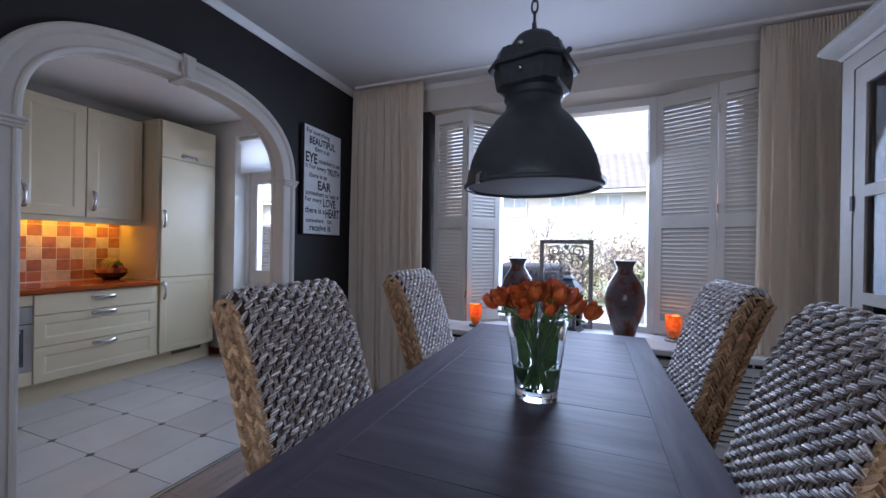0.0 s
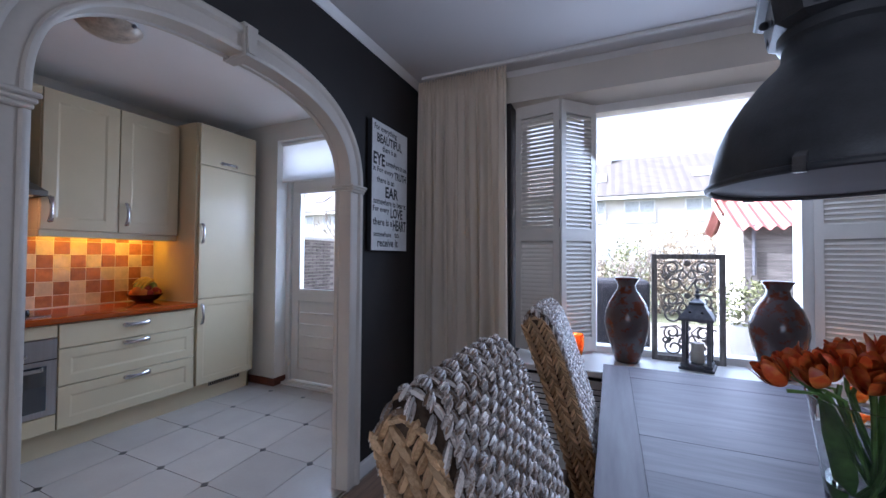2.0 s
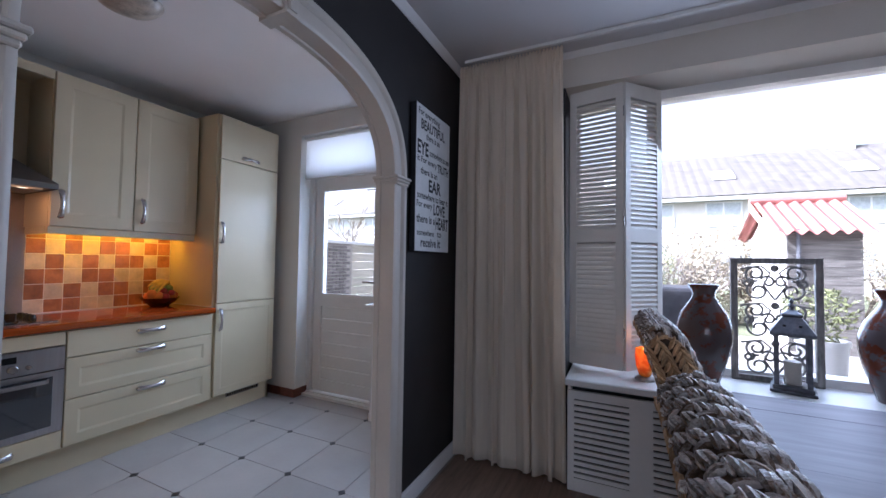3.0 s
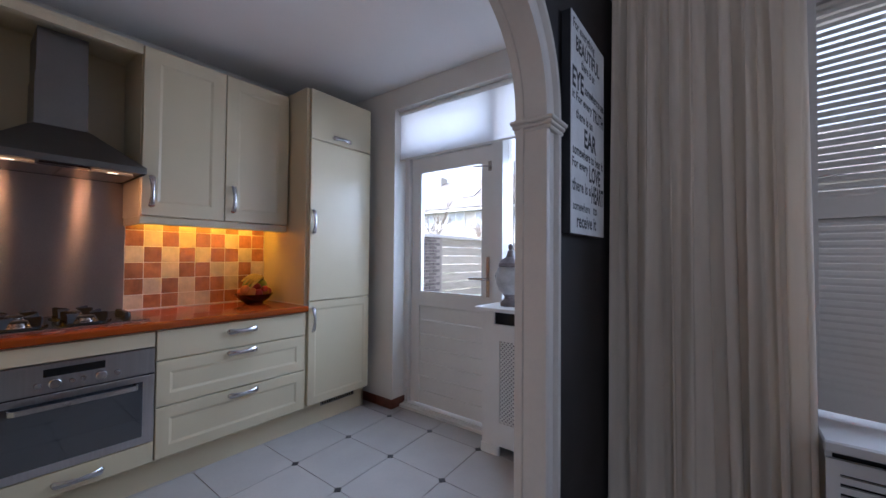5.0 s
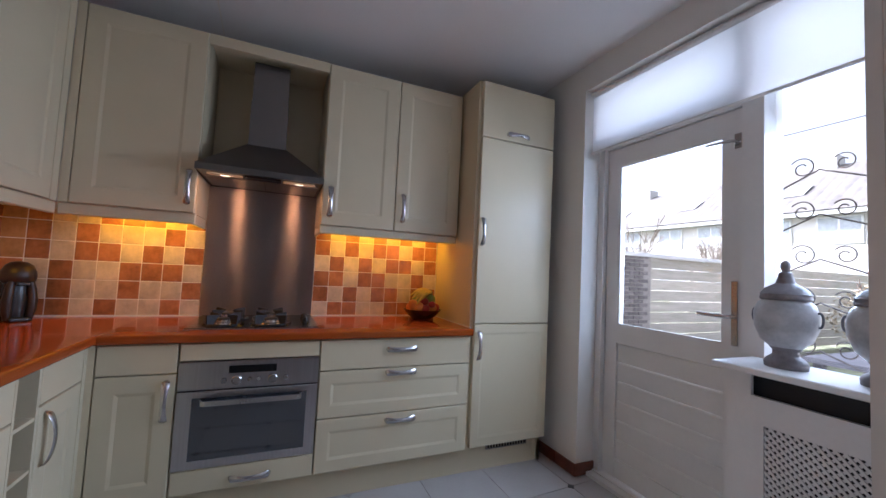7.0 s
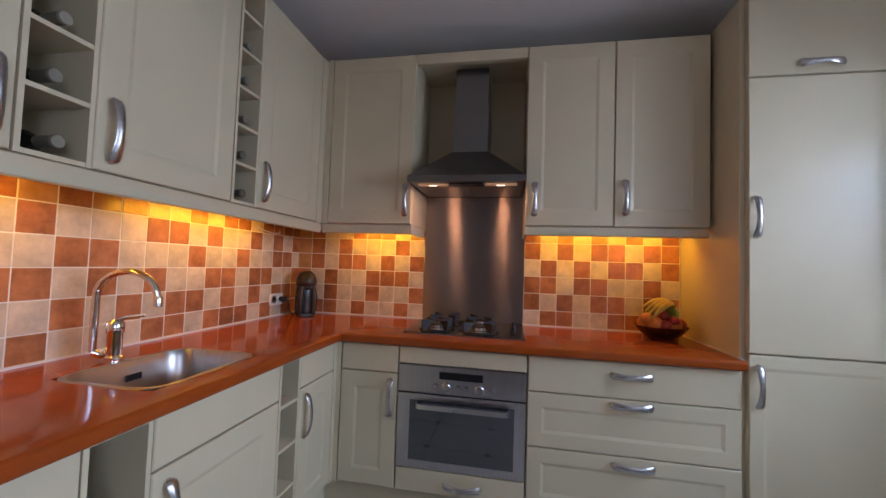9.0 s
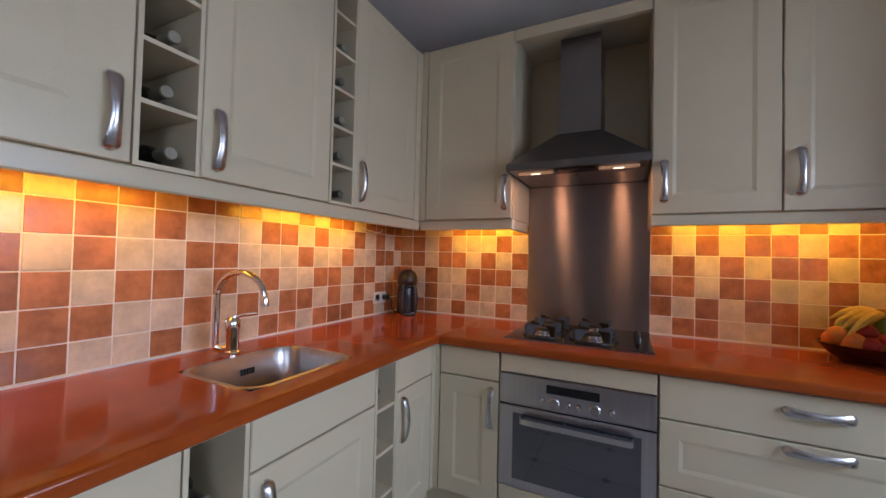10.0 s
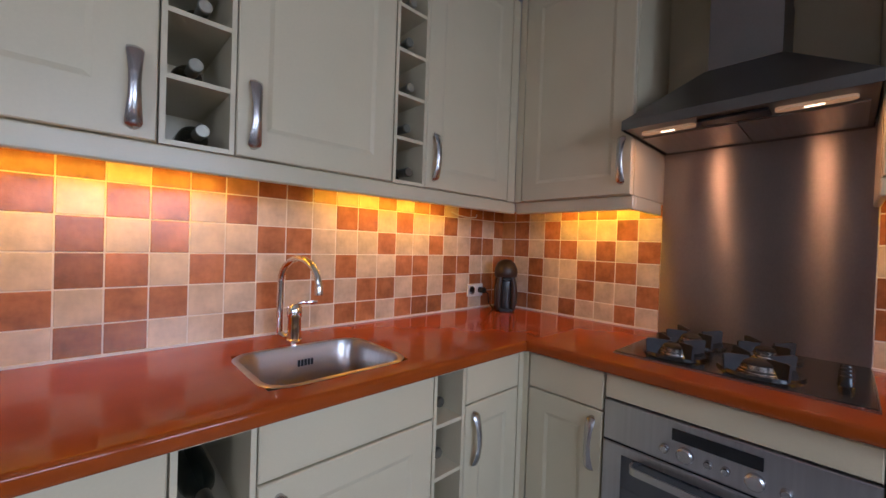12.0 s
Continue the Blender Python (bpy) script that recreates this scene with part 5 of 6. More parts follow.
def leaf(bm, pts, w):
    rows = []
    for i, p in enumerate(pts):
        s = i / (len(pts) - 1)
        ww = w * math.sin(math.pi * (0.12 + 0.86 * s)) ** 0.8
        d = Vector((math.sin(i * 0.7 + pts[0][0] * 50), math.cos(i * 0.7 + pts[0][0] * 50), 0)) * ww
        rows.append((bm.verts.new(Vector(p) - d), bm.verts.new(Vector(p) + Vector((0, 0, -0.004))), bm.verts.new(Vector(p) + d)))
    for a, b in zip(rows, rows[1:]):
        bm.faces.new((a[0], a[1], b[1], b[0])), bm.faces.new((a[1], a[2], b[2], b[1]))


HEADS = 18
for k in range(HEADS):
    a = 2.399963 * k
    rad = 0.138 * math.sqrt((k + 0.6) / HEADS)
    hx, hy = VX + rad * math.cos(a) * 1.12, VY + rad * math.sin(a)
    hz = TZ + 0.335 - 0.040 * (rad / 0.138) ** 2 + rng.uniform(-0.014, 0.016)
    if k == 13:
        hx, hy, hz = VX + 0.165, VY + 0.02, TZ + 0.282
    bm = bmesh.new()
    tulip(bm, (hx, hy, hz), (math.cos(a) * rad * 4.5, math.sin(a) * rad * 4.5, 0.75), 0.0285 + rng.uniform(-0.003, 0.005))
    fl = part("flower", bm, M_TULIP, bq, smooth=True)
    m = fl.modifiers.new("round", "SUBSURF")
    m.levels = m.render_levels = 1
    bx, by = VX - 0.030 * math.cos(a + 0.6), VY - 0.030 * math.sin(a + 0.6)
    f = min(1.0, 0.078 / max(rad, 0.01))
    part("stem", tube([(bx, by, TZ + 0.036), ((bx + hx) / 2 * 0.5 + VX * 0.5, (by + hy) / 2 * 0.5 + VY * 0.5, TZ + 0.15), (VX + (hx - VX) * f * 0.8, VY + (hy - VY) * f * 0.8, TZ + 0.27), (hx - 0.02 * math.cos(a), hy - 0.02 * math.sin(a), hz - 0.03)], 0.0042, 6), M_STEM, bq, smooth=True)
for k in range(20):
    a = 2.1 * k + 0.4
    q = 0.060 + rng.uniform(-0.018, 0.008)
    bm = bmesh.new()
    leaf(bm, [(VX + 0.035 * math.cos(a), VY + 0.035 * math.sin(a), TZ + 0.037), (VX + q * 0.9 * math.cos(a + 0.2), VY + q * 0.9 * math.sin(a + 0.2), TZ + 0.10), (VX + q * 1.1 * math.cos(a + 0.4), VY + q * 1.1 * math.sin(a + 0.4), TZ + 0.19), (VX + 0.075 * math.cos(a + 0.5), VY + 0.075 * math.sin(a + 0.5), TZ + 0.26), (VX + 0.125 * math.cos(a + 0.5), VY + 0.125 * math.sin(a + 0.5), TZ + 0.31 + rng.uniform(-0.02, 0.03))], 0.017)
    part("leaf", bm, M_STEM, bq, smooth=True)

# ---- on the window sill ----
SZ = 0.6153


def sill_vase(x, y, label):
    c = thing("floor_vase", label, "vase", (x, y, SZ), "sill vases")
    w = 1.07
    part("pot", lathe([(w * r, q) for r, q in [(0, 0.0), (0.062, 0.0), (0.066, 0.0067), (0.082, 0.0666), (0.108, 0.1554), (0.123, 0.2387), (0.121, 0.2997), (0.100, 0.3719), (0.068, 0.4274), (0.052, 0.4551), (0.048, 0.4773), (0.056, 0.5017), (0.068, 0.5217), (0.069, 0.5284), (0.062, 0.5261), (0.046, 0.4884), (0.044, 0.4551), (0.06, 0.3996), (0, 0.333)]], (x, y, SZ), 48), M_VASE, c, smooth=True)
    return c


sill_vase(3.885, 2.985, "mottled brown-red glazed ceramic vase with narrow neck")
sill_vase(4.640, 2.985, "mottled brown-red glazed ceramic vase on the sill")


def candle_cup(x, y, label):
    c = thing("candle_holder", label, "candle holder", (x, y, SZ), "amber candle cups")
    part("foot", lathe([(0, 0), (0.050, 0), (0.052, 0.006), (0.048, 0.014), (0.024, 0.020), (0, 0.020)], (x, y, SZ), 28), M_STONE, c, smooth=True)
    part("cup", lathe([(0.020, 0.020), (0.030, 0.030), (0.044, 0.075), (0.049, 0.125), (0.046, 0.172), (0.043, 0.172), (0.046, 0.125), (0.041, 0.078), (0.026, 0.034), (0, 0.032)], (x, y, SZ), 32), M_AMBER, c, "lit amber glass cup", smooth=True)
    part("candle", lathe([(0, 0.034), (0.022, 0.034), (0.022, 0.075), (0, 0.075)], (x, y, SZ), 16), M_CANDLE, c, smooth=True)
    d = bpy.data.lights.new("candle_flame", "POINT")
    d.energy, d.color, d.shadow_soft_size = 0.085, (1.0, 0.50, 0.15), 0.012
    new("candle_flame", d).location = (x, y, SZ + 0.15)


candle_cup(3.590, 2.845, "lit amber glass candle cup beside the folded shutter")
candle_cup(4.935, 2.95, "lit amber glass candle cup near the open shutter")

# lantern
lx, ly, lr = 4.265, 3.00, radians(-16)


def turned(bm, x, y, rot):
    bmesh.ops.rotate(bm, verts=bm.verts, cent=(0, 0, 0), matrix=Matrix.Rotation(rot, 3, "Z"))
    bmesh.ops.translate(bm, verts=bm.verts, vec=(x, y, 0))
    return bm


ln = thing("lantern", "dark zinc lantern with glass sides and a candle inside", "lantern", (lx, ly, SZ))
part("base", turned(boxes((-0.088, 0.088, -0.088, 0.088, SZ, SZ + 0.0158), (-0.078, 0.078, -0.078, 0.078, SZ + 0.0158, SZ + 0.0362), b=0.003), lx, ly, lr), M_ZINC, ln)
for sx in (-1, 1):
    for sy in (-1, 1):
        part("post", turned(B(sx * 0.062 - 0.010, sx * 0.062 + 0.010, sy * 0.062 - 0.010, sy * 0.062 + 0.010, SZ + 0.0362, SZ + 0.2881), lx, ly, lr), M_ZINC, ln)
for k in range(4):
    bm = B(-0.052, 0.052, 0.060, 0.062, SZ + 0.0384, SZ + 0.2825)
    bmesh.ops.rotate(bm, verts=bm.verts, cent=(0, 0, 0), matrix=Matrix.Rotation(math.pi / 2 * k, 3, "Z"))
    part("pane", turned(bm, lx, ly, lr), M_CABGL, ln)
bm = bmesh.new()
rr = [[bm.verts.new((sx * h, sy * h, z)) for sx, sy in ((-1, -1), (1, -1), (1, 1), (-1, 1))] for h, z in ((0.082, SZ + 0.2848), (0.088, SZ + 0.2915), (0.086, SZ + 0.3006), (0.036, SZ + 0.3785), (0.040, SZ + 0.3842), (0.038, SZ + 0.3921), (0.012, SZ + 0.4124))]
for a, b in zip(rr, rr[1:]):
    for k in range(4):
        bm.faces.new((a[k], a[(k + 1) % 4], b[(k + 1) % 4], b[k]))
bm.faces.new(rr[0]), bm.faces.new(rr[-1])
part("roof", turned(bm, lx, ly, lr), M_ZINC, ln, "pierced zinc roof")
# Solid black pieces paint the roof's holes as if shaded inside.
part("roof_hole", turned(boxes(*[(sx * 0.03 - 0.006, sx * 0.03 + 0.006, sy * 0.064 - 0.004, sy * 0.064 + 0.004, SZ + 0.3311, SZ + 0.3413) for sx in (-1, 1) for sy in (-1, 1)]), lx, ly, lr), M_FLATBLACK, ln)
part("finial", lathe([(0.012, 0.408), (0.008, 0.42), (0.016, 0.434), (0.006, 0.447), (0.011, 0.456), (0.003, 0.472), (0, 0.475)], (lx, ly, SZ), 14), M_ZINC, ln, smooth=True)
part("candle", lathe([(0, 0.036), (0.034, 0.036), (0.034, 0.15), (0, 0.148)], (lx, ly, SZ), 20), M_CANDLE, ln, "ivory pillar candle", smooth=True)

# ornamental scroll panel leaning on the window
GX0, GX1, GY = 4.035, 4.432, 3.112
gp = thing("scroll_panel", "weathered grey wooden frame with cut-out scroll ornament", "ornament", (4.215, GY, SZ))
part("frame", boxes((GX0, GX0 + 0.032, GY, GY + 0.022, SZ, SZ + 0.680), (GX1 - 0.032, GX1, GY, GY + 0.022, SZ, SZ + 0.680), (GX0 + 0.032, GX1 - 0.032, GY, GY + 0.022, SZ, SZ + 0.032), (GX0 + 0.032, GX1 - 0.032, GY, GY + 0.022, SZ + 0.648, SZ + 0.680), b=0.002), M_GREYWOOD, gp)


def scroll(cx, cz, r, a0, turns, sx=1, grow=0.30, n=26):
    return [(cx + sx * r * (1 - (1 - grow) * k / n) * math.cos(a0 + 2 * math.pi * turns * k / n), cz + r * (1 - (1 - grow) * k / n) * math.sin(a0 + 2 * math.pi * turns * k / n)) for k in range(n + 1)]


gc = (GX0 + GX1) / 2
for row in range(3):
    zc = SZ + 0.548 - 0.205 * row
    for sx in (-1, 1):
        for (dx, dz, r, a0, tn) in ((0.085, 0.045, 0.048, -1.2, 1.35), (0.075, -0.05, 0.056, 1.6, -1.3), (0.030, 0.0, 0.034, 0.4, 1.1), (0.118, -0.005, 0.026, 2.2, 1.2)):
            pts = scroll(gc + sx * dx, zc + dz, r, a0, tn, sx)
            part("scroll", tube([(x, GY + 0.011, z) for x, z in pts], 0.0062, 6), M_SCROLL, gp)
        part("scroll", tube([(gc, GY + 0.011, zc - 0.10), (gc + sx * 0.05, GY + 0.011, zc - 0.02), (gc + sx * 0.02, GY + 0.011, zc + 0.05), (gc + sx * 0.06, GY + 0.011, zc + 0.088), (gc + sx * 0.153, GY + 0.011, zc + 0.07)], 0.0055, 6), M_SCROLL, gp)
    part("rosette", ball((gc, GY + 0.011, zc + 0.075), 0.02, seg=10, s=(1, 0.35, 1)), M_SCROLL, gp)

# ---- sign on the dark wall ----
PY0, PY1, PZ0, PZ1 = 2.158, 2.572, 1.303, 2.088
sign = thing("wall_sign", "white wooden sign with black stencilled words on the dark wall", "sign", (2.49, (PY0 + PY1) / 2, PZ0))
part("board", B(2.478, 2.510, PY0, PY1, PZ0, PZ1, b=0.002), M_FLATBLACK, sign, "board with dark edges")
part("face", B(2.5102, 2.5125, PY0 + 0.002, PY1 - 0.002, PZ0 + 0.002, PZ1 - 0.002), M_PICW, sign, "chalk-white painted face")
WORDS = [("For everything", .05, .66, .025, .085), ("BEAUTIFUL", .12, .82, .092, .165), ("there is an", .26, .66, .175, .222), ("EYE", .03, .33, .245, .34), ("somewhere to see", .36, .97, .275, .325),
         ("it For every", .03, .58, .350, .405), ("TRUTH", .60, .96, .350, .415), ("there is an", .12, .60, .425, .472), ("EAR", .35, .72, .490, .580), ("somewhere to hear it", .04, .95, .592, .642),
         ("For every", .03, .46, .655, .712), ("LOVE", .50, .86, .650, .735), ("there is a", .03, .55, .748, .805), ("HEART", .57, .97, .745, .835), ("somewhere", .05, .52, .850, .892), ("to", .62, .75, .850, .892), ("receive it", .15, .72, .908, .970)]


def thing_part(name, parent):
    """An empty under a thing, for the pieces of one part."""
    o = new(name)
    o.parent = parent
    ORG[o] = ORG[parent]
    return o


def lettering(text, parent, y0, y1, z0, z1, x, material):
    cu = bpy.data.curves.new("text", "FONT")
    cu.body, cu.resolution_u, cu.offset = text, 2, 0.032 if text.isupper() else 0.024
    tmp = new("text", cu)
    dg = bpy.context.evaluated_depsgraph_get()
    me = bpy.data.meshes.new_from_object(tmp.evaluated_get(dg))
    bpy.data.objects.remove(tmp)
    bpy.data.curves.remove(cu)
    bm = bmesh.new()
    bm.from_mesh(me)
    bpy.data.meshes.remove(me)
    xs, zs = [v.co.x for v in bm.verts], [v.co.y for v in bm.verts]
    ax, bx, az, bz = min(xs), max(xs), min(zs), max(zs)
    for v in bm.verts:
        v.co = Vector((x, y0 + (v.co.x - ax) / (bx - ax) * (y1 - y0), z0 + (v.co.y - az) / (bz - az) * (z1 - z0)))
    word = thing_part("word", parent)
    loose, groups = set(bm.verts), []
    while loose:
        todo, isle = [loose.pop()], []
        while todo:
            v = todo.pop()
            isle.append(v)
            for e in v.link_edges:
                q = e.other_vert(v)
                if q in loose:
                    loose.remove(q)
                    todo.append(q)
        lo, hi = min(v.co.y for v in isle), max(v.co.y for v in isle)
        for g in groups:
            if min(hi, g[1]) - max(lo, g[0]) > 0.6 * min(hi - lo, g[1] - g[0]):
                g[0], g[1] = min(lo, g[0]), max(hi, g[1])
                g[2].update(isle)
                break
        else:
            groups.append([lo, hi, set(isle)])
    for _, _, vs in sorted(groups, key=lambda g: g[0]):
        one, copy = bmesh.new(), {}
        for v in vs:
            copy[v] = one.verts.new(v.co)
        for f in bm.faces:
            if f.verts[0] in vs:
                one.faces.new([copy[v] for v in f.verts])
        part("letter", one, material, word)
    bm.free()


for t, a, b, c, d in WORDS:
    w, h = PY1 - PY0, PZ1 - PZ0
    lettering(t, sign, PY0 + a * w, PY0 + b * w, PZ1 - d * h, PZ1 - c * h, 2.5130, M_FLATBLACK)

# ---- display cabinet ----
vc = thing("display_cabinet", "white painted display cabinet with glazed doors and cornice", "cabinet", (5.66, 1.5, 0))
CX, CY0, CY1 = 5.40, 0.85, 2.14
part("carcass", boxes((CX + 0.03, 5.99, CY1 - 0.02, CY1, 0.06, 2.03), (CX + 0.03, 5.99, CY0, CY0 + 0.02, 0.06, 2.03), (5.97, 5.99, CY0 + 0.02, CY1 - 0.02, 0.06, 2.03), (CX + 0.03, 5.97, CY0 + 0.02, CY1 - 0.02, 0.06, 0.09), (CX + 0.03, 5.97, CY0 + 0.02, CY1 - 0.02, 2.0, 2.03)), M_SHADEDW, vc)
part("face_frame", boxes((CX, CX + 0.03, CY1 - 0.075, CY1, 0.06, 2.03), (CX, CX + 0.03, CY0, CY0 + 0.075, 0.06, 2.03), (CX, CX + 0.03, CY0 + 0.075, CY1 - 0.075, 1.965, 2.03), (CX, CX + 0.03, CY0 + 0.075, CY1 - 0.075, 0.06, 0.12)), M_SHADEDW, vc)
part("cornice", loft([[(CX - o, CY0 - o, z), (5.99, CY0 - o, z), (5.99, CY1 + o, z), (CX - o, CY1 + o, z)] for o, z in ((0.005, 2.03), (0.012, 2.045), (0.03, 2.06), (0.055, 2.085), (0.06, 2.092), (0.06, 2.108))]), M_SHADEDW, vc)
part("plinth", B(CX + 0.01, 5.98, CY0 + 0.01, CY1 - 0.01, 0, 0.06), M_SHADEDW, vc)
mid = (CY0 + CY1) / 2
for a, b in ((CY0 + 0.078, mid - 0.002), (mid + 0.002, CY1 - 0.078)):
    dr = part("door", boxes((CX + 0.004, CX + 0.026, a, a + 0.065, 0.122, 1.962), (CX + 0.004, CX + 0.026, b - 0.065, b, 0.122, 1.962), *[(CX + 0.004, CX + 0.026, a + 0.065, b - 0.065, z, z + t) for z, t in ((0.122, 0.07), (0.60, 0.05), (1.02, 0.045), (1.44, 0.045), (1.885, 0.077))]), M_SHADEDW, vc)
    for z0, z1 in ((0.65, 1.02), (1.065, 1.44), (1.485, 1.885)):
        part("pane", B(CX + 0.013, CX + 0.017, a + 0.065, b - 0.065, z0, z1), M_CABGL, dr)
    part("panel", B(CX + 0.012, CX + 0.018, a + 0.065, b - 0.065, 0.192, 0.60), M_SHADEDW, dr)
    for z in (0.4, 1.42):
        part("hinge", B(CX - 0.003, CX + 0.004, b - 0.004, b + 0.012, z - 0.03, z + 0.03), M_FLATBLACK, dr, "black metal hinge")
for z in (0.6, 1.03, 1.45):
    part("shelf", B(CX + 0.04, 5.965, CY0 + 0.022, CY1 - 0.022, z, z + 0.018), M_SHADEDW, vc)

# ---- kitchen: radiator cover, urns, lamp ----
kc = thing("kitchen_radiator_cover", "white radiator cover with pierced lattice front and shelf", "radiator cover", (2.03, 3.0, 0))
part("front_frame", boxes((1.69, 1.81, 2.93, 2.948, 0.0, 0.80), (2.33, 2.385, 2.93, 2.948, 0.0, 0.80), (1.81, 2.33, 2.93, 2.948, 0.70, 0.80), (1.81, 2.33, 2.93, 2.948, 0.06, 0.20)), M_TRIM, kc)
part("side_panel", B(1.69, 1.708, 2.9485, 3.18, 0, 0.88), M_TRIM, kc)
part("post", B(1.69, 1.77, 2.93, 2.948, 0.80, 0.88), M_TRIM, kc)
part("foot_mould", B(1.685, 1.80, 2.922, 2.93, 0, 0.06, b=0.003), M_TRIM, kc)
# Flat black sheet paints the shade behind the lattice holes.
part("backing", B(1.71, 2.385, 2.99, 3.0, 0.05, 0.88), M_FLATBLACK, kc)
lat = bmesh.new()
LW, LH, PITCH = 0.52, 0.50, 0.0245
for sg in (-1, 1):
    k = -LH if sg > 0 else 0.0
    while k < (LW if sg > 0 else LW + LH):
        if sg > 0:
            a, b = max(0, k), min(LW, k + LH)
            p, q = (a, a - k), (b, b - k)
        else:
            a, b = max(0, k - LH), min(LW, k)
            p, q = (a, k - a), (b, k - b)
        if b - a > 0.012:
            d = 0.0031
            yy = 2.937 + 0.002 * sg
            extrude_poly([(1.81 + p[0] - d * sg, yy, 0.20 + p[1] + d), (1.81 + p[0] + d * sg, yy, 0.20 + p[1] - d), (1.81 + q[0] + d * sg, yy, 0.20 + q[1] - d), (1.81 + q[0] - d * sg, yy, 0.20 + q[1] + d)], (0, 0.003, 0), lat)
        k += PITCH
part("lattice", lat, M_TRIM, kc, "white pierced lattice panel")
structure("window_sill_kitchen", B(1.655, 2.395, 2.885, 3.18, 0.882, 0.906, b=0.004), M_TRIM, "white shelf over the radiator")


def urn(x, y, label):
    z, w = 0.9063, 0.88
    c = thing("lidded_urn", label, "urn", (x, y, z), "lidded urns")
    part("foot", lathe([(w * r, q) for r, q in [(0, 0), (0.072, 0), (0.074, 0.018), (0.066, 0.03), (0.045, 0.045), (0.044, 0.062), (0.056, 0.075), (0, 0.076)]], (x, y, z), 36), M_URNG, c, "grey foot", smooth=True)
    part("body", lathe([(w * r, q) for r, q in [(0.056, 0.0755), (0.085, 0.10), (0.106, 0.15), (0.108, 0.20), (0.095, 0.235), (0.08, 0.248), (0, 0.248)]], (x, y, z), 40), M_URNW, c, "white belly", smooth=True)
    lid = part("lid", lathe([(w * r, q) for r, q in [(0.084, 0.2485), (0.088, 0.256), (0.084, 0.266), (0.086, 0.272), (0.07, 0.292), (0.045, 0.306), (0.034, 0.312), (0.026, 0.335), (0, 0.336)]], (x, y, z), 36), M_URNG, c, "grey domed lid", smooth=True)
    part("finial", lathe([(w * r, q) for r, q in [(0.030, 0.3125), (0.023, 0.35), (0.012, 0.358), (0.018, 0.372), (0.016, 0.388), (0.006, 0.398), (0, 0.399)]], (x, y, z), 20), M_URNG, lid, smooth=True)
    for s in (-1, 1):
        part("ring_handle", tube([(x + s * (0.096 + 0.010 * math.sin(t)), y + 0.004 * s, z + 0.185 + 0.026 * math.cos(t)) for t in [2 * math.pi * q / 18 for q in range(18)]], 0.004, 6, closed=True), M_ZINC, c, smooth=True)


urn(1.822, 3.05, "grey and white ceramic lidded urn with ring handles")
urn(2.085, 3.05, "grey and white ceramic lidded urn beside its twin")
cl = thing("ceiling_lamp", "alabaster dish ceiling lamp with metal clips", "lamp", (1.24, 1.45, KC))
part("dish", lathe([(0.15, -0.028), (0.148, -0.034), (0.12, -0.062), (0.07, -0.082), (0, -0.09)], (1.24, 1.45, KC), 40), mat("alabaster_glass", (0.50, 0.44, 0.36), 0.3, var=0.22, scale=18), cl, smooth=True)
part("ceiling_plate", lathe([(0, 0), (0.13, 0), (0.13, -0.012), (0.149, -0.028), (0, -0.028)], (1.24, 1.45, KC - 0.0005), 40), M_WHITEP, cl, smooth=True)
for a in (20, 140, 260):
    part("clip", ball((1.24 + 0.148 * math.cos(radians(a)), 1.45 + 0.148 * math.sin(radians(a)), KC - 0.036), 0.012, seg=10), M_ZINC, cl, smooth=True)

# coffee machine, socket, fruit, bottles
cf = thing("coffee_machine", "small black capsule coffee machine in the corner", "coffee machine", (0.155, 0.155, WT))
part("body", lathe([(0, 0.006), (0.056, 0.006), (0.058, 0.012), (0.060, 0.06), (0.060, 0.11), (0.056, 0.16), (0.050, 0.19), (0, 0.19)], (0.150, 0.150, WT), 32), M_PLASTIC, cf, smooth=True)
part("head", lathe([(0, 0.178), (0.050, 0.180), (0.060, 0.190), (0.063, 0.212), (0.060, 0.235), (0.048, 0.262), (0.028, 0.278), (0, 0.283)], (0.162, 0.162, WT), 32), M_SHELL, cf, "dark brown rounded head", smooth=True)
part("button", turned(lathe([(0, 0.004), (0.012, 0.004), (0.015, 0.0)], (0.0, 0.0, 0.0), 20), 0.0, 0.0, 0.0), M_CHROME, cf, "round silver button", loc=(0.045, 0.045, WT + 0.110), local=True, smooth=True).rotation_euler = (radians(-38), radians(38), 0)
for a in (-1, 1):
    pts = [(0.150 + 0.066 * math.cos(radians(45 + a * q)) * f, 0.150 + 0.066 * math.sin(radians(45 + a * q)) * f, WT + z) for q, z, f in ((34, 0.008, 0.97), (37, 0.05, 1.03), (38, 0.10, 1.06), (35, 0.15, 1.0), (32, 0.195, 0.9))]
    part("side_shell", tube(pts, 0.016, 10, radii=[0.014, 0.018, 0.019, 0.017, 0.012]), M_SHELL, cf, smooth=True)
part("drip_tray", turned(B(-0.040, 0.040, 0.040, 0.088, WT + 0.001, WT + 0.022, b=0.006, seg=2), 0.150, 0.150, radians(-45)), M_PLASTIC, cf)
part("spout_block", turned(B(-0.026, 0.026, 0.045, 0.078, WT + 0.168, WT + 0.188, b=0.005), 0.150, 0.150, radians(-45)), M_PLASTIC, cf)
so = thing("wall_socket", "white double wall socket in the tiles", "socket", (0.25, 0.012, 0.95))
part("plate", B(0.185, 0.31, 0.0085, 0.0185, 0.935, 1.005, b=0.003), M_WHITEP, so)
bm = lathe([(0, 0.001), (0.020, 0.001), (0.022, 0.004)], (0, 0, 0), 20)
bmesh.ops.rotate(bm, verts=bm.verts, matrix=Matrix.Rotation(-math.pi / 2, 3, "X"))
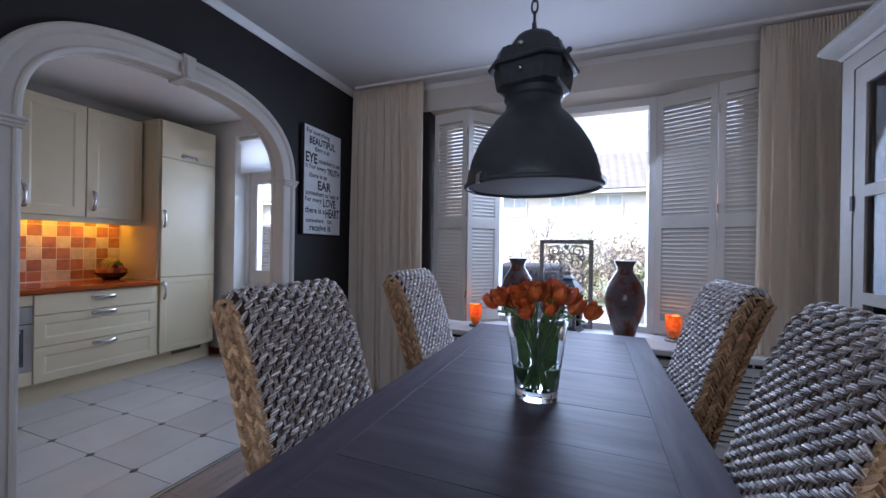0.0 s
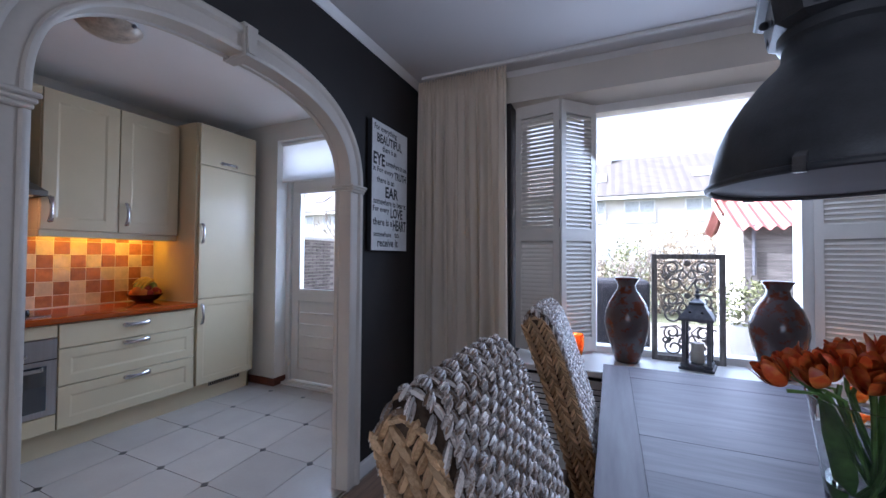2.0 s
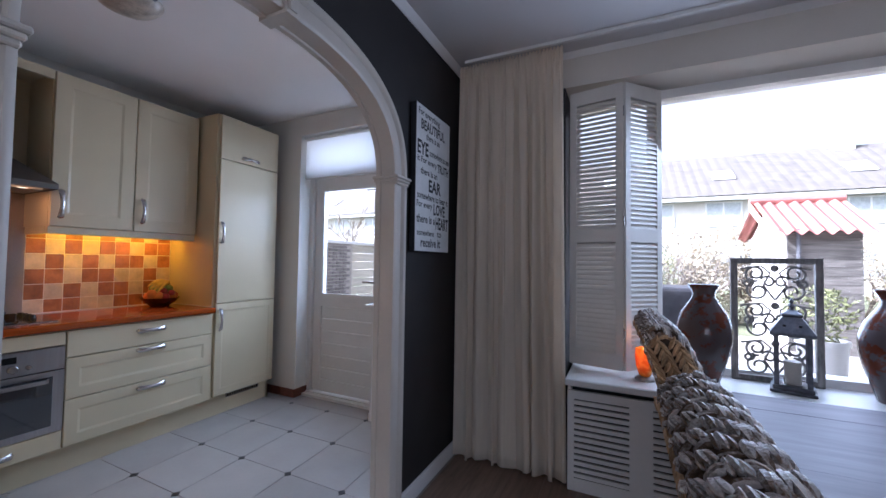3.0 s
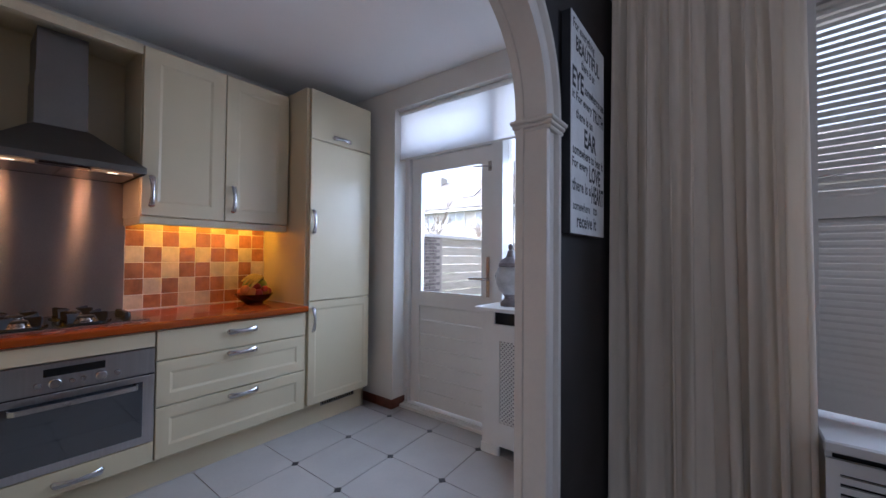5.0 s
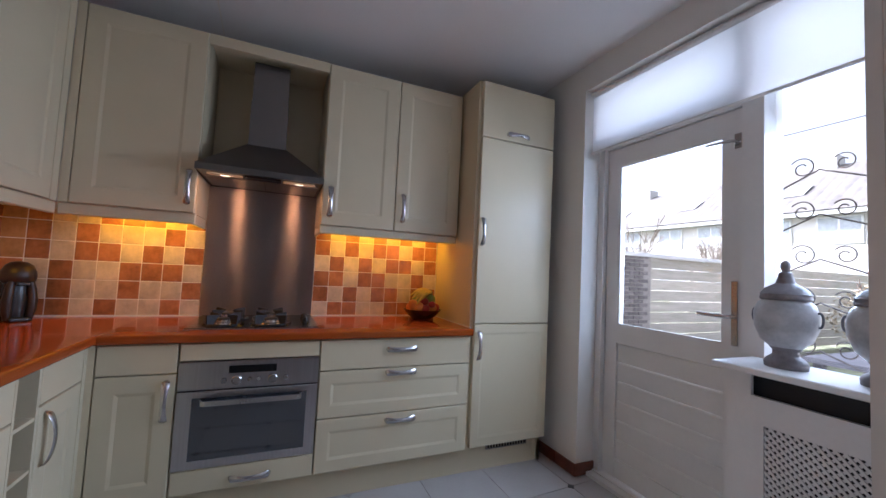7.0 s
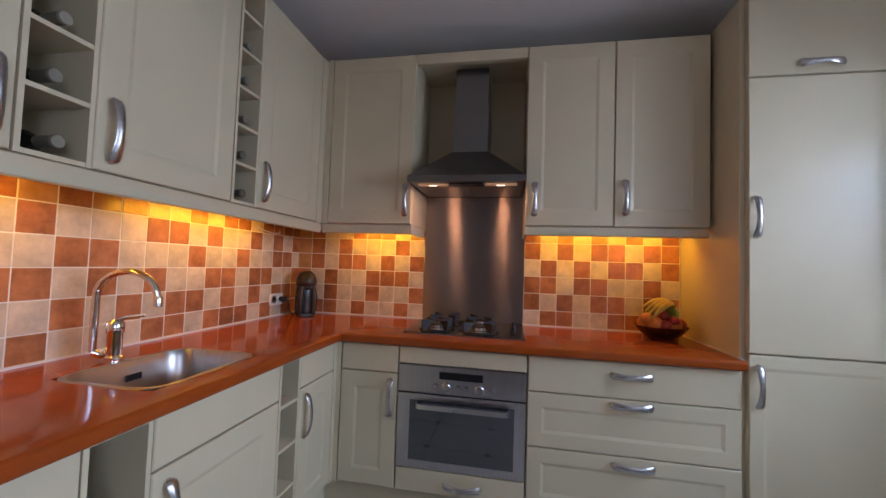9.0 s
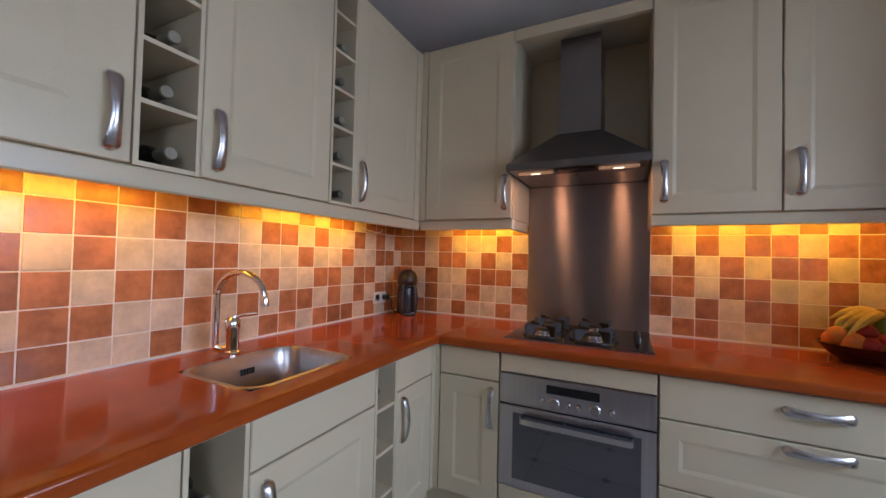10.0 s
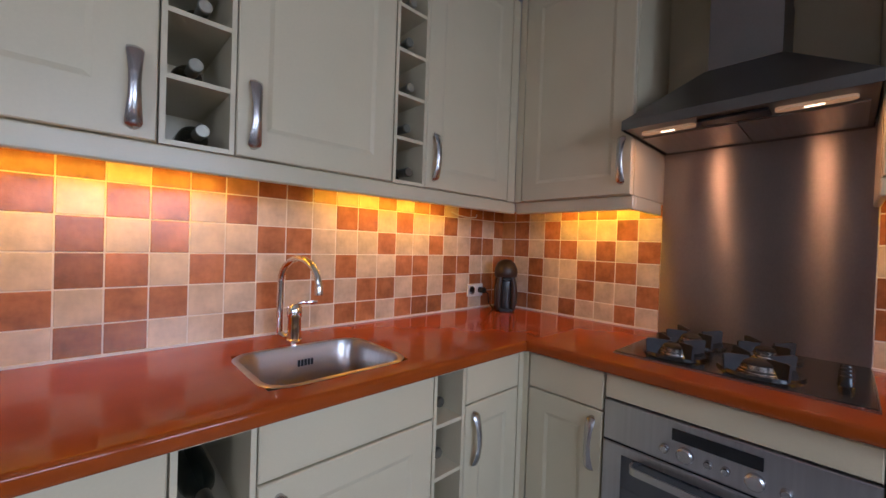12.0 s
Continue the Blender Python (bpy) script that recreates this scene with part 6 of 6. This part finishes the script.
bmesh.ops.translate(bm, verts=bm.verts, vec=(0.277, 0.0175, 0.97))
part("outlet", bm, M_FLATBLACK, so)
pg = thing("power_plug", "black plug and cable in the socket", "plug", (0.213, 0.03, 0.97))
part("plug", tube([(0.213, 0.019, 0.97), (0.213, 0.055, 0.97)], 0.017, 12), M_PLASTIC, pg, smooth=True)
part("cable", tube([(0.213, 0.05, 0.97), (0.205, 0.075, 0.955), (0.19, 0.07, 0.90), (0.175, 0.09, WT + 0.004), (0.16, 0.09, WT + 0.004)], 0.0035, 6), M_PLASTIC, pg, smooth=True)
solid("lamp_cable", tube([(0.46, 0.02, 1.392), (0.43, 0.05, 1.374), (0.38, 0.07, 1.366), (0.31, 0.06, 1.372), (0.27, 0.03, 1.392)], 0.003, 6), M_WHITEP, "white cable loop under the wall cabinet", "cable", smooth=True, at=(0.36, 0.05, 1.37))

fb = (0.20, 2.205)
bw = thing("fruit_bowl", "dark red glazed fruit bowl", "bowl", (*fb, WT))
part("bowl", lathe([(0, 0), (0.06, 0), (0.062, 0.008), (0.095, 0.03), (0.125, 0.065), (0.128, 0.070), (0.122, 0.070), (0.092, 0.036), (0, 0.02)], (*fb, WT), 40), M_BOWL, bw, smooth=True)
rng = random.Random(4)
for nm, lab, cat, m, c, r, s in (("orange", "ripe orange in the fruit bowl", "fruit", M_ORANGE, (0.065, -0.05, 0.085), 0.037, 1), ("orange", "ripe orange in the fruit bowl", "fruit", M_ORANGE, (0.075, 0.035, 0.083), 0.036, 1), ("orange", "ripe orange in the fruit bowl", "fruit", M_ORANGE, (0.01, -0.085, 0.082), 0.034, 1), ("apple", "red apple in the fruit bowl", "fruit", M_APPLE, (0.085, -0.01, 0.08), 0.030, 0.92), ("apple", "red apple in the fruit bowl", "fruit", M_APPLE, (0.03, 0.0, 0.118), 0.033, 0.92), ("apple", "red apple in the fruit bowl", "fruit", M_APPLE, (0.04, 0.075, 0.085), 0.032, 0.92), ("orange", "ripe orange in the fruit bowl", "fruit", M_ORANGE, (-0.04, 0.05, 0.10), 0.036, 1), ("pear", "green pear in the fruit bowl", "fruit", M_GRAPE, (-0.03, -0.03, 0.13), 0.036, 1.15), ("pear", "green pear in the fruit bowl", "fruit", M_GRAPE, (0.0, 0.06, 0.135), 0.030, 1.1), ("kiwi", "brown kiwi on top of the fruit", "fruit", M_KIWI, (-0.035, 0.055, 0.178), 0.028, 0.9), ("kiwi", "brown kiwi on top of the fruit", "fruit", M_KIWI, (-0.05, 0.005, 0.172), 0.027, 0.9), ("apple", "red apple in the fruit bowl", "fruit", M_APPLE, (0.095, 0.03, 0.108), 0.024, 0.95), ("orange", "ripe orange in the fruit bowl", "fruit", M_ORANGE, (0.05, -0.085, 0.105), 0.033, 1)):
    p = (fb[0] + c[0], fb[1] + c[1], WT + c[2])
    solid(nm, ball(p, r, seg=18, s=(1, 1, s)), m, lab, cat, smooth=True, at=p, group="fruit in the bowl")
ban = thing("banana_bunch", "bunch of yellow bananas on the fruit", "bananas", (fb[0], fb[1], WT + 0.14))
for k in range(4):
    a = Vector((fb[0] - 0.03, fb[1] + 0.075, WT + 0.168))
    b = Vector((fb[0] + 0.095 - 0.030 * k, fb[1] - 0.075 - 0.006 * k, WT + 0.112 + 0.016 * k))
    ctl = (a + b) / 2 + Vector((0.040 - 0.016 * k, 0.02, 0.085 - 0.006 * k))
    pts = [a * (1 - t) ** 2 + ctl * 2 * t * (1 - t) + b * t * t for t in [q / 9 for q in range(10)]]
    part("banana", tube(pts, 0.015, 8, radii=[0.004, 0.006, 0.0125, 0.0155, 0.0165, 0.0165, 0.0155, 0.013, 0.008, 0.003]), M_BANANA, ban, smooth=True)


def bottle():
    c = thing("wine_bottle", "dark wine bottle lying in the rack", "bottle", (0, 0, 0), "wine bottles")
    bm = lathe([(0, 0), (0.034, 0), (0.0365, 0.006), (0.0365, 0.185), (0.030, 0.212), (0.016, 0.235), (0.0145, 0.25), (0.0145, 0.262)], (0, 0, 0), 24)
    part("glass", bm, M_BOTTLE, c, smooth=True, local=True)
    part("foil", lathe([(0.0150, 0.25), (0.0152, 0.298), (0.0165, 0.30), (0.0165, 0.308), (0.0145, 0.311), (0, 0.311)], (0, 0, 0), 20), M_FOIL, c, "metal foil capsule", smooth=True, local=True)
    return c


bt = bottle()
spots = []
rack_h = (UT - 0.012 - UB - 0.012) / 6
for u, k, tip in ((1.6485, 0, 0.345), (1.6485, 1, 0.35), (1.6485, 2, 0.34), (1.6485, 3, 0.34), (1.0, 0, 0.34), (1.0, 1, 0.345), (1.0, 2, 0.335), (1.0, 3, 0.345), (1.0, 4, 0.335)):
    spots.append((u + (0.008 if k % 2 else -0.010), tip, UB + rack_h * k + 0.012 + 0.0372))
for u, z in ((1.646, 0.152 + 2 * 0.2247 + 0.012 + 0.0372), (0.9935, 0.152 + 3 * 0.168 + 0.012 + 0.0372), (0.9935, 0.152 + 2 * 0.168 + 0.012 + 0.0372)):
    spots.append((u, 0.555, z))
for u, tip, z in spots[1:]:
    copy_thing(bt, pose(u, tip - 0.311, z, -90, 0, 0))
bt.matrix_basis = pose(spots[0][0], spots[0][1] - 0.311, spots[0][2], -90, 0, 0)

# ---- outdoors ----
G = -0.12
ground = structure("ground", B(-160, 160, 3.42, 320, G - 0.2, G), M_LAWN, "garden ground reaching the horizon")
structure("pavement_terrace", B(-6, 9, 3.42, 9.5, G + 0.001, G + 0.03), M_PAVE, "grey concrete terrace paving")
structure("ground_street", B(-160, 160, -320, -4.75, G - 0.2, G), M_PAVE, "paved street side")

# brick wall and slatted fence beside the back door
bwl = thing("garden_brick_wall", "low grey-brown brick garden wall with coping", "wall", (-1.9, 6.2, G))
part("core", B(-2.06, -1.84, 5.15, 7.05, G, 1.60), M_MORTAR, bwl)
part("coping", B(-2.10, -1.80, 5.10, 9.4, 1.60, 1.66, b=0.006), M_POT, bwl)
bme = bmesh.new()
box(bme, 0, 0.014, 0, 0.205, 0, 0.055, b=0.003)
bmesh_brick = bpy.data.meshes.new("brick")
bme.to_mesh(bmesh_brick), bme.free()
bmesh_brick.materials.append(M_BRICK)
for j in range(26):
    for i in range(10):
        y = 5.155 + 0.215 * i - (0.107 if j % 2 else 0)
        if 5.05 < y < 6.86:
            o = new("brick", bmesh_brick)
            o.parent, o.location = bwl, (-1.842 + 1.9, y - 6.2, 0.02 + 0.0665 * j)
fen = thing("garden_fence", "pale weathered horizontal plank fence", "fence", (-1.9, 8.0, G))
for k in range(9):
    part("plank", B(-1.90, -1.88, 7.06, 9.35, G + 0.06 + 0.185 * k, G + 0.236 + 0.185 * k, b=0.003), M_FENCE, fen)
    part("plank", B(-1.90 + 0.045, -1.88 + 0.045, 9.4, 15.5, G + 0.06 + 0.185 * k, G + 0.236 + 0.185 * k, b=0.003), M_FENCE, fen)
for y in (7.12, 8.2, 9.38, 11.4, 13.4, 15.5):
    part("post", B(-1.99, -1.90, y - 0.045, y + 0.045, G, 1.62), M_FENCE, fen)

# iron trellis before the kitchen window
tr = thing("iron_trellis", "tall rusty wrought-iron garden trellis with scrolls", "trellis", (1.78, 3.9, G))
X0, X1, YT = 1.41, 2.16, 3.9
part("frame", tube([(X0, YT, G), (X0, YT, 2.07), (X1, YT, 2.07), (X1, YT, G)], 0.006, 6), M_WIRE, tr)
tc = (X0 + X1) / 2
for z in (1.86, 1.62, 1.38, 1.15, 0.9):
    for sx in (-1, 1):
        for dx, r in ((0.27, 0.06), (0.10, 0.05)):
            part("scroll", tube([(x, YT, q) for x, q in scroll(tc + sx * dx, z, r, 0.6, 1.3, sx)], 0.004, 5), M_WIRE, tr)
        part("bar", tube([(tc, YT, z - 0.1), (tc + sx * 0.2, YT, z - 0.02), (tc + sx * 0.365, YT, z - 0.10)], 0.005, 5), M_WIRE, tr)
    part("leaf_tip", tube([(tc, YT, z), (tc, YT, z + 0.04), (tc, YT, z + 0.10)], 0.01, 6, radii=[0.008, 0.018, 0.002]), M_WIRE, tr)

# dark tarpaulined garden table under the kitchen window and storage box before the dining window
solid("garden_storage_box", B(3.40, 4.13, 4.35, 4.95, G + 0.03, 1.05, b=0.03, seg=2), M_RATTANDK, "dark woven plastic garden storage box", "storage box", at=(3.7, 4.65, G + 0.03))
solid("garden_table", boxes((0.95, 2.3, 5.2, 6.4, 0.62, 0.66), (1.0, 1.06, 5.25, 5.31, G + 0.03, 0.62), (2.2, 2.26, 5.25, 5.31, G + 0.03, 0.62), (1.0, 1.06, 6.3, 6.36, G + 0.03, 0.62), (2.2, 2.26, 6.3, 6.36, G + 0.03, 0.62)), M_RATTANDK, "dark grey garden table on the terrace", "table", at=(1.6, 5.8, G + 0.03))
pt = thing("potted_shrub", "green shrub in a white garden pot", "plant", (4.93, 4.55, G + 0.03))
part("pot", lathe([(0, 0), (0.12, 0), (0.155, 0.72), (0.165, 0.72), (0.165, 0.76), (0.145, 0.76), (0.14, 0.68), (0, 0.68)], (4.93, 4.55, G + 0.03), 32), M_POT, pt, smooth=True)


def leaves(c, r, n, size, seed, flat=1.0):
    rg = random.Random(seed)
    vs, fs = [], []
    for _ in range(n):
        while True:
            p = Vector((rg.uniform(-1, 1), rg.uniform(-1, 1), rg.uniform(-1, 1)))
            if 0.25 < p.length < 1 and noise.noise(p * 2.3 + Vector((seed, 0, 0))) > -0.18:
                break
        q = Vector(c) + Vector((p.x * r[0], p.y * r[1], p.z * r[2]))
        d = Vector((rg.uniform(-1, 1), rg.uniform(-1, 1), rg.uniform(-1, 1))).normalized()
        e = d.orthogonal().normalized() * size * 0.35
        s = size * rg.uniform(0.6, 1.3)
        b = len(vs)
        vs += [q - d * s, q + e, q + d * s, q - e]
        fs.append((b, b + 1, b + 2, b + 3))
    me = bpy.data.meshes.new("tmp")
    me.from_pydata(vs, [], fs)
    bm = bmesh.new()
    bm.from_mesh(me)
    bpy.data.meshes.remove(me)
    return bm


def branch(bm, p, d, r, depth, rg, spread=0.55, n=3):
    L = r * 24 * rg.uniform(0.8, 1.2)
    q = p + d * L
    m = (p + q) / 2 + Vector((rg.uniform(-1, 1), rg.uniform(-1, 1), rg.uniform(-0.4, 0.6))) * L * 0.08
    tube([p, m, q], r, 5, bm, radii=[r, r * 0.85, r * 0.68], caps=False)
    if depth == 0:
        return
    for _ in range(n):
        e = (d + Vector((rg.uniform(-1, 1), rg.uniform(-1, 1), rg.uniform(-0.35, 0.9))) * spread).normalized()
        branch(bm, p + (q - p) * rg.uniform(0.55, 1.0), e, r * rg.uniform(0.55, 0.72), depth - 1, rg, spread, n)


part("foliage", leaves((4.93, 4.6, 0.86), (0.26, 0.24, 0.24), 500, 0.035, 5), M_LEAF, pt)
for x, y, h, sd in ((-4.5, 13, 0.062, 1), (-1.0, 17, 0.07, 2), (2.6, 15.5, 0.06, 3), (-9, 16, 0.07, 4), (7.5, 14, 0.055, 6)):
    tre = thing("bare_tree", "leafless garden tree with fine twigs", "tree", (x, y, G), "bare trees")
    rg = random.Random(sd)
    bm = bmesh.new()
    branch(bm, Vector((x, y, G)), Vector((0.03, 0, 1)), h, 5, rg, 0.62, 3)
    part("trunk", bm, M_TRUNK, tre)
for x, y, r, sd, m, nn in ((4.15, 10.6, (0.55, 0.5, 1.0), 21, M_LEAF, 900), (4.9, 11.4, (1.1, 0.7, 1.15), 26, M_TWIG, 2600), (6.1, 11.6, (1.3, 0.8, 1.25), 22, M_TWIG, 3600), (3.0, 12.2, (1.1, 0.8, 0.9), 23, M_TWIG, 2400), (8.3, 12.5, (1.2, 0.9, 1.4), 24, M_TWIG, 2600), (-0.5, 12.5, (1.2, 0.8, 0.8), 25, M_TWIG, 1800)):
    shb = thing("garden_shrub", "dense tangled garden shrub in early spring", "shrub", (x, y, G), "garden shrubs")
    part("crown", leaves((x, y, G + r[2] * 0.95), r, nn, 0.06, sd), m, shb)
    bm = bmesh.new()
    rg = random.Random(sd)
    for _ in range(7):
        branch(bm, Vector((x + rg.uniform(-0.3, 0.3), y + rg.uniform(-0.2, 0.2), G)), Vector((rg.uniform(-0.4, 0.4), rg.uniform(-0.3, 0.3), 1)).normalized(), 0.03, 3, rg, 0.5, 3)
    part("stems", bm, M_TRUNK, shb)

# shed with red corrugated roof
HX0, HX1, HY, HYB = 5.87, 6.75, 8.3, 10.1
shd = thing("garden_shed", "grey boarded garden shed with red corrugated roof", "shed", (6.9, 9.3, G))
part("core", B(HX0 + 0.02, HX1 - 0.02, HY + 0.02, HYB, G, 1.82), M_SHED, shd)
for k in range(14):
    part("board", B(HX0, HX1, HY - 0.004 * (k % 2), HY + 0.02, G + 0.137 * k, G + 0.130 + 0.137 * k), M_SHED, shd)
part("gable", extrude_poly([(HX0, HY + 0.02, 1.82), (HX0, HYB, 1.82), (HX0, (HY + HYB) / 2, 2.35)], (0.03, 0, 0)), M_HOUSE, shd, "pale boarded gable")
part("side_wall", B(HX0 - 0.012, HX0 + 0.018, HY + 0.021, HYB, G, 1.819), M_HOUSE, shd, "pale side wall")
for s, nm in ((1, "roof_sheet"), (-1, "roof_sheet")):
    bm = bmesh.new()
    n = 56
    ya, yb, za, zb = (HY - 0.22, (HY + HYB) / 2, 1.78, 2.42) if s > 0 else (HYB + 0.22, (HY + HYB) / 2, 1.78, 2.42)
    rows = []
    for i in range(n + 1):
        x = HX0 - 0.20 + (HX1 - HX0 + 0.35) * i / n
        o = 0.034 * math.sin(2 * math.pi * i / 8)
        rows.append([bm.verts.new((x, y, z + o + t)) for y, z, t in ((ya, za, 0), (yb, zb, 0), (yb, zb, -0.008), (ya, za, -0.008))])
    for a, b in zip(rows, rows[1:]):
        for k in range(4):
            bm.faces.new((a[k], a[(k + 1) % 4], b[(k + 1) % 4], b[k]))
    part(nm, bm, M_REDROOF, shd, "red corrugated roof sheet", smooth=True)
part("ridge_cap", tube([(HX0 - 0.26, (HY + HYB) / 2, 2.44), (HX1 + 0.16, (HY + HYB) / 2, 2.44)], 0.07, 8), M_REDROOF, shd)
part("barge_board", extrude_poly([(HX0 - 0.27, HY - 0.22, 1.66), (HX0 - 0.27, HY - 0.22, 1.78), (HX0 - 0.27, (HY + HYB) / 2, 2.42), (HX0 - 0.27, (HY + HYB) / 2, 2.28)], (0.02, 0, 0)), M_FENCE, shd)
part("downpipe", tube([(HX0 + 0.12, HY - 0.06, 1.85), (HX0 + 0.12, HY - 0.06, 1.0)], 0.03, 8), M_ZINC, shd)

# row of houses across the gardens
hs = thing("terraced_houses", "pale two-storey row of houses with tiled roof and dormer windows", "house", (4, 30, G))
HW0, HW1, HFY, EV, RZ = -42.0, 46.0, 26.0, 5.15, 8.4
part("wall", B(HW0, HW1, HFY, HFY + 9, G, EV), M_HOUSE, hs)
bm = bmesh.new()
rows, n = [], 700
for i in range(n + 1):
    x = HW0 - 0.2 + (HW1 - HW0 + 0.4) * i / n
    o = 0.018 * (1, 0.6, -0.3, 0.3)[i % 4]
    rows.append((bm.verts.new((x, HFY - 0.45, EV - 0.05 + o)), bm.verts.new((x, HFY + 4.5, RZ + o)), bm.verts.new((x, HFY + 9.4, EV - 0.05 + o))))
for a, b in zip(rows, rows[1:]):
    bm.faces.new((a[0], b[0], b[1], a[1])), bm.faces.new((a[1], b[1], b[2], a[2]))
roof = part("roof", bm, M_ROOFT, hs, "grey pan-tiled roof")
part("gutter", B(HW0, HW1, HFY - 0.5, HFY - 0.30, EV - 0.30, EV - 0.12), M_POT, hs, "white gutter board")
for k in range(15):
    x = HW0 + 2.5 + 5.9 * k
    for zz, w in ((3.45, 1.7), (0.75, 2.2)):
        for dx in (0.0, 2.7):
            wd = part("window", B(x + dx, x + dx + w, HFY - 0.06, HFY - 0.005, zz, zz + 1.35), M_POT, hs, "white framed window")
            part("pane", boxes((x + dx + 0.08, x + dx + w / 2 - 0.04, HFY - 0.066, HFY - 0.0605, zz + 0.08, zz + 1.27), (x + dx + w / 2 + 0.04, x + dx + w - 0.08, HFY - 0.066, HFY - 0.0605, zz + 0.08, zz + 1.27)), M_WINDK, wd)
    if k % 2:
        part("chimney", B(x + 1.0, x + 2.0, HFY + 4.0, HFY + 5.0, RZ - 0.4, RZ + 0.55), M_HOUSE, roof)
    sl = (RZ - EV) / 4.95
    y0 = HFY + 1.2
    part("skylight", extrude_poly([(x + 0.6, y0, EV + sl * 1.65 + 0.04), (x + 1.7, y0, EV + sl * 1.65 + 0.04), (x + 1.7, y0 + 1.0, EV + sl * 2.65 + 0.04), (x + 0.6, y0 + 1.0, EV + sl * 2.65 + 0.04)], (0, 0, 0.06)), M_POT, roof, "white framed roof window")

# ---- pieces of floors and walls ----
PX, PYT = 0.398, 0.404


def tile_mesh(name, pts, z0, z1, material):
    bm = extrude_poly([(x, y, z0) for x, y in pts], (0, 0, z1 - z0))
    bmesh.ops.recalc_face_normals(bm, faces=bm.faces)
    me = bpy.data.meshes.new(name)
    bm.to_mesh(me), bm.free()
    me.materials.append(material)
    return me


SHEAR = -0.060
g, c = 0.0022, 0.026
oct_pts = []
for x, y in ((c, g), (PX - c, g), (PX - g, c), (PX - g, PYT - c), (PX - c, PYT - g), (c, PYT - g), (g, PYT - c), (g, c)):
    oct_pts.append((x + SHEAR * y, y))
me_tile = tile_mesh("floor_tile", oct_pts, -0.004, 0.0, M_FLOOR)
d = c - 0.003
me_inset = tile_mesh("floor_inset", [(d, 0), (0, d), (-d, 0), (0, -d)], -0.004, 0.0, M_INSET)
for i in range(-2, 4):
    for j in range(-4, 5):
        y = 2.115 + PYT * j
        x = 0.918 + PX * i + SHEAR * (y - 2.115)
        if x > 2.46 or y > 3.2 or y < -0.1 or x < -0.3:
            continue
        if x + PX < 2.475:
            o = new("floor_tile", me_tile)
            o.parent, o.location = floor_k, (x, y, 0)
        else:
            w = 2.470 - x
            if w > 0.05:
                o = new("floor_tile", tile_mesh("floor_tile", [(min(px_, w - 0.002), py_) for px_, py_ in oct_pts], -0.004, 0.0, M_FLOOR))
                o.parent, o.location = floor_k, (x, y, 0)
        if x > 0.7:
            o = new("floor_inset", me_inset)
            o.parent, o.location = floor_k, (x, y, 0)
PLANKS = {}
for i in range(19):
    for j in range(-4, 3):
        y = 1.26 * j + (0.42 * i) % 1.26
        x = 2.502 + 0.19 * i
        y0, y1 = max(y, -4.46), min(y + 1.26, 3.18)
        if y1 - y0 > 0.05 and x < 5.95:
            key = round(y1 - y0, 3)
            if key not in PLANKS:
                PLANKS[key] = tile_mesh("floor_plank", [(0.0008, 0.0008), (0.1892, 0.0008), (0.1892, key - 0.0008), (0.0008, key - 0.0008)], -0.012, 0.0, M_WOODF)
            o = new("floor_plank", PLANKS[key])
            o.parent, o.location = floor_d, (x, y0, 0)

# wall tiles: D terracotta, L cream, M ochre; columns from top row to bottom row
TP = 0.101
SINK_COLS = "DDLLDL DLDDLD LDLDDD DDDLDL DLLDLL MDLDLD DLDLDL DLDDLL MLLLDL LDLDLD LDLLDD DLDLDL LDLDLD DLLDDD DLDLLD LDLDDL DLLDLD DDDLDL DLDLDD DDLDDD".split()
HOB_COLS = "MMMDLD DDDLLD LLLDDD LDDLLL DLDLLD DLLDDL DLDDLL LDLDLD DLDLDL".split()
FAR_COLS = "DDLDDL LLDDLD DDLLDD LLDDLL DDLDDL LDDLDD DLDLLD LDLDDD DDDLDD".split()
KIND = {"D": M_TILE_D, "L": M_TILE_L, "M": M_TILE_M}


def wall_tile_mesh(w, h, kind, along_x):
    bm = bmesh.new()
    if along_x:
        box(bm, 0.0021, w - 0.0021, 0.0, 0.0055, 0.0021, h - 0.0021, b=0.0012)
    else:
        box(bm, 0.0, 0.0055, 0.0021, w - 0.0021, 0.0021, h - 0.0021, b=0.0012)
    bmesh.ops.recalc_face_normals(bm, faces=bm.faces)
    me = bpy.data.meshes.new("wall_tile")
    bm.to_mesh(me), bm.free()
    me.materials.append(KIND[kind])
    return me


MESHES = {}


def lay(parent, cols, start, step, along_x):
    for i, col in enumerate(cols):
        u = start + step * i
        for r, kind in enumerate(col):
            z0 = 0.861 + TP * (5 - r)
            h = TP if r else 0.062
            w = abs(step)
            key = (round(w, 4), h, kind, along_x)
            if key not in MESHES:
                MESHES[key] = wall_tile_mesh(w, h, kind, along_x)
            o = new("wall_tile", MESHES[key])
            o.parent = parent
            a = u if step > 0 else u - w
            o.location = (a, 0.003, z0) if along_x else (0.003, a, z0)


structure("trim_tile_bed", boxes((0.0002, 0.0070, 0.004, 0.884, 0.86, 1.43), (0.0002, 0.0070, 1.506, 2.373, 0.86, 1.43), (0.0071, 2.399, 0.0002, 0.0070, 0.86, 1.43)), M_GROUT, "cream tile grout")
lay(wall_sink, SINK_COLS, 2.010, -TP, True)
lay(wall_sink, SINK_COLS[5:9], 2.010 + 4 * TP, -TP, True)
lay(wall_hob, HOB_COLS, 0.0045, 0.0978, False)
lay(wall_hob, FAR_COLS, 1.507, 0.0958, False)
